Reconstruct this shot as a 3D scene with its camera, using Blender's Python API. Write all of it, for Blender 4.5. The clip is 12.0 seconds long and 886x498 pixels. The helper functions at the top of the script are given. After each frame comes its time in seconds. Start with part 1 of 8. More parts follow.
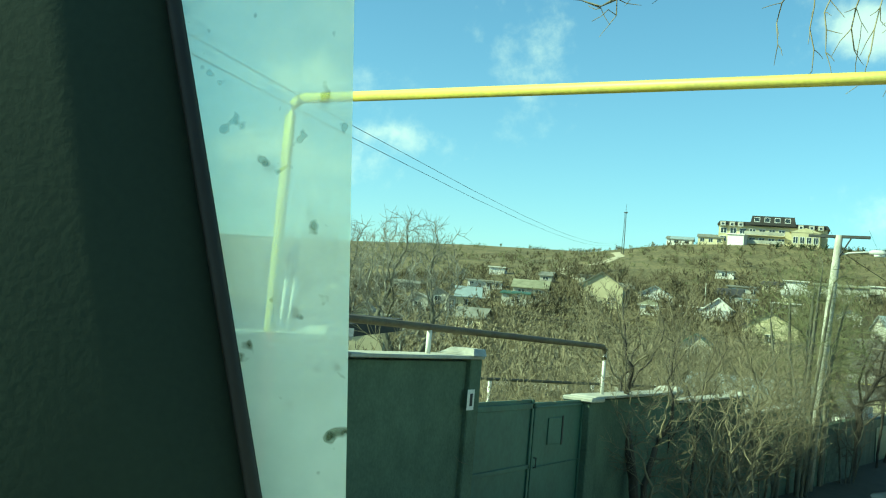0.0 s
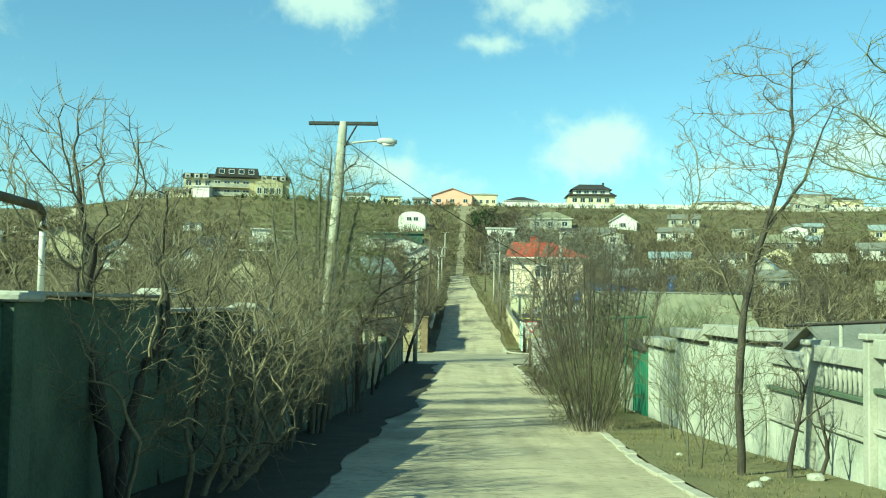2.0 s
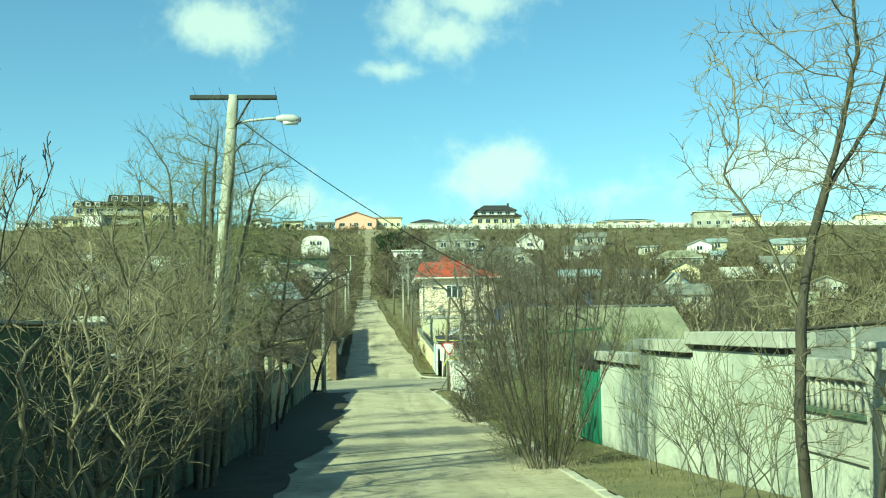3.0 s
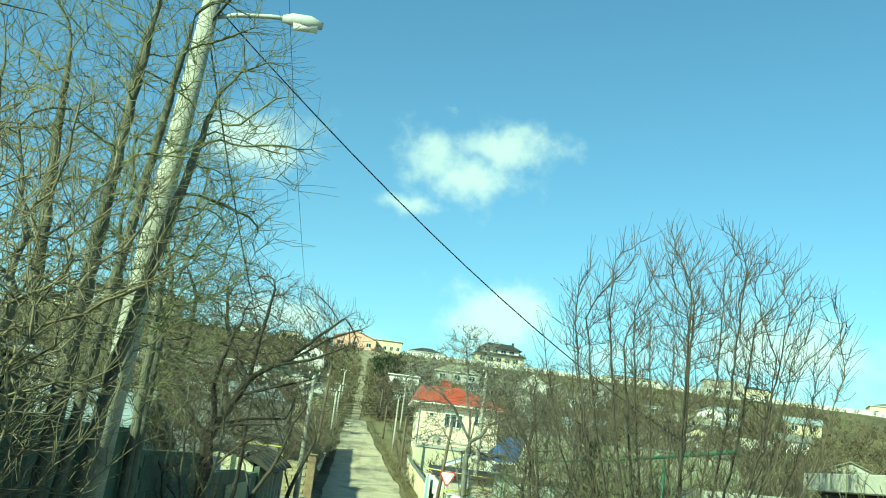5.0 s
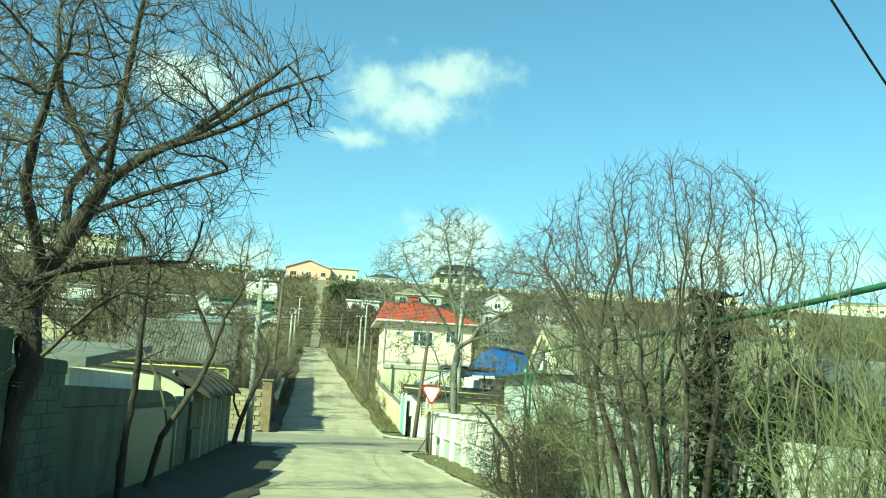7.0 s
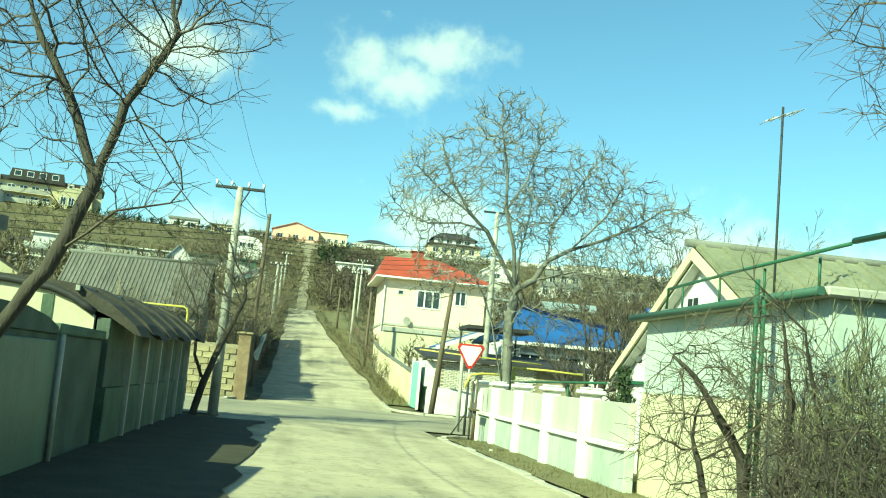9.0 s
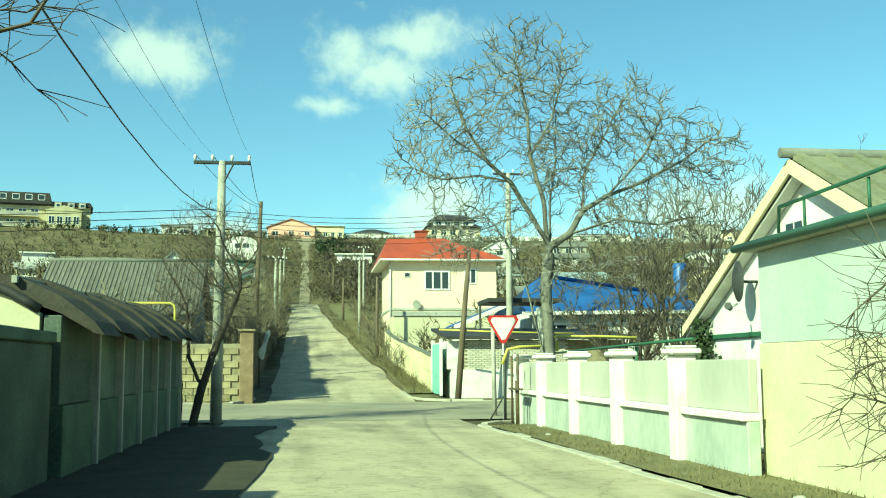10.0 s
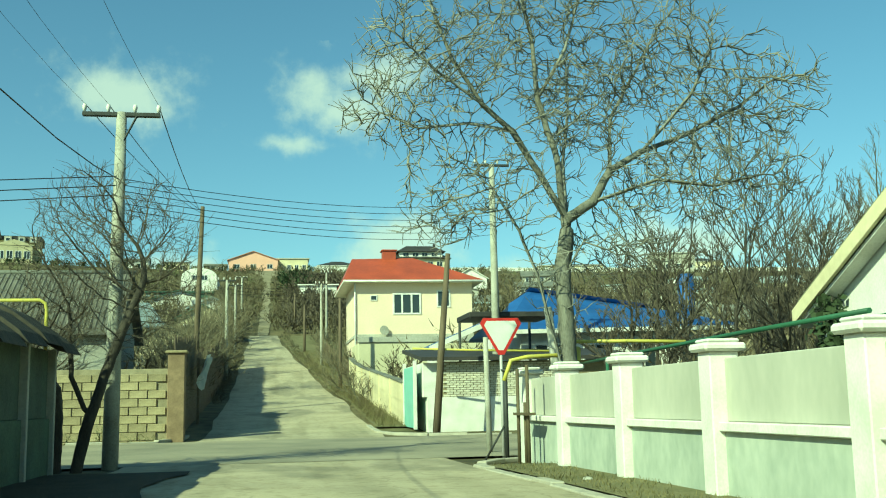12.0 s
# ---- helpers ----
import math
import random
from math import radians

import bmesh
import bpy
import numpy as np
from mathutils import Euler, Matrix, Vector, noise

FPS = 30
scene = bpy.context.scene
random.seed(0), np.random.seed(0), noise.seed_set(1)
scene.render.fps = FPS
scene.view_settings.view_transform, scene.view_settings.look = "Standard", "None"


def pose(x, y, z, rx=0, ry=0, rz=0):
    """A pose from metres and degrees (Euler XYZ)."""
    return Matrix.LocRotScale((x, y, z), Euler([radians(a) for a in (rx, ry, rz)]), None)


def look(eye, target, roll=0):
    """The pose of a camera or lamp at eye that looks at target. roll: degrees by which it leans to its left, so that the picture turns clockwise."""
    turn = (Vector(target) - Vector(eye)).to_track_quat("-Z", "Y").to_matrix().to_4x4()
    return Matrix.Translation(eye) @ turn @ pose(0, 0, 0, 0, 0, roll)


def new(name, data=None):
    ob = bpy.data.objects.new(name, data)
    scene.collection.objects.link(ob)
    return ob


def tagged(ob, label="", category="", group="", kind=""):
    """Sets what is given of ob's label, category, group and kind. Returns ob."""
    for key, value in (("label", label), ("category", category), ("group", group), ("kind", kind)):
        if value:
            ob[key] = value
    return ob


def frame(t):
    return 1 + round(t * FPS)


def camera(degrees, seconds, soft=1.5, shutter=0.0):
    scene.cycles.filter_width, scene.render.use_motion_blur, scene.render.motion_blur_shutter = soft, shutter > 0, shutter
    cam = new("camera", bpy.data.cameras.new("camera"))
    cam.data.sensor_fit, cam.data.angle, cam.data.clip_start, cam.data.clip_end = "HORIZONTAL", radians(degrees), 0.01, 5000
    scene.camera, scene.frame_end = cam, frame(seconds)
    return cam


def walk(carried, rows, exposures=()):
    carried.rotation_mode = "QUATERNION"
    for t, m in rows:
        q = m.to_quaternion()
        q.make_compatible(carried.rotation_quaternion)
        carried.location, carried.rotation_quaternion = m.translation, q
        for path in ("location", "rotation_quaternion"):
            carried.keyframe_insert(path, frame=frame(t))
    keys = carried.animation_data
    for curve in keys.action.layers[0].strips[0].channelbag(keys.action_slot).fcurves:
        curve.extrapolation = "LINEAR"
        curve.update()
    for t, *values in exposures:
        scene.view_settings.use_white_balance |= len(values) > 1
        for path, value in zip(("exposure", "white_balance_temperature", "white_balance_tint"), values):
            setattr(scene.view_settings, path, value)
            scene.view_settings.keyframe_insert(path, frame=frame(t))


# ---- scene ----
# ---------------------------------------------------------------- camera
cam = camera(46.7, 12.0, soft=1.1, shutter=0.0)
PATH = [
    (0, (1.320, -0.684, 1.988), (-8.894, 16.461, 3.295), 5.12),
    (0.5, (0.721, 0.919, 1.757), (-6.584, 19.522, 2.518), 4.30),
    (1, (0.028, 2.502, 1.451), (-3.416, 22.151, 2.889), 2.79),
    (1.5, (-0.566, 4.279, 1.169), (-1.960, 24.132, 3.150), 2.67),
    (2, (-1.076, 6.155, 0.859), (-1.576, 26.121, 1.920), 0.87),
    (2.5, (-1.387, 8.396, 0.617), (-0.849, 28.330, 2.147), -0.75),
    (2.7, (-1.439, 9.531, 0.639), (-0.327, 29.448, 2.085), -1.65),
    (4.3, (-1.749, 17.253, -0.107), (0.580, 36.917, 2.706), 3.70),
    (4.5, (-1.756, 18.101, -0.146), (0.145, 37.791, 2.803), 5.34),
    (5, (-1.843, 20.417, -0.307), (-0.688, 39.938, 3.888), 7.07),
    (5.5, (-1.832, 22.891, -0.440), (-0.668, 42.466, 3.493), 5.19),
    (6, (-1.837, 25.449, -0.675), (-0.431, 45.118, 2.663), 3.28),
    (6.5, (-1.849, 28.292, -0.885), (-0.088, 47.963, 2.273), 2.90),
    (7, (-1.880, 31.377, -1.071), (0.376, 51.026, 1.897), 3.17),
    (8.8, (-2.315, 44.096, -1.558), (0.299, 63.763, 0.961), 5.66),
    (9, (-2.263, 45.167, -1.617), (0.302, 64.839, 0.923), 5.27),
    (9.5, (-2.325, 47.577, -1.690), (0.287, 67.251, 0.782), 3.76),
    (10, (-2.307, 49.579, -1.775), (0.331, 69.275, 0.481), -0.32),
    (10.5, (-2.091, 51.618, -2.011), (0.833, 71.179, 0.962), -1.47),
    (11, (-1.918, 53.810, -2.005), (1.447, 73.216, 1.473), -1.89),
    (11.5, (-1.745, 55.679, -2.078), (1.494, 74.989, 1.996), -1.86),
    (12, (-1.541, 57.134, -2.158), (1.733, 76.640, 0.805), -1.17),
]
walk(cam, [(t, look(eye, target, roll)) for t, eye, target, roll in PATH],
     exposures=[(0, 0.97, 6400, -41), (1.0, 0.86, 6400, -41), (2.5, 0.82, 6450, -41), (5.5, 0.92, 6300, -41), (7.0, 0.95, 6450, -41), (9.0, 1.03, 6800, -41), (10.5, 0.74, 6600, -43), (11.3, 0.63, 6400, -43), (12.0, 0.52, 6800, -44)])

# ---------------------------------------------------------------- light
SUN_DIR = Vector((-0.613, -0.555, 0.559)).normalized()


def make_world():
    w = bpy.data.worlds.new("world")
    scene.world = w
    w.use_nodes = True
    nt = w.node_tree
    nt.nodes.clear()
    out = nt.nodes.new("ShaderNodeOutputWorld")
    bg = nt.nodes.new("ShaderNodeBackground")
    sky = nt.nodes.new("ShaderNodeTexSky")
    sky.sky_type = "NISHITA"
    sky.sun_disc = False
    sky.sun_elevation = math.asin(SUN_DIR.z)
    sky.sun_rotation = math.atan2(SUN_DIR.x, SUN_DIR.y)
    sky.air_density, sky.dust_density, sky.ozone_density = 1.0, 0.5, 1.2
    co = nt.nodes.new("ShaderNodeTexCoord")
    warp = nt.nodes.new("ShaderNodeTexNoise")
    warp.inputs["Scale"].default_value = 30
    warp.inputs["Detail"].default_value = 6
    warp.inputs["Roughness"].default_value = 0.62
    nt.links.new(co.outputs["Generated"], warp.inputs["Vector"])
    swirl = nt.nodes.new("ShaderNodeTexNoise")
    swirl.inputs["Scale"].default_value, swirl.inputs["Detail"].default_value = 22, 5
    nt.links.new(co.outputs["Generated"], swirl.inputs["Vector"])
    centred, bent = nt.nodes.new("ShaderNodeVectorMath"), nt.nodes.new("ShaderNodeVectorMath")
    centred.operation, bent.operation = "SUBTRACT", "MULTIPLY_ADD"
    centred.inputs[1].default_value = (0.5, 0.5, 0.5)
    nt.links.new(swirl.outputs["Color"], centred.inputs[0])
    nt.links.new(centred.outputs[0], bent.inputs[0])
    bent.inputs[1].default_value = (0.05, 0.05, 0.045)
    nt.links.new(co.outputs["Generated"], bent.inputs[2])

    def math_node(op, a, b=None):
        m = nt.nodes.new("ShaderNodeMath")
        m.operation = op
        for k, v in enumerate((a, b)):
            if v is None:
                continue
            if isinstance(v, (int, float)):
                m.inputs[k].default_value = v
            else:
                nt.links.new(v, m.inputs[k])
        return m.outputs[0]

    # cumulus puffs: azimuth and elevation of the middle, half width, half height (degrees), weight
    puffs = [(-8.2, 16.6, 3.0, 1.9, 1.0), (2.2, 17.2, 2.0, 1.6, 0.8), (6.3, 18.1, 2.8, 1.25, 0.95), (4.2, 16.2, 2.6, 1.45, 0.8), (1.3, 14.4, 2.0, 0.7, 0.6),
             (7.1, 8.6, 3.2, 1.7, 1.0), (-4.7, 7.4, 3.4, 1.2, 0.75), (-2.0, 6.6, 4.5, 1.0, 0.5), (22.5, 8.3, 6.0, 1.9, 0.95), (33.0, 8.0, 5.5, 2.2, 0.8),
             (14.0, 7.2, 4.5, 0.9, 0.5), (-39.0, 12.4, 3.4, 1.9, 0.7), (-40.5, 8.2, 4.5, 1.4, 0.8), (-34.0, 9.8, 3.0, 1.0, 0.6), (-27.0, 15.0, 2.4, 4.0, 0.35)]
    total = None
    for az, el, half_w, half_h, weight in puffs:
        a, e = radians(az), radians(el)
        mid = Vector((math.sin(a) * math.cos(e), math.cos(a) * math.cos(e), math.sin(e)))
        side = Vector((math.cos(a), -math.sin(a), 0))
        up = side.cross(mid) * (1 if side.cross(mid).z > 0 else -1)

        def dot(v, offset, size):
            d = nt.nodes.new("ShaderNodeVectorMath")
            d.operation = "DOT_PRODUCT"
            nt.links.new(bent.outputs[0], d.inputs[0])
            d.inputs[1].default_value = v
            return math_node("DIVIDE", math_node("SUBTRACT", d.outputs["Value"], offset), size)

        u = dot(side, 0.0, math.tan(radians(half_w)))
        v = dot(up, 0.0, math.tan(radians(half_h)))
        ahead = dot(mid, 0.0, 1.0)
        r2 = math_node("ADD", math_node("MULTIPLY", u, u), math_node("MULTIPLY", v, v))
        blob = math_node("MULTIPLY", math_node("EXPONENT", math_node("MULTIPLY", r2, -1.1)), weight)
        blob = math_node("MULTIPLY", blob, math_node("GREATER_THAN", ahead, 0.0))
        total = blob if total is None else math_node("MAXIMUM", total, blob)
    puffed = math_node("ADD", total, math_node("MULTIPLY", math_node("SUBTRACT", warp.outputs["Fac"], 0.5), 1.25))
    mask = nt.nodes.new("ShaderNodeMapRange")
    mask.interpolation_type = "SMOOTHSTEP"
    mask.inputs["From Min"].default_value = 0.1
    mask.inputs["From Max"].default_value = 0.92
    nt.links.new(math_node("MULTIPLY", puffed, math_node("GREATER_THAN", total, 0.02)), mask.inputs["Value"])
    mix = nt.nodes.new("ShaderNodeMix")
    mix.data_type = "RGBA"
    nt.links.new(math_node("MULTIPLY", mask.outputs[0], 0.72), mix.inputs["Factor"])
    deep = nt.nodes.new("ShaderNodeMix")
    deep.data_type, deep.blend_type = "RGBA", "MULTIPLY"
    deep.inputs["Factor"].default_value = 1.0
    deep.inputs["B"].default_value = (0.85, 0.98, 1.15, 1)
    nt.links.new(sky.outputs["Color"], deep.inputs["A"])
    nt.links.new(deep.outputs["Result"], mix.inputs["A"])
    mix.inputs["B"].default_value = (6.9, 7.0, 6.8, 1)
    nt.links.new(mix.outputs["Result"], bg.inputs["Color"])
    bg.inputs["Strength"].default_value = 0.09
    nt.links.new(bg.outputs[0], out.inputs["Surface"])


make_world()
sun = new("sun", bpy.data.lights.new("sun", "SUN"))
sun.data.energy, sun.data.angle, sun.data.color = 5.0, radians(0.55), (1.0, 0.94, 0.78)
sun.matrix_world = look(SUN_DIR * 200, (0, 0, 0))

# ---------------------------------------------------------------- materials


def mat(name, base, other=None, rough=0.9, scale=3.0, fine=40.0, bump=0.3, metal=0.0, mix_fine=0.35, streak=(1, 1, 1), spec=0.3, random_value=0.0):
    """Two-scale noise between two colours with a fine relief."""
    m = bpy.data.materials.new(name)
    m.use_nodes = True
    nt = m.node_tree
    b = nt.nodes["Principled BSDF"]
    b.inputs["Roughness"].default_value, b.inputs["Metallic"].default_value = rough, metal
    b.inputs["Specular IOR Level"].default_value = spec
    other = other or tuple(c * 0.7 for c in base)
    co = nt.nodes.new("ShaderNodeTexCoord")
    mp = nt.nodes.new("ShaderNodeMapping")
    mp.inputs["Scale"].default_value = streak
    nt.links.new(co.outputs["Object"], mp.inputs["Vector"])
    n1, n2 = nt.nodes.new("ShaderNodeTexNoise"), nt.nodes.new("ShaderNodeTexNoise")
    for n, s, d in ((n1, scale, 5), (n2, fine, 4)):
        n.inputs["Scale"].default_value, n.inputs["Detail"].default_value = s, d
        nt.links.new(mp.outputs[0], n.inputs["Vector"])
    blend = nt.nodes.new("ShaderNodeMix")
    blend.inputs["Factor"].default_value = mix_fine
    nt.links.new(n1.outputs["Fac"], blend.inputs["A"])
    nt.links.new(n2.outputs["Fac"], blend.inputs["B"])
    ramp = nt.nodes.new("ShaderNodeValToRGB")
    ramp.color_ramp.elements[0].position, ramp.color_ramp.elements[1].position = 0.36, 0.64
    ramp.color_ramp.elements[0].color, ramp.color_ramp.elements[1].color = (*other, 1), (*base, 1)
    nt.links.new(blend.outputs[0], ramp.inputs[0])
    colour = ramp.outputs[0]
    if random_value:
        info = nt.nodes.new("ShaderNodeObjectInfo")
        hsv = nt.nodes.new("ShaderNodeHueSaturation")
        mr = nt.nodes.new("ShaderNodeMapRange")
        mr.inputs["To Min"].default_value, mr.inputs["To Max"].default_value = 1 - random_value, 1 + random_value
        nt.links.new(info.outputs["Random"], mr.inputs["Value"])
        nt.links.new(mr.outputs[0], hsv.inputs["Value"])
        nt.links.new(colour, hsv.inputs["Color"])
        colour = hsv.outputs[0]
    nt.links.new(colour, b.inputs["Base Color"])
    if bump:
        bp = nt.nodes.new("ShaderNodeBump")
        bp.inputs["Strength"].default_value, bp.inputs["Distance"].default_value = bump, 0.02
        nt.links.new(n2.outputs["Fac"], bp.inputs["Height"])
        nt.links.new(bp.outputs[0], b.inputs["Normal"])
    return m


M = {
    "earth": mat("dry_grass_earth", (0.178, 0.15, 0.074), (0.05, 0.047, 0.021), scale=0.14, fine=1.4, mix_fine=0.55, bump=0.8),
    "road": mat("worn_pale_asphalt", (0.47, 0.41, 0.28), (0.34, 0.3, 0.205), scale=0.7, fine=24, bump=0.5, mix_fine=0.4),
    "road_cross": mat("dusty_grey_asphalt", (0.34, 0.305, 0.215), (0.2, 0.185, 0.135), scale=0.5, fine=24, bump=0.5),
    "track": mat("pale_dirt_track", (0.3, 0.26, 0.17), (0.17, 0.15, 0.09), scale=0.6, fine=8),
    "track_pale": mat("pale_chalk_track", (0.42, 0.38, 0.27), (0.28, 0.25, 0.17), scale=0.6, fine=8),
    "verge": mat("dry_verge", (0.2, 0.175, 0.09), (0.1, 0.1, 0.045), scale=1.1, fine=18, bump=0.8, mix_fine=0.5),
    # wall-foot dirt, its near-black colour also painting the wall's shade on the road
    "soil_and_shade": mat("dark_soil_and_painted_shade", (0.062, 0.055, 0.034), (0.03, 0.03, 0.018), scale=1.6, fine=22, bump=0.8, mix_fine=0.5),
    "kerb": mat("kerb_concrete", (0.46, 0.43, 0.34), (0.32, 0.3, 0.24), scale=3, fine=50),
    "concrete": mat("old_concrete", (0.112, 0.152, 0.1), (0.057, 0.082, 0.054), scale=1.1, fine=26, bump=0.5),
    "concrete_dark": mat("dark_grey_green_block", (0.122, 0.152, 0.112), (0.06, 0.077, 0.056), scale=1.1, fine=22, bump=0.6, random_value=0.22),
    "concrete_pale": mat("pale_concrete", (0.42, 0.41, 0.35), (0.28, 0.28, 0.23), scale=1.4, fine=22, bump=0.5),
    "whitewash": mat("stained_whitewash", (0.52, 0.52, 0.45), (0.3, 0.32, 0.26), scale=0.9, fine=16, bump=0.4),
    "white": mat("white_paint", (0.74, 0.73, 0.67), (0.56, 0.55, 0.49), scale=2, fine=30, bump=0.15),
    "green_wash": mat("pale_green_plaster", (0.48, 0.465, 0.395), (0.365, 0.365, 0.305), scale=0.8, fine=9, bump=0.2, mix_fine=0.25, streak=(1, 1, 0.45)),
    "plinth_wash": mat("stained_bluish_plaster", (0.47, 0.5, 0.43), (0.3, 0.34, 0.29), scale=1.0, fine=7, bump=0.25, mix_fine=0.35, streak=(1, 1, 0.6)),
    "blue_wash": mat("pale_bluegreen_plaster", (0.46, 0.51, 0.45), (0.35, 0.41, 0.36), scale=0.9, fine=14, bump=0.3),
    "tan_wash": mat("tan_plaster", (0.6, 0.56, 0.38), (0.48, 0.45, 0.3), scale=0.8, fine=14, bump=0.3),
    "gate_steel": mat("green_painted_sheet_steel", (0.056, 0.122, 0.085), (0.038, 0.083, 0.058), rough=0.55, scale=1.5, fine=12, bump=0.15, spec=0.5),
    "door_green": mat("faded_green_steel", (0.04, 0.2, 0.115), (0.035, 0.13, 0.08), rough=0.5, scale=2, fine=20, spec=0.5),
    "door_aqua": mat("aqua_steel", (0.28, 0.56, 0.47), (0.22, 0.46, 0.4), rough=0.5, scale=2, fine=20, spec=0.5),
    "pipe_yellow": mat("yellow_gas_pipe", (0.6, 0.54, 0.1), (0.42, 0.38, 0.1), rough=0.5, scale=4, fine=30, bump=0.1, spec=0.5),
    "pipe_green": mat("green_gas_pipe", (0.045, 0.13, 0.07), (0.035, 0.09, 0.05), rough=0.5, scale=4, fine=30, bump=0.1),
    "pipe_brown": mat("rusty_brown_pipe", (0.13, 0.11, 0.06), (0.08, 0.06, 0.04), rough=0.7, scale=4, fine=30),
    "bark": mat("grey_brown_bark", (0.17, 0.165, 0.12), (0.07, 0.068, 0.05), scale=6, fine=40, bump=0.8, streak=(1, 1, 0.3)),
    "twig": mat("brown_twig", (0.26, 0.228, 0.145), (0.12, 0.104, 0.064), scale=1.2, fine=20, bump=0.0),
    "twig_dark": mat("dark_brown_twig", (0.145, 0.122, 0.088), (0.065, 0.055, 0.038), scale=1.2, fine=20, bump=0.0),
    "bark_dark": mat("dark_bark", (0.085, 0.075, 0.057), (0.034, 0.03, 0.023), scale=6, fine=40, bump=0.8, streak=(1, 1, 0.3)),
    "thatch": mat("dark_rough_boards", (0.075, 0.068, 0.05), (0.035, 0.033, 0.026), scale=1.5, fine=14, bump=0.8, streak=(1, 3, 1)),
    "bark_pale": mat("pale_grey_bark", (0.22, 0.215, 0.175), (0.085, 0.083, 0.066), scale=6, fine=40, bump=0.8, streak=(1, 1, 0.3)),
    "twig_pale": mat("pale_grey_twig", (0.31, 0.305, 0.255), (0.1, 0.097, 0.078), scale=1.2, fine=20, bump=0.0),
    "twig_olive": mat("olive_twig", (0.22, 0.222, 0.112), (0.105, 0.11, 0.052), scale=1.2, fine=20, bump=0.0),
    "scrub": mat("winter_scrub", (0.17, 0.142, 0.084), (0.06, 0.053, 0.03), scale=0.15, fine=1.5, bump=0.0),
    "scrub_green": mat("evergreen_scrub", (0.05, 0.07, 0.03), (0.03, 0.045, 0.02), scale=0.2, fine=1.5, bump=0.0),
    "grass": mat("dry_grass_blades", (0.2, 0.175, 0.085), (0.095, 0.09, 0.042), scale=0.7, fine=6, bump=0.0),
    "brick_brown": mat("brown_brick", (0.27, 0.2, 0.12), (0.16, 0.115, 0.07), scale=3, fine=30, bump=0.6),
    "pole": mat("pale_concrete_pole", (0.46, 0.45, 0.38), (0.24, 0.235, 0.19), scale=1.5, fine=30, bump=0.4),
    "timber": mat("weathered_timber", (0.17, 0.135, 0.09), (0.09, 0.07, 0.045), scale=2, fine=30, bump=0.6, streak=(6, 6, 0.5)),
    "black": mat("black_rubber", (0.02, 0.02, 0.02), (0.012, 0.012, 0.012), rough=0.6, bump=0),
    "steel": mat("galvanised_steel", (0.5, 0.5, 0.47), (0.38, 0.38, 0.36), rough=0.5, metal=0.0, bump=0.1),
    "dark_steel": mat("dark_steel", (0.05, 0.055, 0.05), (0.03, 0.03, 0.03), rough=0.6, bump=0.1),
    "slate": mat("grey_asbestos_sheet", (0.2, 0.2, 0.17), (0.12, 0.125, 0.105), scale=0.8, fine=9, bump=0.3),
    "slate_ribbed": mat("ribbed_asbestos_sheet", (0.17, 0.163, 0.135), (0.085, 0.085, 0.07), scale=0.9, fine=7, bump=0.5, mix_fine=0.55, streak=(3.0, 0.35, 0.35)),
    "slate_dark": mat("dark_brown_roof", (0.055, 0.05, 0.045), (0.03, 0.03, 0.028), rough=0.6, scale=0.8, fine=9, bump=0.3),
    "tile_red": mat("red_metal_roof", (0.4, 0.075, 0.035), (0.26, 0.052, 0.027), rough=0.5, scale=0.7, fine=6, bump=0.2, spec=0.5),
    "tile_pink": mat("faded_red_roof", (0.45, 0.25, 0.18), (0.36, 0.2, 0.14), scale=0.7, fine=6),
    "roof_blue": mat("blue_metal_roof", (0.035, 0.11, 0.32), (0.022, 0.075, 0.24), rough=0.45, scale=0.7, fine=6, bump=0.15, spec=0.5),
    "roof_green": mat("dark_green_roof", (0.06, 0.12, 0.085), (0.04, 0.085, 0.06), rough=0.6, scale=0.7, fine=6),
    "roof_pale": mat("pale_green_sheet_roof", (0.26, 0.255, 0.17), (0.15, 0.155, 0.1), scale=0.7, fine=10, bump=0.3),
    "roof_tin": mat("blue_grey_tin_roof", (0.3, 0.35, 0.35), (0.22, 0.26, 0.26), rough=0.5, scale=0.7, fine=10),
    "cream": mat("cream_render", (0.68, 0.61, 0.4), (0.52, 0.46, 0.3), scale=0.5, fine=9, bump=0.2),
    "peach_render": mat("pale_peach_render", (0.74, 0.62, 0.47), (0.64, 0.53, 0.4), scale=0.5, fine=9, bump=0.2),
    "yellow": mat("yellow_render", (0.54, 0.49, 0.31), (0.42, 0.38, 0.24), scale=0.6, fine=9, bump=0.2),
    "pink": mat("pink_render", (0.7, 0.42, 0.32), (0.62, 0.37, 0.28), scale=0.6, fine=9, bump=0.2),
    "plaster": mat("grey_plaster", (0.46, 0.45, 0.38), (0.27, 0.265, 0.22), scale=0.5, fine=9, bump=0.2),
    "stone": mat("pale_limestone_block", (0.4, 0.34, 0.2), (0.2, 0.17, 0.1), scale=1.4, fine=18, bump=0.6, random_value=0.2),
    "brick_white": mat("white_silicate_brick", (0.6, 0.57, 0.46), (0.5, 0.47, 0.37), scale=4, fine=30, bump=0.4, random_value=0.14),
    "mortar": mat("mortar", (0.32, 0.28, 0.18), (0.2, 0.175, 0.11), scale=4, fine=30),
    "window_white": mat("white_window_frame", (0.75, 0.75, 0.72), rough=0.5, bump=0, scale=2),
    "pane": mat("dark_window_glass", (0.03, 0.04, 0.045), (0.02, 0.028, 0.03), rough=0.12, scale=0.4, fine=2, bump=0, spec=0.6),
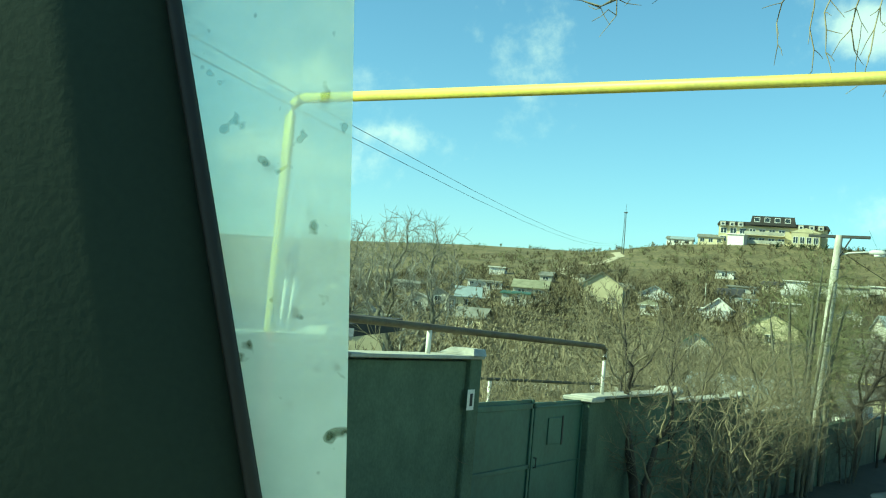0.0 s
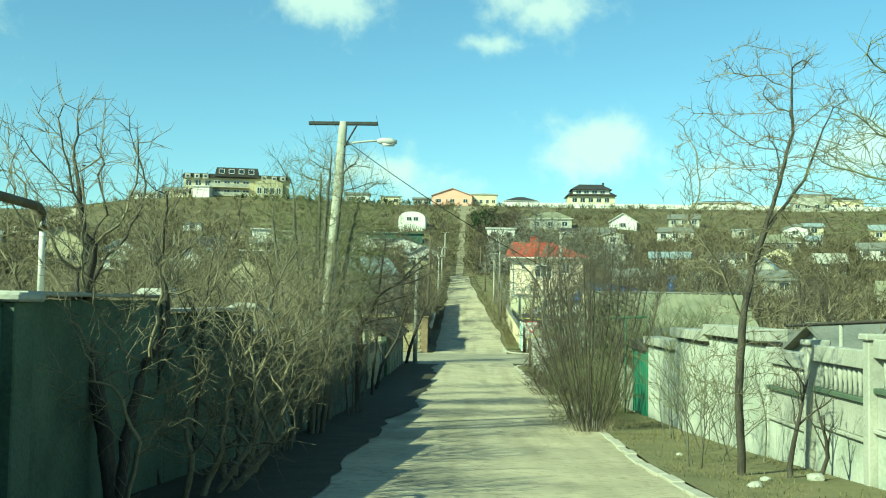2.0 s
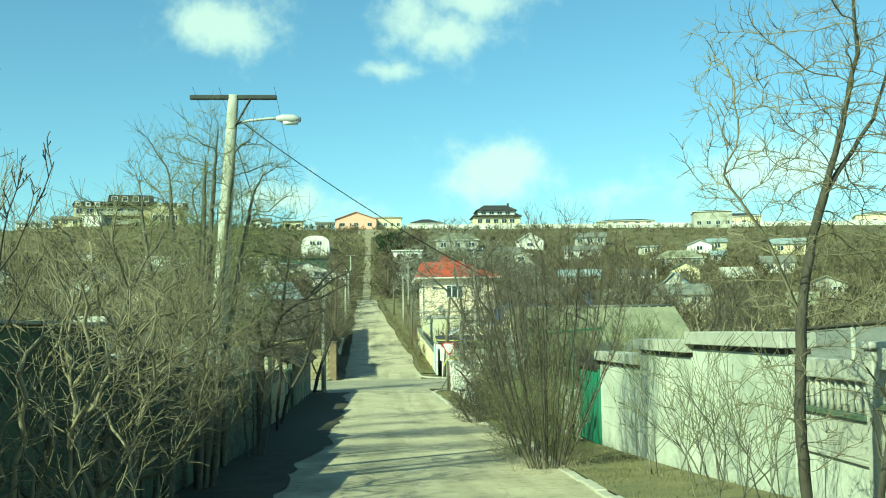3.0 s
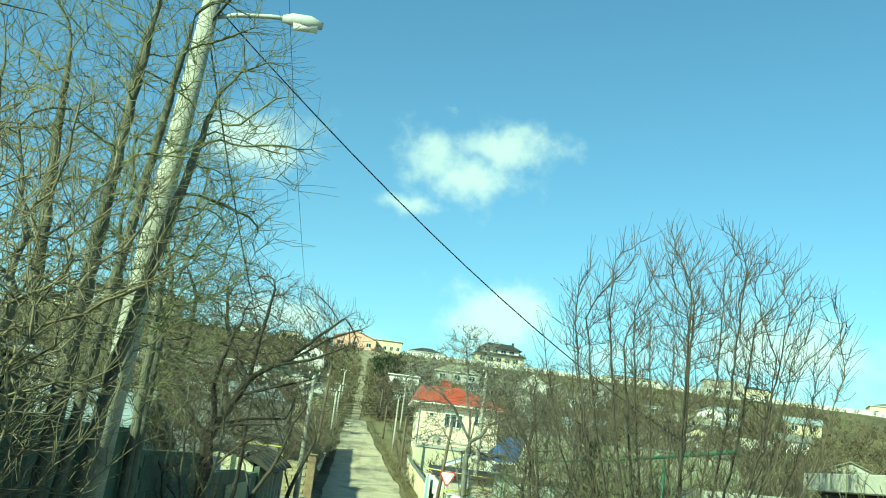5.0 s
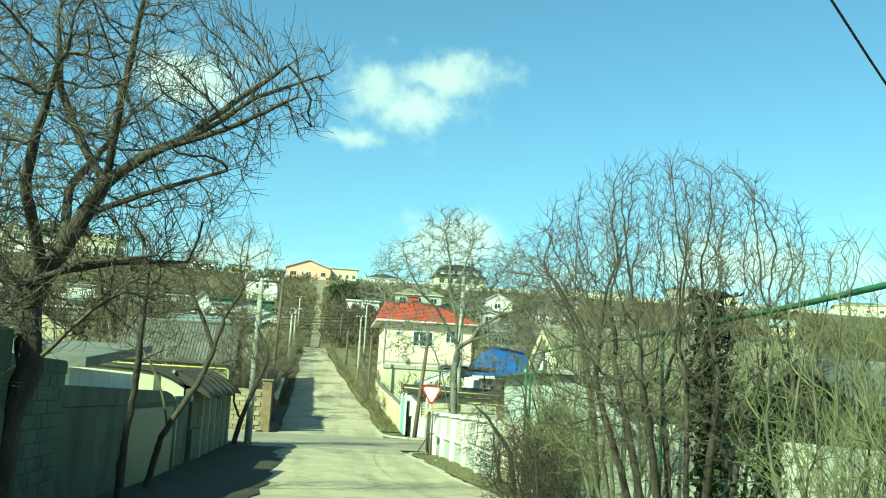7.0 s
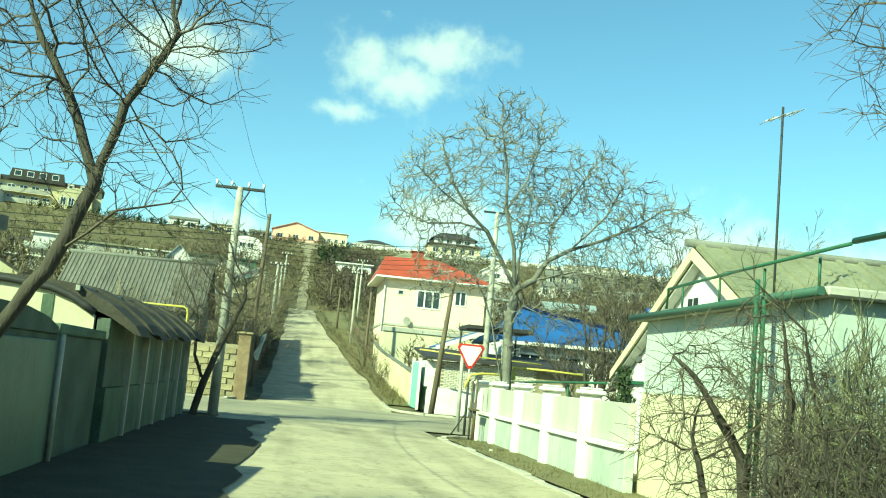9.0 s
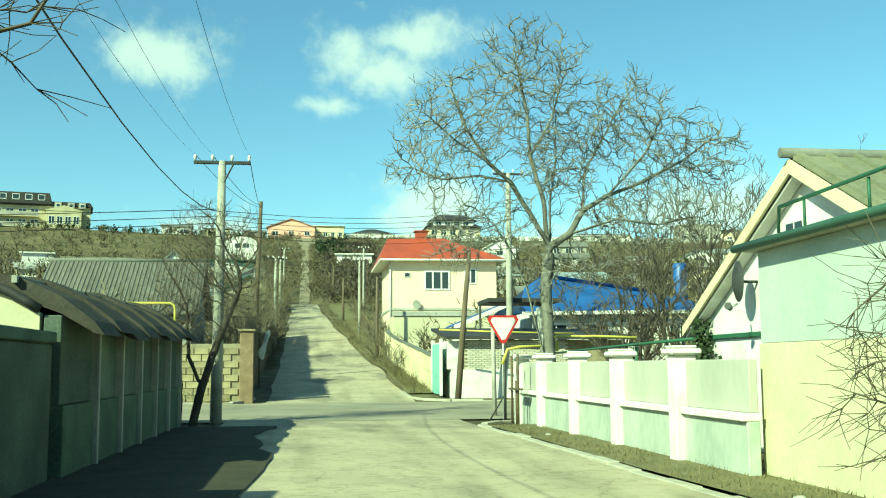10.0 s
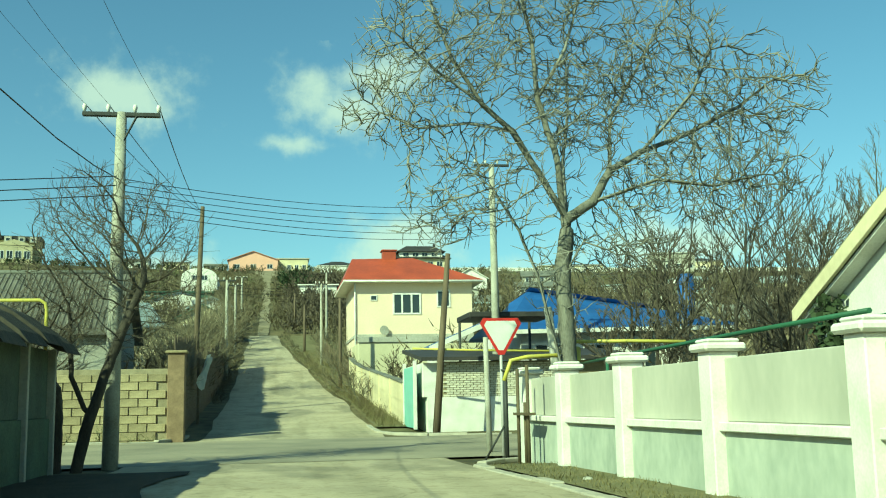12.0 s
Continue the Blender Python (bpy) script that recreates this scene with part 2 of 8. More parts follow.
    "sign_red": mat("red_sign_film", (0.5, 0.03, 0.03), (0.42, 0.03, 0.03), rough=0.4, bump=0),
    "sign_white": mat("white_sign_film", (0.72, 0.72, 0.68), (0.62, 0.62, 0.58), rough=0.45, bump=0),
    "cloth_white": mat("white_sheeting", (0.68, 0.7, 0.68), (0.5, 0.55, 0.55), rough=0.8),
    "trim_dark": mat("dark_green_vehicle_trim", (0.024, 0.038, 0.027), (0.018, 0.029, 0.021), rough=0.85, scale=3, fine=200, bump=0.04),
}


def patched_asphalt():
    """Worn asphalt: dusty wheel lanes, darker repairs, cracks and grit."""
    m = M["road"]
    nt = m.node_tree
    b = nt.nodes["Principled BSDF"]
    under = b.inputs["Base Color"].links[0].from_socket
    co = nt.nodes.new("ShaderNodeTexCoord")

    def layer(colour_in, fac, colour):
        mix = nt.nodes.new("ShaderNodeMix")
        mix.data_type, mix.blend_type = "RGBA", "MULTIPLY"
        nt.links.new(fac, mix.inputs["Factor"])
        nt.links.new(colour_in, mix.inputs["A"])
        mix.inputs["B"].default_value = (*colour, 1)
        return mix.outputs["Result"]

    def ranged(value, a, c, top):
        mr = nt.nodes.new("ShaderNodeMapRange")
        mr.inputs["From Min"].default_value, mr.inputs["From Max"].default_value, mr.inputs["To Max"].default_value = a, c, top
        nt.links.new(value, mr.inputs["Value"])
        return mr.outputs[0]

    def mapped(scale):
        mp = nt.nodes.new("ShaderNodeMapping")
        mp.inputs["Scale"].default_value = scale
        nt.links.new(co.outputs["Object"], mp.inputs["Vector"])
        return mp.outputs[0]

    repair = nt.nodes.new("ShaderNodeTexNoise")
    repair.inputs["Scale"].default_value, repair.inputs["Detail"].default_value = 0.35, 3
    nt.links.new(mapped((1.3, 0.5, 1)), repair.inputs["Vector"])
    c = layer(under, ranged(repair.outputs["Fac"], 0.56, 0.63, 0.75), (0.62, 0.64, 0.66))
    lanes = nt.nodes.new("ShaderNodeTexNoise")
    lanes.inputs["Scale"].default_value, lanes.inputs["Detail"].default_value = 1.0, 4
    nt.links.new(mapped((1.1, 0.06, 1)), lanes.inputs["Vector"])
    c = layer(c, ranged(lanes.outputs["Fac"], 0.5, 0.66, 0.7), (0.7, 0.71, 0.68))
    crack = nt.nodes.new("ShaderNodeTexVoronoi")
    crack.feature = "DISTANCE_TO_EDGE"
    crack.inputs["Scale"].default_value = 0.55
    wav = nt.nodes.new("ShaderNodeTexNoise")
    wav.inputs["Scale"].default_value, wav.inputs["Detail"].default_value = 1.2, 5
    nt.links.new(mapped((1, 1, 1)), wav.inputs["Vector"])
    add = nt.nodes.new("ShaderNodeVectorMath")
    add.operation = "ADD"
    nt.links.new(mapped((1, 1, 1)), add.inputs[0])
    nt.links.new(wav.outputs["Color"], add.inputs[1])
    nt.links.new(add.outputs[0], crack.inputs["Vector"])
    c = layer(c, ranged(crack.outputs["Distance"], 0.014, 0.003, 0.35), (0.35, 0.34, 0.3))
    grit = nt.nodes.new("ShaderNodeTexNoise")
    grit.inputs["Scale"].default_value, grit.inputs["Detail"].default_value = 5, 6
    nt.links.new(mapped((1, 1, 1)), grit.inputs["Vector"])
    c = layer(c, ranged(grit.outputs["Fac"], 0.52, 0.66, 0.6), (0.66, 0.65, 0.6))
    nt.links.new(c, b.inputs["Base Color"])


patched_asphalt()


def dirty_glass():
    m = bpy.data.materials.new("dirty_film_on_glass")
    m.use_nodes = True
    nt = m.node_tree
    nt.nodes.clear()
    out, mix = nt.nodes.new("ShaderNodeOutputMaterial"), nt.nodes.new("ShaderNodeMixShader")
    clear, haze, back = nt.nodes.new("ShaderNodeBsdfTransparent"), nt.nodes.new("ShaderNodeBsdfTranslucent"), nt.nodes.new("ShaderNodeBsdfDiffuse")
    both = nt.nodes.new("ShaderNodeAddShader")
    clear.inputs["Color"].default_value = (0.85, 0.95, 0.89, 1)
    co, n1, n2 = nt.nodes.new("ShaderNodeTexCoord"), nt.nodes.new("ShaderNodeTexNoise"), nt.nodes.new("ShaderNodeTexNoise")
    n1.inputs["Scale"].default_value, n1.inputs["Detail"].default_value = 7, 6
    n2.inputs["Scale"].default_value, n2.inputs["Detail"].default_value = 60, 2
    for n in (n1, n2):
        nt.links.new(co.outputs["Object"], n.inputs["Vector"])
    r1, r2 = nt.nodes.new("ShaderNodeMapRange"), nt.nodes.new("ShaderNodeValToRGB")
    r1.inputs["From Min"].default_value, r1.inputs["From Max"].default_value = 0.3, 0.75
    r1.inputs["To Min"].default_value, r1.inputs["To Max"].default_value = 0.26, 0.55
    r2.color_ramp.elements[0].position, r2.color_ramp.elements[1].position = 0.66, 0.72
    r2.color_ramp.elements[0].color, r2.color_ramp.elements[1].color = (0.64, 0.65, 0.6, 1), (0.12, 0.12, 0.07, 1)
    nt.links.new(n1.outputs["Fac"], r1.inputs["Value"])
    nt.links.new(n2.outputs["Fac"], r2.inputs[0])
    nt.links.new(r1.outputs[0], mix.inputs[0])
    nt.links.new(r2.outputs[0], haze.inputs["Color"])
    nt.links.new(clear.outputs[0], mix.inputs[1])
    nt.links.new(r2.outputs[0], back.inputs["Color"])
    nt.links.new(haze.outputs[0], both.inputs[0])
    nt.links.new(back.outputs[0], both.inputs[1])
    nt.links.new(both.outputs[0], mix.inputs[2])
    nt.links.new(mix.outputs[0], out.inputs["Surface"])
    return m


M["dirty_glass"] = dirty_glass()

# ---------------------------------------------------------------- geometry helpers


def link_bm(name, bm, material, parent=None, label=""):
    me = bpy.data.meshes.new(name)
    bmesh.ops.recalc_face_normals(bm, faces=bm.faces)
    bm.to_mesh(me)
    bm.free()
    for mm in material if isinstance(material, (list, tuple)) else [material]:
        me.materials.append(mm)
    ob = new(name, me)
    if parent:
        ob.parent = parent
    if label:
        ob["label"] = label
    return ob


def part(name, bm, material, parent, label=""):
    return link_bm(name, bm, material, parent, label)


def thing(name, m, label, category, group="", kind=""):
    ob = new(name)
    ob.empty_display_size = 0.2
    ob.matrix_world = m
    return tagged(ob, label, category, group, kind)


def add_box(bm, x0, x1, y0, y1, z0, z1, bevel=0.0, material_index=0):
    v = [bm.verts.new((x, y, z)) for z in (z0, z1) for x, y in ((x0, y0), (x1, y0), (x1, y1), (x0, y1))]
    f = [bm.faces.new([v[i] for i in q]) for q in ((3, 2, 1, 0), (4, 5, 6, 7), (0, 1, 5, 4), (1, 2, 6, 5), (2, 3, 7, 6), (3, 0, 4, 7))]
    for q in f:
        q.material_index = material_index
    if bevel:
        bmesh.ops.bevel(bm, geom=list({e for q in f for e in q.edges}), offset=bevel, segments=1, affect="EDGES")
    return bm


def box(x0, x1, y0, y1, z0, z1, bevel=0.0):
    return add_box(bmesh.new(), x0, x1, y0, y1, z0, z1, bevel)


def add_poly(bm, pts, shift):
    """A prism: the flat outline pts, pushed out by shift."""
    a = [bm.verts.new(p) for p in pts]
    b = [bm.verts.new(Vector(p) + Vector(shift)) for p in pts]
    n = len(pts)
    bm.faces.new(a)
    bm.faces.new(b[::-1])
    for i in range(n):
        bm.faces.new((a[i], b[i], b[(i + 1) % n], a[(i + 1) % n]))
    return bm


def prism(pts, shift):
    return add_poly(bmesh.new(), pts, shift)


def add_tube(bm, pts, radii, sides=8, cap=True):
    pts = [Vector(p) for p in pts]
    radii = radii if isinstance(radii, (list, tuple)) else [radii] * len(pts)
    rings = []
    for i, p in enumerate(pts):
        d = (pts[min(i + 1, len(pts) - 1)] - pts[max(i - 1, 0)]).normalized()
        s = d.cross(Vector((0, 0, 1)) if abs(d.z) < 0.95 else Vector((1, 0, 0))).normalized()
        u = s.cross(d)
        rings.append([bm.verts.new(p + radii[i] * (math.cos(2 * math.pi * k / sides) * s + math.sin(2 * math.pi * k / sides) * u)) for k in range(sides)])
    for a, b in zip(rings, rings[1:]):
        for k in range(sides):
            f = bm.faces.new((a[k], a[(k + 1) % sides], b[(k + 1) % sides], b[k]))
            f.smooth = sides > 5
    if cap:
        bm.faces.new(rings[0][::-1])
        bm.faces.new(rings[-1])
    return bm


def tube(pts, radii, sides=8):
    return add_tube(bmesh.new(), pts, radii, sides)


def sagging(a, b, sag, n=14):
    a, b = Vector(a), Vector(b)
    return [a.lerp(b, i / n) - Vector((0, 0, 4 * sag * (i / n) * (1 - i / n))) for i in range(n + 1)]


def mesh_from_arrays(name, verts, faces, material, smooth=False):
    """Triangles from arrays of shape (n, 3)."""
    me = bpy.data.meshes.new(name)
    verts, faces = np.asarray(verts, np.float32), np.asarray(faces, np.int32)
    me.vertices.add(len(verts))
    me.vertices.foreach_set("co", verts.ravel())
    me.loops.add(faces.size)
    me.loops.foreach_set("vertex_index", faces.ravel())
    me.polygons.add(len(faces))
    me.polygons.foreach_set("loop_start", np.arange(0, faces.size, 3, dtype=np.int32))
    me.materials.append(material)
    me.update(calc_edges=True)
    me.validate()
    return new(name, me)


# ---------------------------------------------------------------- ground
PROFILE = [(-90, 6.4), (-60, 4.5), (-20, 2.2), (-0.7, 0.65), (8, -0.72), (18, -1.5), (30, -2.3), (45, -2.95), (57, -3.34), (70, -3.34), (80, -3.4), (95, -3.26),
           (118, -1.6), (150, 2.5), (215, 13), (282, 27), (300, 29), (330, 30), (1500, 36)]
_py, _pz = [a for a, _ in PROFILE], [b for _, b in PROFILE]


def prof(y):
    return sum(float(np.interp(y + d, _py, _pz)) for d in (-3, -1.5, 0, 1.5, 3)) / 5


def ground(x, y):
    """Height of the land; level across the street."""
    z = prof(y)
    off = max(0.0, x - 8.0, -x - 9.0)
    if off > 0:
        w = min(1.0, off / 25)
        n = noise.noise((x * 0.021, y * 0.021, 0.3)) * 2.2 + noise.noise((x * 0.09, y * 0.09, 4.0)) * 0.5
        fade = 1.0 if y > 110 else max(0.15, (y - 60) / 50)
        z += w * n * min(1.0, fade) * (1.0 if y < 240 else max(0.25, 1 - (y - 240) / 50))
        if y > 240 and x < -25:
            hump = math.exp(-(((x + 68) / 34) ** 2)) * 1.6 - (2.4 if x < -95 else 0.0) * min(1.0, max(0.0, (-x - 95) / 25))
            z += hump * min(1.0, (y - 240) / 45)
    return z


def make_ground():
    ys = np.r_[np.arange(-90, 130, 2.0), np.arange(130, 330, 4.0), np.arange(330, 700, 30), 900, 1500, 2600]
    half = np.r_[np.arange(0, 14, 1.5), np.arange(14, 60, 3), np.arange(60, 180, 6), np.arange(180, 420, 20), 600, 1000, 2000]
    xs = np.r_[-half[:0:-1], half]
    v = [(x, y, ground(x, y)) for y in ys for x in xs]
    n = len(xs)
    f = []
    for j in range(len(ys) - 1):
        for i in range(n - 1):
            a = j * n + i
            f += [(a, a + 1, a + n + 1), (a, a + n + 1, a + n)]
    ob = mesh_from_arrays("ground", v, f, M["earth"])
    for p in ob.data.polygons:
        p.use_smooth = True
    tagged(ob, "dry winter grass slope with bare earth patches", "ground", kind="structure")


make_ground()


def strip(name, x_of, y0, y1, step, lift, material, label, category, kind="structure"):
    """A ribbon of paving along the street; x_of(y) gives its two edges."""
    ys = np.arange(y0, y1 + 0.01, step)
    v, f = [], []
    for y in ys:
        a, b = x_of(y)
        for k in range(5):
            x = a + (b - a) * k / 4
            v.append((x, y, ground(x, y) + lift))
    for j in range(len(ys) - 1):
        for k in range(4):
            i = j * 5 + k
            f += [(i, i + 1, i + 6), (i, i + 6, i + 5)]
    ob = mesh_from_arrays(name, v, f, material)
    return tagged(ob, label, category, kind=kind)


def wob(y, seed, amp):
    return amp * noise.noise((y * 0.13, seed, 0.0)) + amp * 0.5 * noise.noise((y * 0.6, seed, 3.0))


def kerb_x(y):
    """The kerb on the sunlit side of the street."""
    return float(np.interp(y, (-90, 14, 24, 27, 38, 50, 58, 64, 76), (1.7, 1.75, 1.87, 2.03, 2.62, 2.68, 2.58, 2.3, 2.12)))


strip("road", lambda y: (-4.6 + wob(y, 1, 0.3), kerb_x(y) + 0.04) if y < 92 else (-3.9 + wob(y, 1, 0.3), 2.2 - max(0.0, y - 112) * 0.06 + wob(y, 2, 0.3)),
      -88, 166, 2.0, 0.045, M["road"], "worn pale asphalt street in low sun", "road")
strip("hill_track", lambda y: (-3.1 - 2.2 * max(0.0, min(1.0, (y - 262) / 14)) + wob(y, 5, 0.6), -1.9 + 3.0 * max(0.0, min(1.0, (y - 262) / 14)) + wob(y, 6, 0.5)), 166.0, 298, 4.0, 0.09, M["track"],
      "pale dirt track up the hillside", "track")
def slope_track_x(y):
    """The winding track on the open slope."""
    return float(np.interp(y, (206, 212, 218, 226, 236, 248, 260, 270), (-86, -93, -97.3, -99.0, -98.0, -96.6, -98.5, -104.0)))


strip("slope_track", lambda y: (slope_track_x(y) - 1.3 + wob(y, 7, 0.5), slope_track_x(y) + 1.3 + wob(y, 8, 0.5)), 206, 270, 2.0, 0.12, M["track_pale"], "pale chalky track winding up the open slope", "track")
strip("verge", lambda y: (kerb_x(y) + 0.22, 4.62), -30, 76, 2.0, 0.075, M["verge"], "dry grass verge with litter", "verge")
# dirt by the wall; the outer width is shade painted over the asphalt
strip("verge", lambda y: (-5.7, -3.1 + 0.1 * min(1.0, max(0.0, (y - 40) / 12)) + wob(y, 9, 0.6)), -30, 77, 1.0, 0.07, M["soil_and_shade"], "dirt strip along the wall, widened over the asphalt as painted shade", "verge")
strip("verge", lambda y: (2.4 - max(0.0, y - 112) * 0.06, 4.6), 97, 165, 2.0, 0.075, M["verge"], "dry grass bank beside the street", "verge")


def cross_street():
    v, f = [], []
    xs = np.arange(-60, 61, 2.0)
    for x in xs:
        for y in (79.5, 83.5, 87.5, 91.5):
            v.append((x, y + 0.02 * x, ground(x, y + 0.02 * x) + 0.052))
    for i in range(len(xs) - 1):
        for k in range(3):
            a = i * 4 + k
            f += [(a, a + 4, a + 5), (a, a + 5, a + 1)]
    tagged(mesh_from_arrays("cross_street", v, f, M["road_cross"]), "dusty asphalt cross street at the junction", "road", kind="structure")


cross_street()


def kerbs():
    run = thing("kerb", pose(0, 0, 0), "row of worn concrete kerb stones", "kerb", kind="structure")
    rnd = random.Random(4)

    def stone(p, q, k):
        p, q = Vector(p), Vector(q)
        d = (q - p)
        s = Vector((d.y, -d.x, 0)).normalized() * 0.2
        up = Vector((0, 0, 0.1 + rnd.uniform(-0.03, 0.02)))
        j = Vector((rnd.uniform(-0.03, 0.03), 0, 0))
        bm = bmesh.new()
        add_poly(bm, [p + j, p + j + s, p + j + s + up, p + j + up], d * 0.985)
        bmesh.ops.bevel(bm, geom=bm.edges[:], offset=0.015, segments=1, affect="EDGES")
        part("kerb_stone", bm, M["kerb"], run)

    y = 10.0
    while y < 75.5:
        if not (43 < y < 53 and rnd.random() < 0.4):
            stone((kerb_x(y), y, ground(2, y) - 0.02), (kerb_x(y + 1), y + 1, ground(2, y + 1) - 0.02), y)
        y += 1.0
    # the corner, bending into the cross street
    pts = [(2.08, 75.6), (2.3, 76.8), (2.9, 77.8), (3.8, 78.5), (5.0, 78.9), (6.5, 79.2)]
    for a, b in zip(pts, pts[1:]):
        stone((*a, ground(*a)), (*b, ground(*b)), 0)
    pts = [(6.6, 92.0), (5.0, 92.0), (3.7, 92.3), (2.7, 93.2), (2.15, 94.6), (2.1, 96.2), (2.1, 98.0)]
    for a, b in zip(pts, pts[1:]):
        stone((*a, ground(*a)), (*b, ground(*b)), 0)
    pts = [(-4.4, 95.0), (-4.5, 93.2), (-5.2, 92.0), (-6.4, 91.5), (-8.0, 91.5)]
    for a, b in zip(pts, pts[1:]):
        stone((*a, ground(*a)), (*b, ground(*b)), 0)


kerbs()
# ---------------------------------------------------------------- the shaded wall along the street


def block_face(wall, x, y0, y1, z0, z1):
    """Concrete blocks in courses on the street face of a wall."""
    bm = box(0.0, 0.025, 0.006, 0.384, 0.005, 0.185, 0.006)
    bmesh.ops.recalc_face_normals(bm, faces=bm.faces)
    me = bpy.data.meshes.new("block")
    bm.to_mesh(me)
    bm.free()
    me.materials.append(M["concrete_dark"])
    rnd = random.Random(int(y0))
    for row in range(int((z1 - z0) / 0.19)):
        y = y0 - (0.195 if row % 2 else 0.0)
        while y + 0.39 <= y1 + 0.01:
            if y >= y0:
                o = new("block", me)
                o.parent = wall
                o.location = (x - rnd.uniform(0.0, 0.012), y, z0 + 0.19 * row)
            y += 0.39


def left_wall():
    X0, X1 = -5.3, -5.02
    # stretch: y from, y to, top height, material, coping
    runs = [(-28, -12, 3.6, 1), (-12, -1, 2.6, 1), (-1, 8.12, 1.62, 1), (8.12, 11.1, 1.45, 1), (15.05, 19.6, 0.84, 1), (19.6, 25.0, 0.66, 1),
            (25.0, 30.5, 0.22, 1), (30.5, 36.5, -0.25, 0), (36.5, 42.5, -0.55, 0)]
    blocks = 36.5
    for y0, y1, top, cope in runs:
        w = thing("wall_left", pose(0, 0, 0), "grey rendered concrete street wall in shade", "wall", "street wall", "structure")
        low = min(ground(-5, y0), ground(-5, y1)) - 0.3
        n = max(1, round((y1 - y0) / 3.0))
        for k in range(n):
            a, b = y0 + (y1 - y0) * k / n, y0 + (y1 - y0) * (k + 1) / n
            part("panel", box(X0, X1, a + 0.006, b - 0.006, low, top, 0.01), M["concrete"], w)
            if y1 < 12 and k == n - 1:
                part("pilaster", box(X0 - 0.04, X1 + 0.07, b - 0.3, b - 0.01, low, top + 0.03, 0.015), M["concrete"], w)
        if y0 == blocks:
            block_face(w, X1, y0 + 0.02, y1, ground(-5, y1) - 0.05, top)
        if cope:
            part("coping", box(X0 - 0.08, X1 + 0.1, y0, y1, top + 0.032, top + 0.075, 0.01), M["concrete_pale"], w, "pale concrete coping")
            part("pillar_cap", prism([(X0 - 0.12, y1 - 0.36, top + 0.078), (X1 + 0.16, y1 - 0.36, top + 0.078), (X1 + 0.05, y1 - 0.2, top + 0.16), (X0 - 0.02, y1 - 0.2, top + 0.16)],
                                     (0, 0.28, 0)), M["concrete_pale"], w, "pale concrete pillar cap")
    # gate between two pillars
    g = thing("gate", pose(-5.12, 11.12, ground(-5, 13) + 0.02), "green painted sheet steel double gate, closed", "gate")
    top = 0.9 - (ground(-5, 13) + 0.02)
    for k, (a, b) in enumerate(((0.02, 1.92), (1.96, 3.8))):
        leaf = part("gate_leaf", box(-0.02, 0.02, a, b, 0.06, top - 0.05 * k, 0.004), M["gate_steel"], g)
        for fa, fb, za, zb in ((a, a + 0.06, 0.06, top), (b - 0.06, b, 0.06, top), (a, b, 0.06, 0.14), (a, b, top - 0.13, top - 0.05), (a, b, top * 0.5, top * 0.5 + 0.06)):
            part("frame_bar", box(0.022, 0.05, fa + 0.001, fb - 0.001, za, zb - 0.05 * k, 0.004), M["gate_steel"], leaf)
    hatch = part("hatch", box(0.022, 0.04, 2.5, 3.0, 1.3, 1.7, 0.004), M["gate_steel"], g)
    part("hatch_edge", box(0.04, 0.055, 2.98, 3.02, 1.28, 1.72), M["dark_steel"], hatch)
    part("handle", tube([(0.03, 2.05, 1.0), (0.08, 2.05, 1.0), (0.08, 2.05, 1.14), (0.03, 2.05, 1.14)], 0.012, 6), M["dark_steel"], g)
    pl = thing("number_plate", pose(-4.935, 10.82, 0.97), "small white enamel plate with a dark bar", "plate")
    part("plate", box(0.0, 0.008, -0.09, 0.09, -0.13, 0.13, 0.003), M["white"], pl)
    part("bar", box(0.0095, 0.011, -0.03, 0.04, -0.08, 0.08), M["black"], pl)
    gp = thing("gate_pillar", pose(-5.16, 15.1, ground(-5, 15)), "square rendered gate pillar with a pale cap", "pillar")
    part("shaft", box(-0.2, 0.2, -0.2, 0.2, -0.2, 0.82 - ground(-5, 15), 0.015), M["concrete"], gp)
    part("cap", box(-0.27, 0.27, -0.27, 0.27, 0.82 - ground(-5, 15), 0.9 - ground(-5, 15), 0.02), M["concrete_pale"], gp)


left_wall()


def pipe_run():
    r = thing("gas_pipe", pose(0, 0, 0), "brown gas pipe on short white posts above the wall", "pipe")
    pts = [(-5.16, -26, 4.1), (-5.16, -12, 3.1), (-5.16, 0, 2.2), (-5.16, 6, 1.93), (-5.16, 15.75, 1.72), (-5.16, 15.85, 1.66), (-5.16, 15.87, 1.5)]
    part("pipe", tube(pts, 0.045, 8), M["pipe_brown"], r)
    for y, z0, z1 in ((10.05, 1.5, 1.8), (15.87, 0.9, 1.68), (4.0, 1.66, 1.98), (-3.0, 2.65, 2.4)):
        if z1 > z0:
            part("post", tube([(-5.16, y, z0), (-5.16, y, z1 + 0.02)], 0.032, 8), M["white"], r, "white painted pipe post")
    lo = thing("garden_pipe", pose(0, 0, 0), "thin pipe on posts behind the wall", "pipe")
    part("pipe", tube([(-6.6, 4, 1.6), (-6.6, 12, 1.1), (-6.6, 24, 0.75)], 0.03, 6), M["pipe_brown"], lo)
    for y, z in ((14.5, 1.0), (19, 0.88)):
        part("post", tube([(-6.6, y, ground(-6.6, y)), (-6.6, y, z)], 0.03, 6), M["white"], lo)


pipe_run()


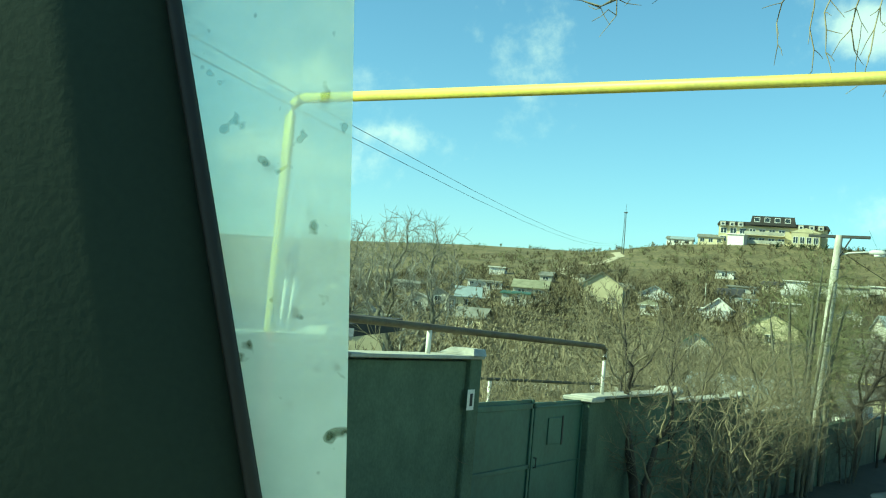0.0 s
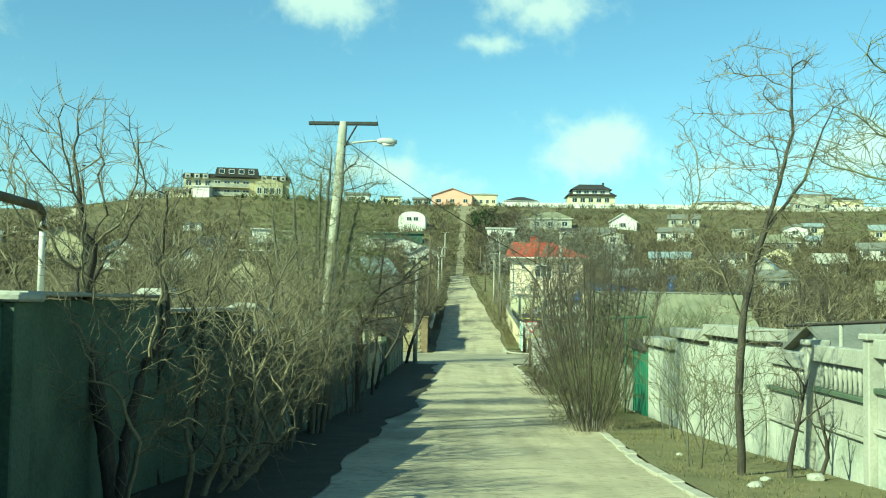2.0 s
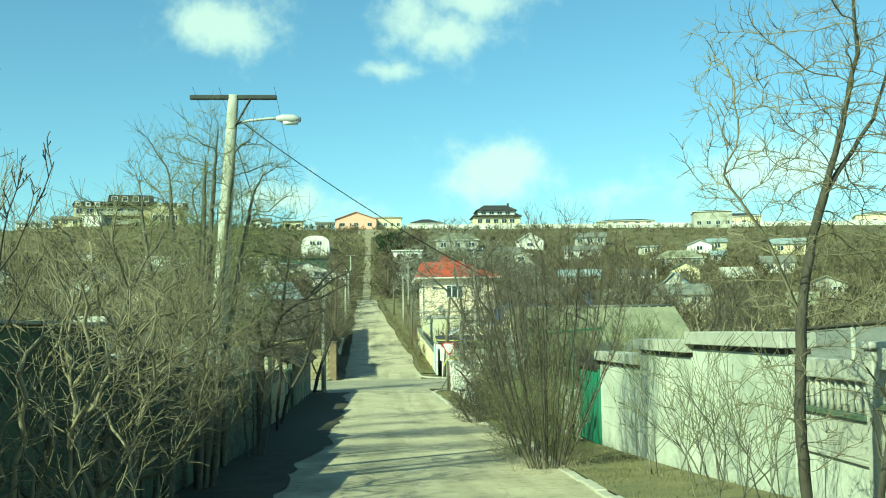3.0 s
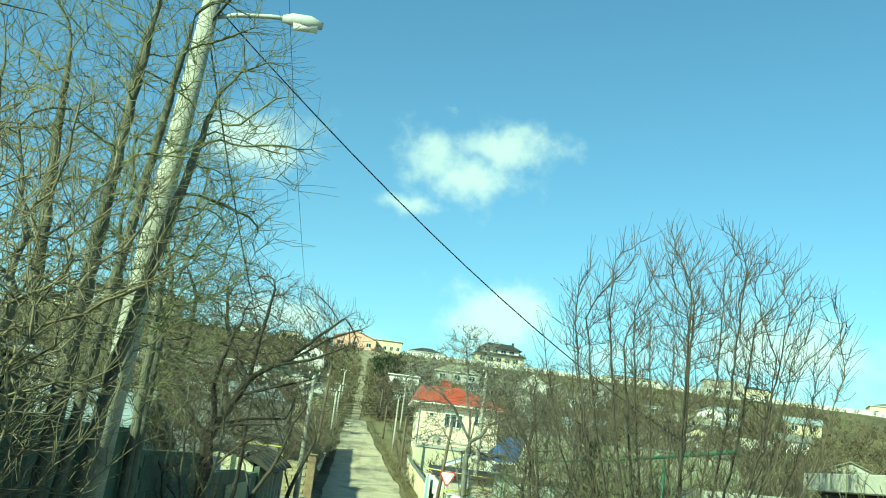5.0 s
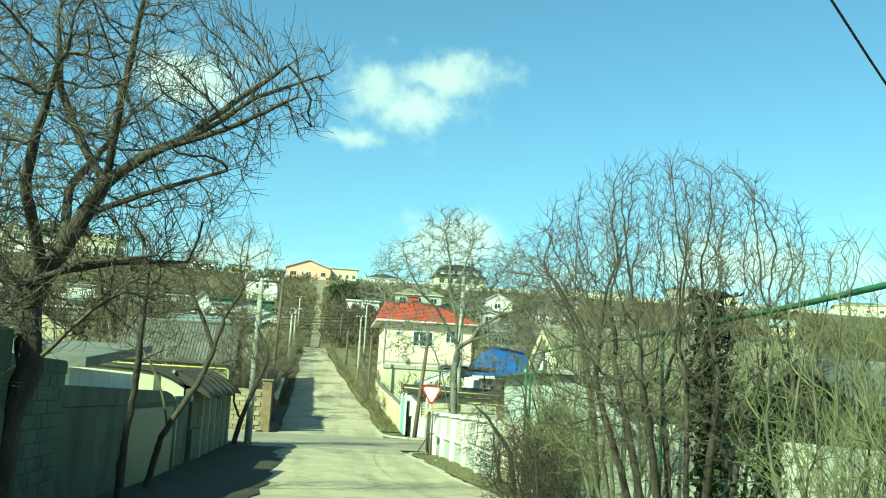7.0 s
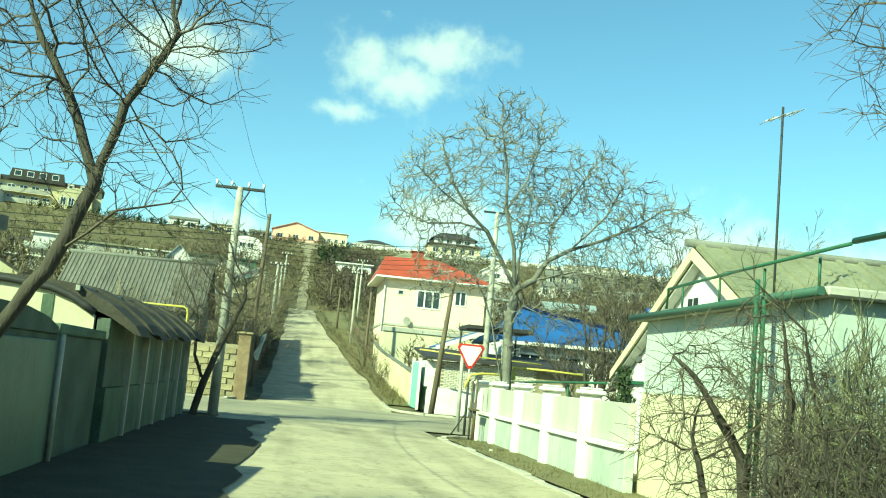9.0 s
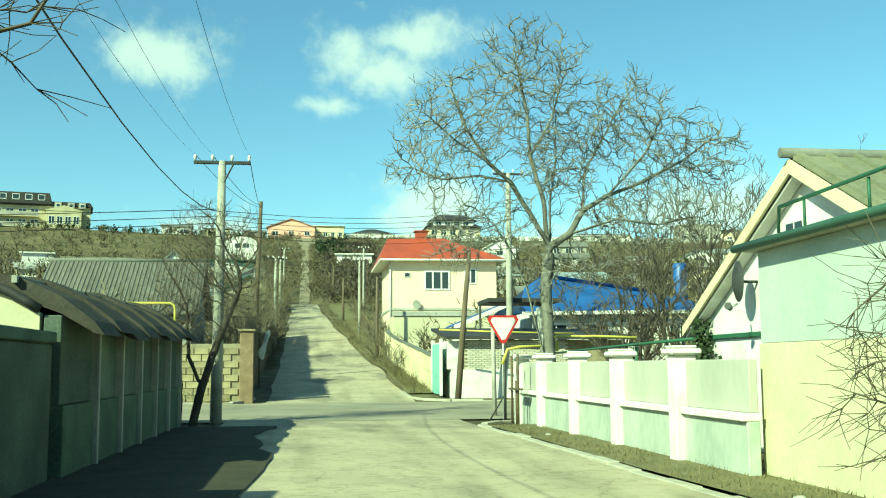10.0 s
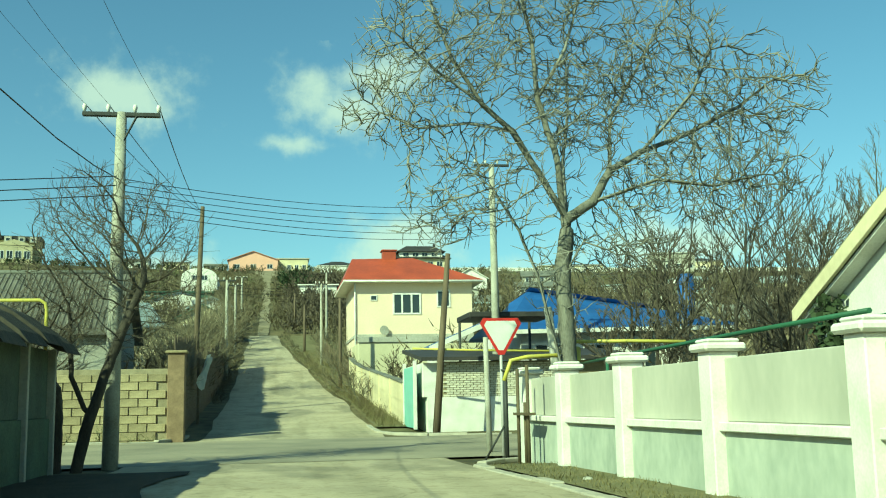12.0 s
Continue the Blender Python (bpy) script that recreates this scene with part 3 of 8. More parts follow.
def gas_arch():
    a = thing("gas_arch", pose(0, 0, 0), "yellow gas pipe arch over the street", "pipe")
    z0 = ground(-5, 6.7)
    part("riser", tube([(-4.86, 6.7, z0), (-4.86, 6.7, 3.72), (-4.83, 6.7, 3.84), (-4.74, 6.7, 3.89)], 0.052, 10), M["pipe_yellow"], a)
    part("crossing", tube([(-4.74, 6.7, 3.89), (0, 6.7, 3.87), (4.2, 6.7, 3.86), (4.36, 6.7, 3.82), (4.44, 6.7, 3.7), (4.44, 6.7, ground(4.4, 6.7))], 0.046, 10), M["pipe_yellow"], a)
    part("rusty_base", tube([(-4.86, 6.7, z0), (-4.86, 6.7, 1.7)], 0.066, 10), M["tile_red"], a, "red primed lower length of the riser")
    st = thing("stay", pose(0, 0, 0), "dark steel fitting on two pale splayed struts", "bracket")
    part("strut", tube([(-5.0, 7.0, 1.2), (-5.0, 7.06, 2.25)], [0.014, 0.028], 6), M["white"], st)
    part("strut", tube([(-5.0, 7.12, 1.55), (-5.0, 7.2, 2.25)], [0.012, 0.03], 6), M["white"], st)
    part("foot", tube([(-5.02, 6.98, 0.4), (-5.0, 7.0, 1.2)], 0.014, 6), M["white"], st)
    part("plate", box(-5.05, -4.95, 6.98, 7.24, 2.252, 2.275, 0.004), M["dark_steel"], st)
    part("body", tube([(-5.0, 7.14, 2.276), (-5.0, 7.14, 2.3), (-5.0, 7.13, 2.45), (-5.0, 7.15, 2.58), (-5.0, 7.15, 2.62)], [0.03, 0.05, 0.045, 0.04, 0.015], 8), M["dark_steel"], st)
    part("side_drum", tube([(-5.0, 7.04, 2.36), (-5.0, 7.04, 2.38), (-5.0, 7.05, 2.5), (-5.0, 7.06, 2.54)], [0.01, 0.045, 0.04, 0.012], 8), M["dark_steel"], st)
    part("link", tube([(-5.0, 7.04, 2.42), (-5.0, 7.13, 2.4)], 0.012, 5), M["dark_steel"], st)
    part("link", tube([(-5.0, 7.02, 2.276), (-5.0, 7.06, 2.36)], 0.012, 5), M["dark_steel"], st)


gas_arch()


def garage_wall():
    """The garage and the pillared wall as far as the junction."""
    g = thing("garage", pose(-5.75, 57.0, ground(-5, 58)), "low grey rendered garage with a flat roof", "garage")
    h = -1.45 - ground(-5, 58)
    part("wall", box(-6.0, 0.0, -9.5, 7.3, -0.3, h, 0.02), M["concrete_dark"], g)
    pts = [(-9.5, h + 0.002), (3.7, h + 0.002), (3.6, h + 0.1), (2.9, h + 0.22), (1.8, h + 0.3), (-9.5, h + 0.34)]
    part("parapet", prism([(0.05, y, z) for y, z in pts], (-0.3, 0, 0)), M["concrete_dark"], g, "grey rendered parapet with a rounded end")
    part("gate", box(0.01, 0.06, -3.2, 3.6, 0.05, h - 0.1, 0.01), M["gate_steel"], g, "dark steel garage gate")
    part("rail", tube([(0.1, 3.75, 0.0), (0.1, 3.7, h)], 0.05, 6), M["plaster"], g)
    part("roof", box(-6.1, -0.28, -9.4, 7.2, h + 0.004, h + 0.1), M["slate"], g)
    part("roof_edge", box(-0.27, 0.06, 3.75, 7.3, h + 0.004, h + 0.16, 0.02), M["concrete"], g)
    w = thing("wall_left", pose(0, 0, 0), "block wall with pale pilasters up to the junction", "wall", "street wall", "structure")
    y0, y1, top = 64.4, 77.4, -0.85
    lo = ground(-5, 70) - 0.3
    n = 6
    for k in range(n):
        a, b = y0 + (y1 - y0) * k / n, y0 + (y1 - y0) * (k + 1) / n
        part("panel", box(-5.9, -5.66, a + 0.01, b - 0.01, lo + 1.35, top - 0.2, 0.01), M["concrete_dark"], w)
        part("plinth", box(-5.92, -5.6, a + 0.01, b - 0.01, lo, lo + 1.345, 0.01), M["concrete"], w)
        part("pilaster", box(-5.95, -5.52, b - 0.12, b - 0.01, lo, top - 0.19, 0.012), M["concrete_pale"], w)
    eave = [(-7.2, -0.42), (-6.3, -0.5), (-5.7, -0.78), (-5.25, -1.12), (-5.1, -1.32), (-5.22, -1.3), (-5.7, -1.02), (-6.3, -0.8), (-7.2, -0.66)]
    sh = thing("lean_to", pose(0, 0, 0), "dark sagging lean-to roof over the block wall", "lean-to")
    for k in range(9):
        a = y0 + 0.1 + (y1 - y0) * k / 9
        dz = 0.06 * math.sin(2.1 * k) + 0.028 * k
        part("roof_sheet", prism([(x, a, z + dz) for x, z in eave], (0, (y1 - y0) / 9 - 0.015, 0.01)), M["thatch"], sh)
    end = [(-10.6, -1.75), (-5.96, -1.75), (-5.96, -1.02), (-6.15, -0.9), (-6.4, -0.76), (-6.75, -0.64), (-7.5, -0.56), (-10.6, -0.42)]
    part("end_wall", prism([(x, y0 + 0.02, z) for x, z in end], (0, 0.18, 0)), M["tan_wash"], sh, "sunlit yellowish rendered end wall with an arched top")
    part("arched_coping", tube([(x, y0 - 0.02, z + 0.05) for x, z in end[2:]], 0.075, 6), M["slate_dark"], sh)
    part("back_roof", prism([(-7.2, y0 + 0.2, -0.66), (-10.7, y0 + 0.2, -0.5), (-10.7, y0 + 0.2, -0.28), (-7.2, y0 + 0.2, -0.42)], (0, y1 - y0, 0.2)), M["thatch"], sh)
    part("batten", prism([(-6.35, y0, -0.6), (-6.28, y0, -0.6), (-6.28, y0, -0.5), (-6.35, y0, -0.5)], (0, y1 - y0, 0.24)), M["concrete_pale"], sh)
    part("beam", box(-6.9, -6.7, y0, y1, ground(-6, 70) + 0.0, -0.72), M["concrete"], sh)
    yp = thing("gas_pipe", pose(0, 0, 0), "thin yellow gas pipe along the corner wall", "pipe")
    part("pipe", tube([(-14, 77.3, -0.1), (-5.85, 77.3, -0.1), (-5.75, 77.3, -0.16), (-5.72, 77.3, -0.28), (-5.72, 77.3, -1.2)], 0.035, 6), M["pipe_yellow"], yp)
    part("support", tube([(-11, 77.3, -1.15), (-11, 77.3, -0.1)], 0.025, 6), M["pipe_yellow"], yp)
    w = thing("wall_left", pose(0, 0, 0), "grey rendered garden wall in shade", "wall", "street wall", "structure")
    y0, y1, top = 42.5, 47.4, -0.75
    part("panel", box(-5.85, -5.6, y0, y1, ground(-5, 45) - 0.6, top, 0.01), M["concrete"], w)
    block_face(w, -5.6, y0 + 0.03, y1, ground(-5, 45) - 0.1, top)
    # return along the cross street
    w = thing("wall_return", pose(0, 0, 0), "block wall returning along the cross street", "wall", "street wall", "structure")
    part("panel", box(-30, -5.96, 77.15, 77.38, lo, -1.1, 0.01), M["concrete_pale"], w)


garage_wall()

# ---------------------------------------------------------------- the sunlit side


def right_walls():
    X = 4.72
    w = thing("wall_right", pose(0, 0, 0), "whitewashed garden wall with a dark coping", "wall", "garden wall", "structure")
    for y0, y1, top in ((26.2, 31.0, 0.12), (31.0, 35.0, -0.05), (35.0, 39.3, -0.42)):
        lo = min(ground(X, y0), ground(X, y1)) - 0.2
        part("panel", box(X, X + 0.25, y0 + 0.005, y1 - 0.005, lo, top, 0.012), M["whitewash"], w)
        part("coping", box(X + 0.02, X + 0.3, y0, y1, top + 0.003, top + 0.09, 0.012), M["slate_dark"], w)
        part("beam", box(X - 0.16, X + 0.4, y0, y1, top + 0.095, top + 0.34, 0.012), M["concrete_pale"], w)
    d = thing("garden_door", pose(X - 0.02, 39.35, ground(X, 40)), "bright green steel garden door, closed", "door")
    part("leaf", box(0, 0.05, 0.03, 2.6, 0.05, 2.05, 0.006), M["door_green"], d)
    part("frame", box(-0.03, 0.1, -0.04, 0.025, 0, 2.15, 0.006), M["door_green"], d)
    part("frame", box(-0.03, 0.1, 2.61, 2.68, 0, 2.15, 0.006), M["door_green"], d)
    part("lintel", box(-0.1, 0.4, -0.05, 2.7, 2.16, 2.45, 0.01), M["slate_dark"], d)
    for k in range(6):
        part("rib", box(-0.012, -0.001, 0.3 + 0.4 * k, 0.34 + 0.4 * k, 0.1, 2.0), M["door_green"], d)
    w = thing("wall_right", pose(0, 0, 0), "stained whitewashed garden wall behind shrubs", "wall", "garden wall", "structure")
    for y0, y1, top in ((42.1, 50.0, -1.35), (50.0, 56.3, -1.6)):
        part("panel", box(X, X + 0.2, y0, y1, ground(X, y1) - 0.2, top, 0.012), M["whitewash"], w)
    gp = thing("gas_pipe", pose(0, 0, 0), "green gas pipe on posts above the verge", "pipe")
    part("pipe", tube([(4.15, 36.5, 0.55), (4.18, 44.0, 0.42), (4.15, 50.0, 0.38), (4.02, 56.3, 0.44)], 0.04, 6), M["pipe_green"], gp)
    for x, y, z in ((4.2, 40.6, 0.42), (4.15, 49.0, 0.36), (3.5, 57.7, 0.05), (3.62, 57.75, -0.2)):
        part("post", tube([(x, y, ground(x, y) - 0.1), (x, y, z)], 0.032, 6), M["pipe_green"], gp)
    # concrete fence of cast panels with a row of balusters on top
    f = thing("concrete_fence", pose(0, 0, 0), "pale cast concrete fence with a baluster band", "fence", kind="structure")
    y = 26.1
    k = 0
    while y > -30:
        y0, y1 = y - 2.6, y
        z = ground(X, y0 + 1.3)
        top = 2.05
        post = part("post", box(X - 0.12, X + 0.2, y0 - 0.02, y0 + 0.2, z - 0.4, z + top + 0.15, 0.015), M["concrete_pale"], f)
        part("post_cap", box(X - 0.17, X + 0.25, y0 - 0.07, y0 + 0.25, z + top + 0.152, z + top + 0.25, 0.02), M["concrete_pale"], post)
        part("panel", box(X, X + 0.1, y0 + 0.21, y1 - 0.03, z - 0.4, z + 0.72, 0.012), M["whitewash"], f)
        part("panel", box(X, X + 0.1, y0 + 0.21, y1 - 0.03, z + 0.78, z + 1.28, 0.012), M["concrete_pale"], f)
        part("rail", box(X - 0.06, X + 0.14, y0 + 0.205, y1 - 0.025, z + 0.722, z + 0.778, 0.01), M["concrete_pale"], f)
        part("rail", box(X - 0.06, X + 0.14, y0 + 0.205, y1 - 0.025, z + 1.282, z + 1.36, 0.01), M["concrete"], f)
        part("rail", box(X - 0.06, X + 0.14, y0 + 0.205, y1 - 0.025, z + 1.78, z + top, 0.012), M["concrete_pale"], f)
        if y1 > 12:
            for j in range(11):
                yy = y0 + 0.3 + 0.205 * j
                part("baluster", tube([(X + 0.05, yy, z + 1.362), (X + 0.05, yy, z + 1.5), (X + 0.05, yy, z + 1.62), (X + 0.05, yy, z + 1.778)], [0.05, 0.03, 0.055, 0.04], 6), M["concrete_pale"], f)
        else:
            part("panel", box(X, X + 0.1, y0 + 0.21, y1 - 0.03, z + 1.37, z + 1.77, 0.012), M["concrete_pale"], f)
        y = y0
        k += 1
    p = thing("garden_rail", pose(0, 0, 0), "long pipe rail on posts behind the fence", "pipe")
    part("pipe", tube([(7.5, 8, 2.0), (7.5, 20, 0.9), (7.5, 34, 0.4)], 0.05, 6), M["pipe_brown"], p)
    for y, z in ((12, 1.6), (18, 1.05), (24, 0.72), (30, 0.5)):
        part("post", tube([(7.5, y, ground(7.5, y)), (7.5, y, z)], 0.05, 6), M["concrete_pale"], p)


right_walls()


def junction_fence():
    f = thing("panel_fence", pose(0, 0, 0), "pale green rendered fence with white pillars", "fence", kind="structure")
    X = 3.62
    ys = [77.7, 74.95, 71.75, 68.6, 65.4, 62.9]
    top = [-1.53, -1.53, -1.53, -1.53, -1.53, -1.53]
    ledge = -2.55
    for k, y in enumerate(ys[:-1]):
        z = ground(X, y)
        pil = part("pillar", box(X - 0.16, X + 0.2, y - 0.17, y + 0.17, z - 0.2, top[k] - 0.1, 0.015), M["white"], f, "white painted pillar")
        part("pillar_cap", box(X - 0.24, X + 0.28, y - 0.25, y + 0.25, top[k] - 0.098, top[k] + 0.0, 0.03), M["white"], pil)
        part("pillar_crown", box(X - 0.18, X + 0.22, y - 0.19, y + 0.19, top[k] + 0.002, top[k] + 0.05, 0.02), M["white"], pil)
    for k in range(5):
        a, b = ys[k + 1] + (0.172 if k < 4 else 0.0), ys[k] - 0.172
        z = ground(X, (a + b) / 2)
        t = min(top[k], top[k + 1]) - 0.18
        part("plinth", box(X - 0.02, X + 0.16, a, b, z - 0.3, ledge, 0.01), M["plinth_wash"], f, "stained bluish plinth")
        part("ledge", box(X - 0.1, X + 0.2, a, b, ledge + 0.002, ledge + 0.11, 0.012), M["white"], f, "white painted ledge")
        part("panel", box(X + 0.02, X + 0.14, a, b, ledge + 0.112, t, 0.01), M["green_wash"], f)
    # drain pipes and a steel post where the fence ends
    p = thing("drain_pipe", pose(0, 0, 0), "rusty standpipes at the end of the fence", "pipe")
    for x, y, h in ((3.2, 76.9, 1.85), (3.22, 76.2, 1.9), (3.24, 76.5, 1.2)):
        part("pipe", tube([(x, y, ground(x, y)), (x, y, ground(x, y) + h)], 0.035, 6), M["pipe_brown"], p)
    part("clamp", box(3.12, 3.32, 76.0, 77.0, ground(3.2, 76) + 0.95, ground(3.2, 76) + 1.0), M["pipe_brown"], p)
    s = thing("steel_post", pose(3.3, 78.4, ground(3.3, 78.4)), "thin steel post with a brace", "post")
    part("post", tube([(0, 0, 0), (0, 0, 1.85)], 0.045, 6), M["dark_steel"], s)
    part("cap", tube([(0, 0, 1.851), (0, 0, 1.9)], [0.07, 0.1], 8), M["dark_steel"], s)
    part("brace", tube([(-0.45, 0.1, 0.02), (-0.03, 0.0, 0.75)], 0.025, 6), M["dark_steel"], s)


junction_fence()


def gable_house():
    """The rendered house behind the fence: gable towards the street, ridge running away from it."""
    h = thing("gable_house", pose(0, 0, 0), "white rendered house with a steep gable and sheet roof", "house")
    gz = ground(6, 64)
    x0, x1, ym, half = 5.8, 14.0, 65.2, 5.0
    r, e = 1.55, -1.0
    k = (r - e) / half
    part("wall", prism([(x0, ym - half + 0.3, gz - 0.2), (x0, ym + half - 0.3, gz - 0.2), (x0, ym + half - 0.3, e + 0.1), (x0, ym, r - 0.12), (x0, ym - half + 0.3, e + 0.1)], (x1 - x0, 0, 0)), M["white"], h)
    part("skirt", box(x0 - 0.03, x0 - 0.002, ym - half + 0.3, ym + half - 0.3, gz - 0.2, -1.3), M["white"], h)
    part("band", box(x0 - 0.1, x0 - 0.032, ym - half + 0.3, ym + half - 0.2, -1.29, -1.2, 0.01), M["pipe_green"], h, "dark green painted band")
    for s in (-1, 1):
        n = Vector((0, s * k, 1)).normalized() * 0.08
        a, b = Vector((x0 - 0.24, ym + s * half, e)), Vector((x0 - 0.24, ym, r))
        slope = part("roof_slope", prism([a, b, b + Vector((0, 0, n.z)), a + n], (x1 - x0 + 0.8, 0, 0)), M["roof_pale"], h)
        part("barge_board", prism([a + Vector((-0.03, 0, -0.2)), b + Vector((-0.03, 0, -0.24)), b + Vector((-0.03, 0, -0.005)), a + Vector((-0.03, 0, -0.005))], (-0.05, 0, 0)), M["cream"], h, "cream barge board")
        part("soffit", prism([a + Vector((0, 0, -0.24)), b + Vector((0, 0, -0.3)), b + Vector((0, 0, -0.25)), a + Vector((0, 0, -0.19))], (0.22, 0, 0)), M["white"], h)
        x = x0 - 0.2
        while x < x1 + 0.3:
            q = Vector((x - x0 + 0.24, 0, 0))
            part("roof_rib", prism([a + n + q + Vector((0, 0, 0.002)), b + q + Vector((0, 0, n.z + 0.002)), b + q + Vector((0, 0, n.z + 0.06)), a + n + q + Vector((0, 0, 0.06))], (0.12, 0, 0)), M["roof_pale"], slope)
            x += 0.5
    part("ridge_cap", tube([(x0 - 0.45, ym, r + 0.1), (x1 + 0.4, ym, r + 0.1)], 0.09, 6), M["slate"], h)
    wv = part("attic_window", box(x0 - 0.06, x0 - 0.004, ym + 0.05, ym + 0.75, 0.12, 0.62, 0.01), M["window_white"], h)
    part("pane", box(x0 - 0.068, x0 - 0.062, ym + 0.12, ym + 0.37, 0.18, 0.56), M["pane"], wv)
    part("pane", box(x0 - 0.068, x0 - 0.062, ym + 0.43, ym + 0.68, 0.18, 0.56), M["pane"], wv)
    rail = thing("roof_rail", pose(0, 0, 0), "green steel rail on the annex roof", "rail")
    part("rail", tube([(4.3, 63.2, 0.06), (4.3, 63.15, 0.42), (4.25, 59.9, 0.46), (4.15, 56.6, 0.46)], 0.026, 6), M["pipe_green"], rail)
    for q in range(4):
        part("baluster", tube([(4.29, 62.4 - 1.6 * q, 0.0), (4.29, 62.4 - 1.6 * q, 0.42)], 0.02, 6), M["pipe_green"], rail)
    a = thing("annex", pose(0, 0, 0), "flat roofed annex, blue-green above and tan below", "outbuilding")
    zz = ground(4, 61)
    part("lower_wall", box(3.9, 5.76, 56.9, 63.1, zz - 0.3, -1.5, 0.01), M["tan_wash"], a)
    part("upper_wall", box(3.92, 5.76, 56.92, 63.08, -1.498, -0.22, 0.01), M["blue_wash"], a)
    part("end_wall", box(3.91, 5.76, 56.6, 56.88, zz - 0.3, -0.22, 0.01), M["blue_wash"], a)
    part("roof_slab", box(3.78, 5.78, 56.4, 63.3, -0.218, -0.1, 0.02), M["plaster"], a)
    part("gutter", tube([(3.69, 56.4, -0.17), (3.69, 63.35, -0.17)], 0.06, 6), M["roof_green"], a)
    d = thing("satellite_dish", pose(5.5, 67.2, -0.3, 0, 0, -90), "dark wire mesh satellite dish on the gable", "dish")
    bm = bmesh.new()
    bmesh.ops.create_uvsphere(bm, u_segments=20, v_segments=10, radius=1.0)
    bmesh.ops.delete(bm, geom=[v for v in bm.verts if v.co.z > -0.35], context="VERTS")
    for v in bm.verts:
        v.co = Vector((v.co.x * 0.3, (v.co.z + 1) * 0.2 - 0.15, v.co.y * 0.46))
    bmesh.ops.solidify(bm, geom=bm.faces[:], thickness=0.01)
    part("reflector", bm, M["dark_steel"], d)
    part("arm", tube([(0, -0.1, -0.4), (0.35, -0.4, -0.5)], 0.02, 6), M["steel"], d)
    part("feed_horn", tube([(0.33, -0.38, -0.5), (0.42, -0.46, -0.46)], [0.05, 0.07], 8), M["dark_steel"], d)
    part("mount", tube([(0, -0.05, 0), (0, 0.32, 0.0)], 0.03, 6), M["dark_steel"], d)
    an = thing("aerial", pose(5.78, 62.0, 0.25), "thin rooftop television aerial mast", "aerial")
    part("mast", tube([(0, 0, -0.4), (0, 0, 3.5)], 0.022, 6), M["dark_steel"], an)
    part("boom", tube([(-0.32, 0, 3.2), (0.35, 0.1, 3.5)], 0.018, 6), M["steel"], an)
    for q in range(4):
        part("element", tube([(-0.28 + 0.18 * q, -0.3, 3.22 + 0.07 * q), (-0.28 + 0.18 * q, 0.3, 3.22 + 0.07 * q)], 0.01, 4), M["steel"], an)


gable_house()


def climber(x, y, z0, z1, label, seed=77, count=420, deep=0.07, foot=0.28, head=0.08, stem="bark_dark"):
    o = thing("evergreen_climber", pose(x, y, z0), label, "climber")
    rnd = random.Random(seed)
    bm = bmesh.new()
    for k in range(count):
        h = rnd.uniform(0, z1 - z0)
        w = foot * (1 - h / (z1 - z0)) + head
        c = Vector((rnd.gauss(0, deep), rnd.gauss(0, w), h))
        a, b = Vector((rnd.gauss(0, 1), rnd.gauss(0, 1), rnd.gauss(0, 1))).normalized() * 0.06, Vector((rnd.gauss(0, 1), rnd.gauss(0, 1), rnd.gauss(0, 1))).normalized() * 0.05
        bm.faces.new([bm.verts.new(c - a), bm.verts.new(c + b), bm.verts.new(c + a), bm.verts.new(c - b)])
    part("leaves", bm, M["scrub_green"], o)
    part("stem", tube([(0, 0, -1.5), (0.02, 0.05, 0.4), (0, -0.03, z1 - z0)], [0.03, 0.025, 0.01], 6), M[stem], o)


climber(5.6, 69.4, -1.9, -0.9, "dark green climber on the gable corner")
climber(4.25, 47.0, -3.0, 0.9, "dark ivy wrapped round a trunk in the thicket", 78, 1900, 0.17, 0.14, 0.12)
climber(4.6, 45.6, -3.0, -0.6, "dark ivy on a stump in the thicket", 79, 1100, 0.25, 0.2, 0.15)


def give_way_sign():
    s = thing("give_way_sign", pose(3.5, 79.6, ground(3.5, 79.6)), "white triangular road sign with a red border", "road sign")
    z = -0.36 - ground(3.5, 79.6)
    part("post", tube([(0, 0.03, -0.1), (0, 0.03, z - 0.02)], 0.035, 8), M["steel"], s)

    def tri(k, y, zoff=0.0):
        a = 0.45 * k
        pts = []
        c = Vector((0, 0, z - 0.26))
        for ang in (150, 30, -90):
            for d in (8, -8):
                q = radians(ang + d)
                pts.append((c.x + math.cos(q) * a * 1.13, y, c.z + math.sin(q) * a * 1.13))
        return pts

    plate = part("plate", prism(tri(1.0, -0.012), (0, 0.01, 0)), M["sign_red"], s, "red bordered plate")
    part("face", prism(tri(0.8, -0.0145), (0, 0.002, 0)), M["sign_white"], plate, "white face")
    part("clamp", box(-0.06, 0.06, 0.0, 0.07, z - 0.35, z - 0.3), M["steel"], s)


give_way_sign()


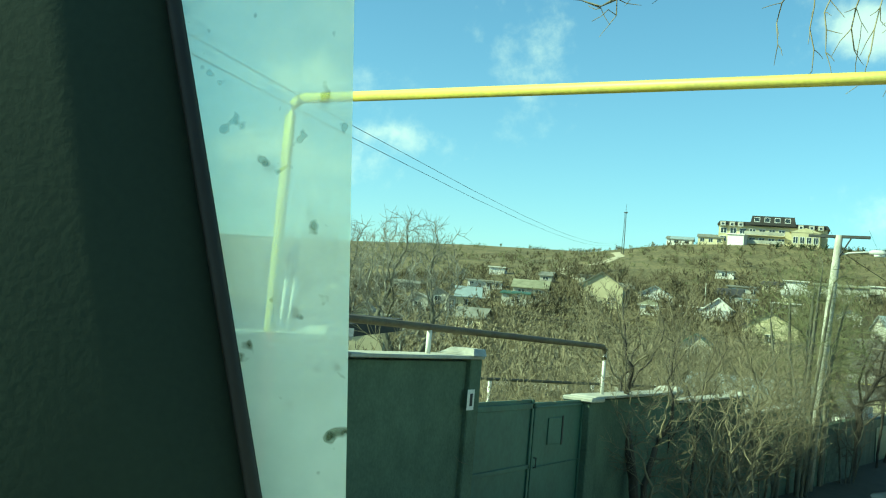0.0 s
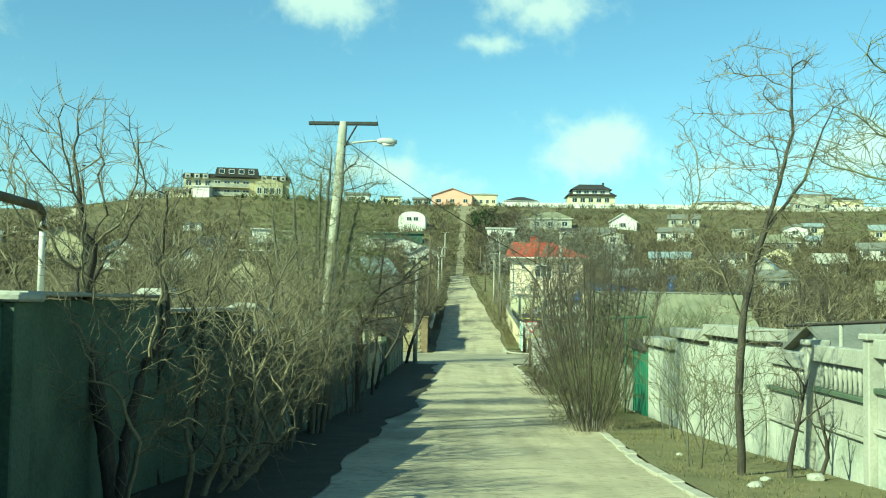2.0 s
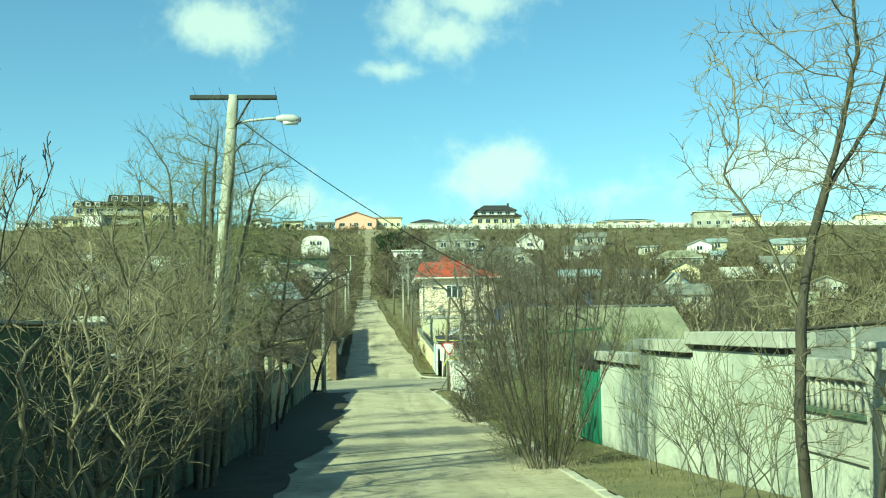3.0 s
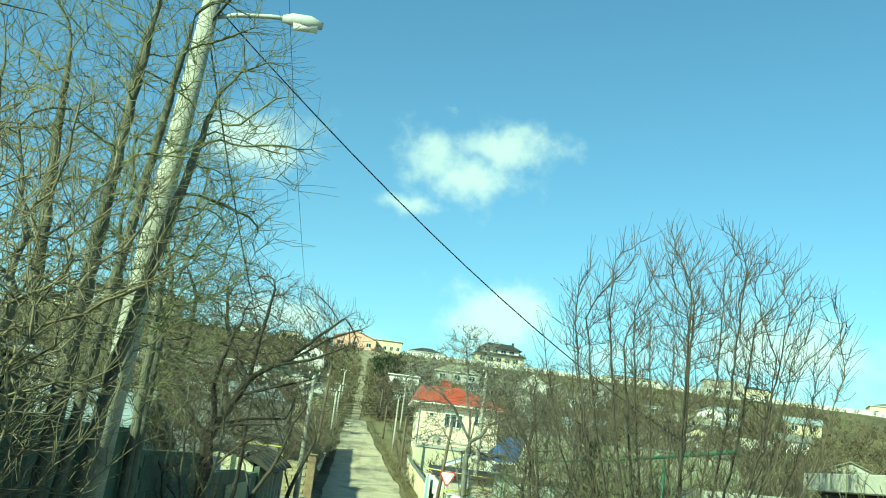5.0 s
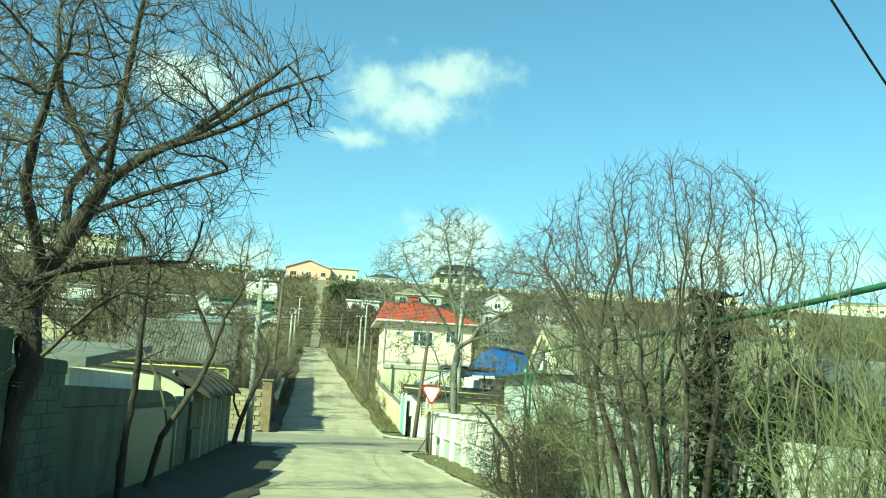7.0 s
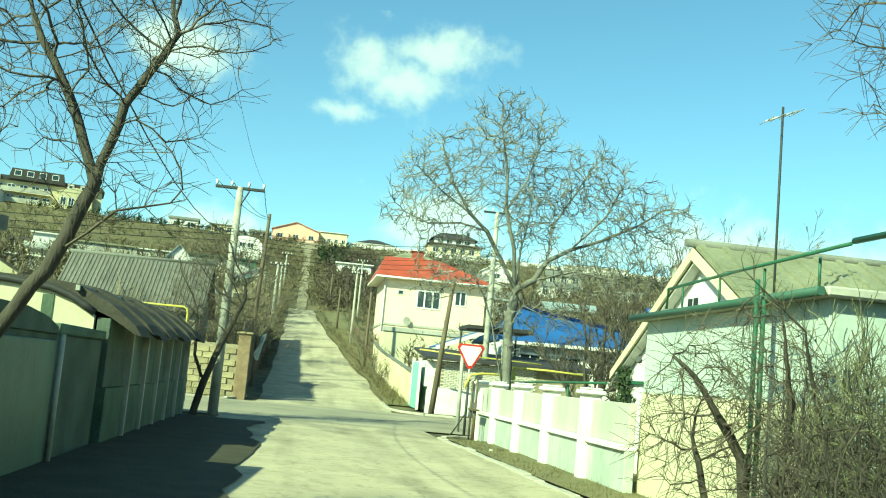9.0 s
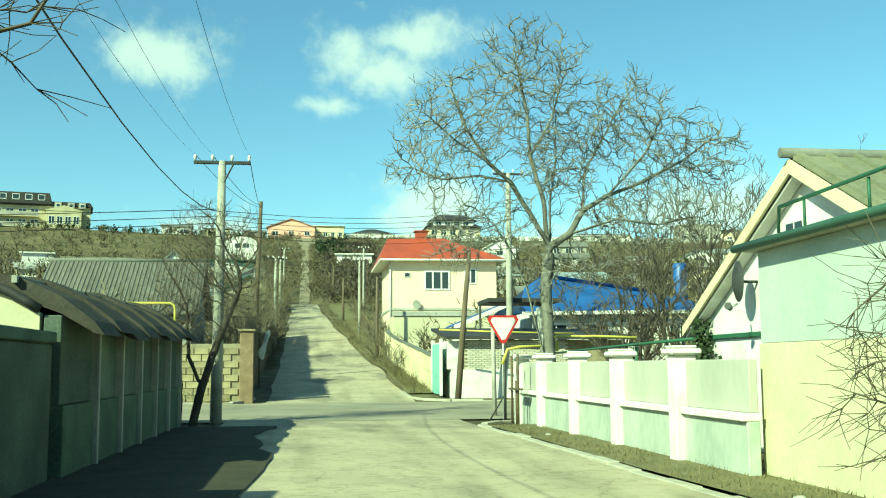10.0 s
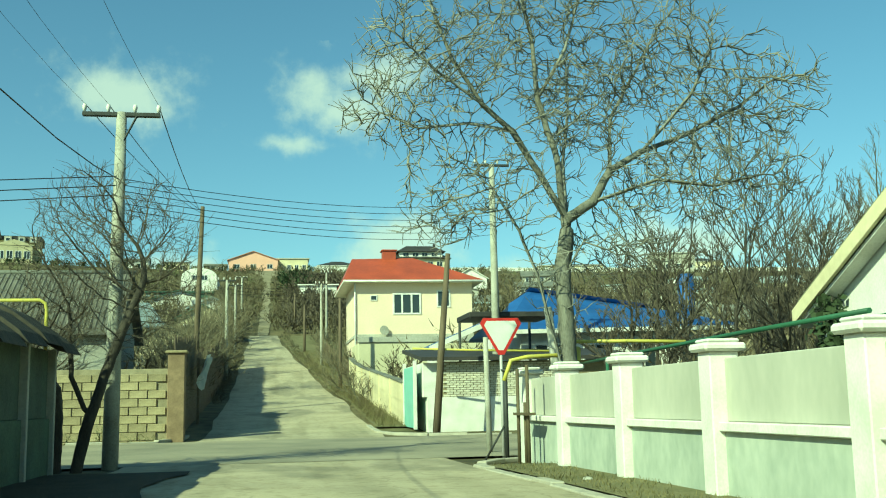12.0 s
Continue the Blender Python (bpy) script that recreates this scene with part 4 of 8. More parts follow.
def corner_house_wall():
    """White brick outbuilding with a plastered base across the junction, its wall and aqua door."""
    b = thing("brick_outbuilding", pose(0, 0, 0), "white brick outbuilding with a whitewashed base", "outbuilding")
    z = ground(5, 95)
    part("base_wall", box(4.05, 12.0, 94.6, 99.5, z - 0.4, z + 1.25, 0.01), M["white"], b)
    part("upper_wall", box(4.6, 12.0, 94.66, 99.4, z + 1.252, z + 2.55, 0.01), M["mortar"], b)
    part("plaster_end", box(3.9, 4.58, 94.6, 99.5, z + 1.252, z + 2.5, 0.01), M["white"], b)
    br = bmesh.new()
    add_box(br, -0.115, 0.115, -0.03, 0.0, -0.035, 0.035, 0.006)
    me = bpy.data.meshes.new("brick")
    br.to_mesh(me)
    br.free()
    me.materials.append(M["brick_white"])
    rnd = random.Random(8)
    for row in range(15):
        for k in range(18):
            x = 4.78 + 0.255 * k + (0.125 if row % 2 else 0)
            if x > 9.4:
                continue
            o = new("brick", me)
            o.parent = b
            o.location = (x, 94.66 - rnd.uniform(0, 0.012), z + 1.3 + 0.083 * row)
    part("roof", prism([(3.8, 94.2, z + 2.56), (12.3, 94.2, z + 2.56), (12.3, 94.2, z + 2.7), (3.8, 94.2, z + 2.7)], (0, 5.6, 0.55)), M["slate_dark"], b)
    d = thing("yard_door", pose(3.6, 96.2, ground(3.6, 97)), "aqua painted steel yard door, closed", "door")
    part("leaf", box(0, 0.05, -1.4, 1.5, 0.05, 2.3, 0.006), M["door_aqua"], d)
    part("frame", box(-0.04, 0.09, -1.5, -1.41, 0, 2.5, 0.006), M["white"], d)
    part("frame", box(-0.04, 0.09, 1.51, 1.6, 0, 2.5, 0.006), M["white"], d)
    w = thing("wall_yard", pose(0, 0, 0), "cream whitewashed yard wall up the street", "wall", "yard wall", "structure")
    for k in range(6):
        a, c = 97.9 + 4.2 * k, 97.9 + 4.2 * (k + 1)
        za, zc = ground(4, a), ground(4, c)
        x = 3.55 - 0.05 * k
        part("panel", prism([(x, a, za - 0.6), (x, c - 0.01, zc - 0.6), (x, c - 0.01, zc + 1.7), (x, a, za + 1.7)], (0.22, 0, 0)), M["cream"], w)
        part("cap", prism([(x - 0.05, a, za + 1.703), (x - 0.05, c - 0.01, zc + 1.703), (x - 0.05, c - 0.01, zc + 1.76), (x - 0.05, a, za + 1.76)], (0.32, 0, 0)), M["slate"], w)
    t = thing("leaning_post", pose(4.05, 92.7, ground(4.05, 92.7)), "leaning weathered timber post", "post")
    part("post", tube([(0, 0, -0.2), (0.25, 0.0, 3.0), (0.55, 0, 6.35)], [0.14, 0.12, 0.09], 8), M["timber"], t)
    p2 = thing("service_post", pose(3.52, 81.2, ground(3.52, 81.2)), "pale concrete stub post beside the sign", "post")
    part("post", tube([(0, 0, -0.1), (-0.04, 0, 2.75)], [0.075, 0.06], 8), M["pole"], p2)
    p3 = thing("leaning_post", pose(4.75, 79.4, ground(4.75, 79.4)), "pale leaning concrete post behind the fence", "post")
    part("post", tube([(0.1, 0, -0.1), (-0.02, 0, 1.6), (-0.2, 0, 3.3)], [0.12, 0.11, 0.09], 8), M["pole"], p3)
    # gas pipes along the fence and over the yard
    g = thing("gas_pipe", pose(0, 0, 0), "yellow gas pipes on posts behind the fence", "pipe")
    zt = ground(4, 90) + 2.95
    part("pipe", tube([(3.3, 92.9, zt + 0.1), (5.5, 92.6, zt), (9.0, 92.2, zt - 0.1)], 0.04, 6), M["pipe_yellow"], g)
    part("pipe", tube([(3.0, 77.2, -1.75), (3.15, 77.2, -1.35), (3.5, 77.2, -1.28), (4.4, 77.2, -1.25)], 0.045, 6), M["pipe_yellow"], g)
    part("pipe", tube([(4.4, 77.2, -1.2), (4.45, 77.0, -1.0), (5.6, 77.0, -1.0), (6.6, 76.6, -1.05)], 0.04, 6), M["pipe_yellow"], g)
    part("valve", box(4.3, 4.55, 77.0, 77.3, -1.4, -1.1, 0.03), M["pipe_yellow"], g)
    gg = thing("gas_pipe", pose(0, 0, 0), "green gas pipe above the panel fence", "pipe")
    part("pipe", tube([(4.5, 77.5, -1.46), (4.3, 73.5, -1.42), (4.15, 69.0, -1.38), (4.2, 66.3, -1.35)], 0.03, 6), M["pipe_green"], gg)
    for y in (74.5, 69.5):
        part("post", tube([(4.25, y, ground(4.2, y)), (4.25, y, -1.42)], 0.03, 6), M["pipe_green"], gg)


corner_house_wall()

# ---------------------------------------------------------------- houses


def window(parent, x, y, z, w, h, side="front", bars=2, wid=0.06):
    """A framed window on the wall at depth y (front) or at x (side)."""
    xs = [0, wid]
    for k in range(1, bars):
        xs += [w * k / bars - wid / 2, w * k / bars + wid / 2]
    xs += [w - wid, w]
    zs = [0, wid, h - wid, h]
    bm = bmesh.new()
    grid = [[[bm.verts.new((x + u, y - dep, z + v) if side == "front" else (x - dep, y + u, z + v)) for v in zs] for u in xs] for dep in (0.06, 0.003)]
    solid = {(i, j) for i in range(len(xs) - 1) for j in range(3) if j != 1 or i % 2 == 0}
    for i, j in solid:
        for g in grid:
            bm.faces.new((g[i][j], g[i + 1][j], g[i + 1][j + 1], g[i][j + 1]))
        for (p, q), near in ((((i, j), (i + 1, j)), (i, j - 1)), (((i, j + 1), (i + 1, j + 1)), (i, j + 1)), (((i, j), (i, j + 1)), (i - 1, j)), (((i + 1, j), (i + 1, j + 1)), (i + 1, j))):
            if near not in solid:
                bm.faces.new((grid[0][p[0]][p[1]], grid[0][q[0]][q[1]], grid[1][q[0]][q[1]], grid[1][p[0]][p[1]]))
    fr = part("window", bm, M["window_white"], parent)
    for k in range(bars):
        a, b = w * k / bars + wid / 2 + 0.005, w * (k + 1) / bars - wid / 2 - 0.005
        if side == "front":
            part("pane", box(x + a, x + b, y - 0.02, y - 0.004, z + wid, z + h - wid), M["pane"], fr)
        else:
            part("pane", box(x - 0.02, x - 0.004, y + a, y + b, z + wid, z + h - wid), M["pane"], fr)
    return fr


def house(x, y, w, d, h, roof_h, wall, roof, label, turn=0.0, style="side", windows=2, chimney=False, sink=0.0, overhang=0.35, window_h=1.1):
    """A plain house. style: side (ridge across the view), end (gable to the view), hip, flat, shed."""
    z = min(ground(x - w / 2, y), ground(x + w / 2, y), ground(x, y)) - sink
    o = thing("house", pose(x, y, z, 0, 0, turn), label, "house", "hillside houses")
    a, o_h = w / 2, overhang
    base = 1.2
    if style == "end":
        part("wall", prism([(-a, 0, -base), (a, 0, -base), (a, 0, h), (0, 0, h + roof_h), (-a, 0, h)], (0, d, 0)), M[wall], o)
        k = roof_h / a
        for s in (-1, 1):
            p = [(s * (a + o_h), -o_h, h - k * o_h), (0, -o_h, h + roof_h), (0, -o_h, h + roof_h + 0.14), (s * (a + o_h), -o_h, h - k * o_h + 0.14)]
            part("roof", prism(p, (0, d + 2 * o_h, 0)), M[roof], o)
    elif style == "side":
        part("wall", prism([(-a, 0, -base), (-a, d, -base), (-a, d, h), (-a, d / 2, h + roof_h), (-a, 0, h)], (w, 0, 0)), M[wall], o)
        k = roof_h / (d / 2)
        for s in (0, 1):
            ya, yb = (-o_h, d / 2) if s == 0 else (d + o_h, d / 2)
            za = h - k * o_h
            p = [(-a - o_h, ya, za), (-a - o_h, yb, h + roof_h), (-a - o_h, yb, h + roof_h + 0.14), (-a - o_h, ya, za + 0.14)]
            part("roof", prism(p, (w + 2 * o_h, 0, 0)), M[roof], o)
    elif style == "hip":
        part("wall", box(-a, a, 0, d, -base, h), M[wall], o)
        bm = bmesh.new()
        r = max(0.3, a - d / 2 * 0.9)
        low = [bm.verts.new(p) for p in ((-a - o_h, -o_h, h), (a + o_h, -o_h, h), (a + o_h, d + o_h, h), (-a - o_h, d + o_h, h))]
        top = [bm.verts.new((-r, d / 2, h + roof_h)), bm.verts.new((r, d / 2, h + roof_h))]
        for q in ((low[0], low[1], top[1], top[0]), (low[1], low[2], top[1]), (low[2], low[3], top[0], top[1]), (low[3], low[0], top[0]), low[::-1]):
            bm.faces.new(q)
        part("roof", bm, M[roof], o)
        part("eave", box(-a - o_h, a + o_h, -o_h, d + o_h, h - 0.12, h - 0.004), M["white"], o)
    else:
        part("wall", box(-a, a, 0, d, -base, h), M[wall], o)
        part("roof", prism([(-a - o_h, -o_h, h + 0.003), (a + o_h, -o_h, h + 0.003), (a + o_h, -o_h, h + 0.2), (-a - o_h, -o_h, h + 0.2)], (0, d + 2 * o_h, roof_h if style == "shed" else 0)), M[roof], o)
    floors = max(1, int(h // 2.6))
    for f in range(floors):
        for k in range(windows):
            ww = min(1.3, w / (windows * 2))
            window(o, -a + w * (k + 0.5) / windows - ww / 2, 0, 0.9 + f * 2.7 if h > 2.2 else h * 0.35, ww, min(window_h, h * 0.5), bars=2)
    if chimney:
        part("chimney", box(a * 0.35, a * 0.35 + 0.5, d * 0.5, d * 0.5 + 0.5, h, h + roof_h + 0.7), M["plaster"], o)
    return o


def red_house():
    o = thing("house", pose(0, 0, 0), "two storey cream house with a bright red metal roof", "house")
    z = ground(8, 133) - 1.5
    x0, x1, y0, y1, e = 4.3, 12.75, 130.0, 139.5, 6.45
    part("wall", box(x0, x1, y0, y1, z, e, 0.01), M["peach_render"], o)
    part("string_course", box(x0 - 0.06, x1 + 0.06, y0 - 0.07, y1, 2.55, 2.75, 0.01), M["plaster"], o)
    bm = bmesh.new()
    a, b, c, d = x0 - 0.9, x1 + 0.75, y0 - 0.7, y1 + 0.7
    low = [bm.verts.new(p) for p in ((a, c, e + 0.14), (b, c, e + 0.14), (b, d, e + 0.14), (a, d, e + 0.14))]
    ym = (c + d) / 2
    top = [bm.verts.new((a + 0.9, ym - 1.5, e + 2.15)), bm.verts.new((b - 4.6, ym - 1.5, e + 2.25))]
    for q in ((low[0], low[1], top[1], top[0]), (low[1], low[2], top[1]), (low[2], low[3], top[0], top[1]), (low[3], low[0], top[0]), low[::-1]):
        bm.faces.new(q)
    part("roof", bm, M["tile_red"], o)
    part("eaves_board", box(a, b, c, d, e - 0.02, e + 0.136, 0.02), M["white"], o, "white boarded eaves")
    ch = part("chimney", box(6.6, 7.6, 133.0, 133.9, e + 0.6, e + 2.75, 0.02), M["tile_red"], o, "red clad chimney")
    part("chimney_cap", box(6.5, 7.7, 132.9, 134.0, e + 2.752, e + 2.85, 0.02), M["tile_red"], ch)
    window(o, 6.95, y0, 4.15, 2.05, 1.55, bars=3, wid=0.12)
    window(o, 10.15, y0, 4.65, 1.0, 1.25, bars=2, wid=0.1)
    window(o, 5.35, y0, 5.15, 0.5, 0.4, bars=1)
    window(o, 6.2, y0, 0.6, 1.3, 1.3, bars=2)
    g = part("gutter", tube([(a + 0.1, c - 0.05, e + 0.02), (b - 0.1, c - 0.05, e + 0.02)], 0.06, 6), M["white"], o)
    part("downpipe", tube([(x0 - 0.05, y0 - 0.1, e), (x0 - 0.05, y0 - 0.1, z + 1)], 0.05, 6), M["white"], o)
    ds = thing("satellite_dish", pose(6.3, 129.6, 3.0), "small white satellite dish on the wall", "dish")
    bm = bmesh.new()
    bmesh.ops.create_circle(bm, cap_ends=True, radius=0.35, segments=14, matrix=pose(0, 0, 0, 80, 0, 20))
    bmesh.ops.solidify(bm, geom=bm.faces[:], thickness=0.03)
    part("reflector", bm, M["plaster"], ds)
    part("arm", tube([(0, 0, 0), (0.05, 0.42, 0)], 0.03, 6), M["steel"], ds)
    # low outhouse and terrace in front
    t = thing("terrace", pose(0, 0, 0), "tan rendered terrace wall below the cream house", "terrace")
    part("wall", box(3.9, 14.5, 123.0, 128.5, ground(4, 123) - 1, 1.75, 0.02), M["tan_wash"], t)
    part("parapet", box(3.85, 14.6, 122.9, 123.1, 1.752, 2.1, 0.02), M["plaster"], t)


red_house()


def blue_roof_house():
    o = thing("house", pose(0, 0, 0), "low white house under a blue metal roof", "house")
    z = ground(11, 100)
    y0, y1 = 101.0, 109.0
    part("wall", box(9.2, 18.4, y0, y1, z - 0.5, 0.95, 0.01), M["white"], o)
    part("roof", prism([(8.5, y0 - 0.6, 0.9), (19.0, y0 - 0.6, 1.05), (16.5, y0 + 3.5, 2.1), (10.6, y0 + 3.5, 2.9), (9.4, y0 + 2.5, 2.2)], (0, 0.5, 0.18)), M["roof_blue"], o)
    part("roof", prism([(19.0, y0 + 8.6, 0.9), (8.5, y0 + 8.6, 0.9), (10.6, y0 + 4.0, 3.08), (16.5, y0 + 4.0, 2.25)], (0, -0.4, 0.14)), M["roof_blue"], o)
    part("fascia", prism([(8.5, y0 - 0.64, 0.72), (19.0, y0 - 0.64, 0.86), (19.0, y0 - 0.64, 1.05), (8.5, y0 - 0.64, 0.9)], (0, 0.03, 0)), M["white"], o, "white fascia board")
    for k in range(4):
        window(o, 9.8 + 2.2 * k, y0, -0.9, 1.2, 1.2, bars=2)
    lean = thing("lean_to", pose(0, 0, 0), "small blue sheet lean-to with a white edge", "lean-to")
    part("roof", prism([(5.0, 100.2, 0.15), (8.2, 100.2, 1.5), (8.2, 100.2, 1.58), (5.0, 100.2, 0.23)], (0, 3.0, 0)), M["roof_blue"], lean)
    part("edge", prism([(5.0, 100.12, 0.0), (8.2, 100.12, 1.32), (8.2, 100.12, 1.56), (5.0, 100.12, 0.22)], (0, 0.06, 0)), M["white"], lean, "white edge board")
    part("wall", box(5.3, 8.1, 100.4, 102.8, z - 0.3, 0.1), M["white"], lean)
    w = thing("water_tank", pose(18.3, 104.2, 1.6), "upright blue plastic water tank on a stand", "tank")
    part("tank", tube([(0, 0, 0), (0, 0, 0.05), (0, 0, 2.1), (0, 0, 2.2)], [0.36, 0.4, 0.4, 0.3], 16), M["roof_blue"], w)
    part("stand", box(-0.4, 0.4, -0.4, 0.4, -2.8, -0.001, 0.02), M["dark_steel"], w)
    c = thing("carport", pose(0, 0, 0), "dark flat carport roof on posts", "carport")
    part("roof", box(6.0, 9.4, 96.2, 99.0, 1.1, 1.32, 0.03), M["slate_dark"], c)
    for x, y in ((6.2, 99.45), (9.2, 99.45)):
        part("post", tube([(x, y, z - 0.3), (x, y, 1.3)], 0.06, 6), M["dark_steel"], c)


blue_roof_house()


def corner_house_left():
    """Stone wall, gate pier and grey-roofed house across the junction."""
    w = thing("stone_wall", pose(0, 0, 0), "pale limestone block garden wall", "wall", kind="structure")
    z = ground(-6, 92)
    part("core", box(-20, -4.98, 92.8, 93.05, z - 0.3, z + 2.45, 0.01), M["mortar"], w)
    bm = bmesh.new()
    add_box(bm, -0.285, 0.285, -0.05, 0, -0.13, 0.13, 0.015)
    me = bpy.data.meshes.new("block")
    bm.to_mesh(me)
    bm.free()
    me.materials.append(M["stone"])
    rnd = random.Random(3)
    for row in range(9):
        for k in range(20):
            x = -5.32 - 0.6 * k - (0.3 if row % 2 else 0)
            ob = new("block", me)
            ob.parent = w
            ob.location = (x, 92.8 - rnd.uniform(0, 0.02), z - 0.05 + 0.275 * row)
            ob.rotation_euler = (0, rnd.uniform(-0.012, 0.012), 0)
    p = thing("gate_pier", pose(-4.7, 92.9, z), "tan brick gate pier with a flat cap", "pillar")
    part("shaft", box(-0.28, 0.28, -0.28, 0.28, -0.3, 2.95, 0.02), M["brick_brown"], p)
    part("cap", box(-0.36, 0.36, -0.36, 0.36, 2.952, 3.05, 0.02), M["stone"], p)
    f = thing("board_fence", pose(0, 0, 0), "dark board fence along the rising street", "fence", kind="structure")
    rnd = random.Random(6)
    y = 93.5
    while y < 134:
        h = (3.5 if y < 103 else 2.9) + rnd.uniform(-0.15, 0.15)
        part("board", box(-4.86, -4.82, y, y + 0.17, ground(-5, y) - 0.15, ground(-5, y) + h, 0.006), M["timber"], f)
        y += 0.185
    for k in range(10):
        yy = 94 + 4 * k
        part("post", box(-5.0, -4.87, yy, yy + 0.12, ground(-5, yy) - 0.2, ground(-5, yy) + 2.3, 0.01), M["timber"], f)
    s = thing("sheeting", pose(-4.4, 101.0, ground(-4.4, 101)), "white sheeting hung over the board fence", "sheeting")
    bm = bmesh.new()
    grid = {}
    for i in range(9):
        for j in range(7):
            u, v = i / 8, j / 6
            grid[i, j] = bm.verts.new((0.25 + 0.14 * math.sin(7 * u + 3 * v) - 0.3 * v, -1.2 + 2.4 * u, 2.75 - 1.3 * v * (0.6 + 0.4 * math.sin(3.1 * u)) + 0.08 * math.sin(9 * u)))
    for i in range(8):
        for j in range(6):
            bm.faces.new((grid[i, j], grid[i + 1, j], grid[i + 1, j + 1], grid[i, j + 1]))
    bmesh.ops.solidify(bm, geom=bm.faces[:], thickness=0.015)
    part("sheet", bm, M["cloth_white"], s)
    part("stake", box(-0.2, -0.1, -0.1, 0.1, -0.2, 2.7, 0.01), M["timber"], s)


corner_house_left()

# the grey-roofed bungalow behind the stone wall
def bungalow():
    o = house(-10.6, 96.2, 6.5, 6.4, 3.95, 2.3, "plaster", "slate_ribbed", "bungalow with a broad grey corrugated asbestos roof", style="side", windows=3, overhang=0.35)
    slope = 2.3 / 3.2
    for k in range(36):
        x = -3.55 + 0.2 * k
        part("roof_rib", prism([(x, -0.35, 3.95 - slope * 0.35 + 0.142), (x + 0.09, -0.35, 3.95 - slope * 0.35 + 0.142), (x + 0.045, -0.35, 3.95 - slope * 0.35 + 0.19)], (0, 3.55, 3.55 * slope)), M["slate_ribbed"], o)
    part("ridge_tile", tube([(-3.7, 3.2, 6.42), (3.7, 3.2, 6.42)], 0.1, 6), M["slate"], o)


bungalow()
house(-41.0, 60.0, 3.2, 4.0, 4.3, 1.4, "yellow", "slate", "narrow yellowish house among the garden trees", turn=30, style="end", windows=2)
house(-9.0, 40.0, 5.0, 6.0, 2.2, 1.0, "tan_wash", "roof_tin", "low rendered shed behind the street wall", style="side", windows=1)
house(-9.6, 52.0, 6.0, 7.0, 2.4, 0.6, "white", "slate", "whitewashed shed behind the street wall", style="shed", windows=2)
house(-9.2, 9.4, 2.6, 3.4, 2.1, 0.4, "concrete", "slate_dark", "dark shed just behind the street wall", style="shed", windows=0)
house(11.2, 44.0, 9.0, 8.0, 1.5, 1.3, "concrete", "slate", "shed with a broad grey corrugated roof behind the garden wall", style="side", windows=2, overhang=0.5)
house(13.5, 34.0, 8.0, 7.0, 1.6, 1.2, "plaster", "slate", "low outbuilding with a corrugated roof", style="side", windows=1)

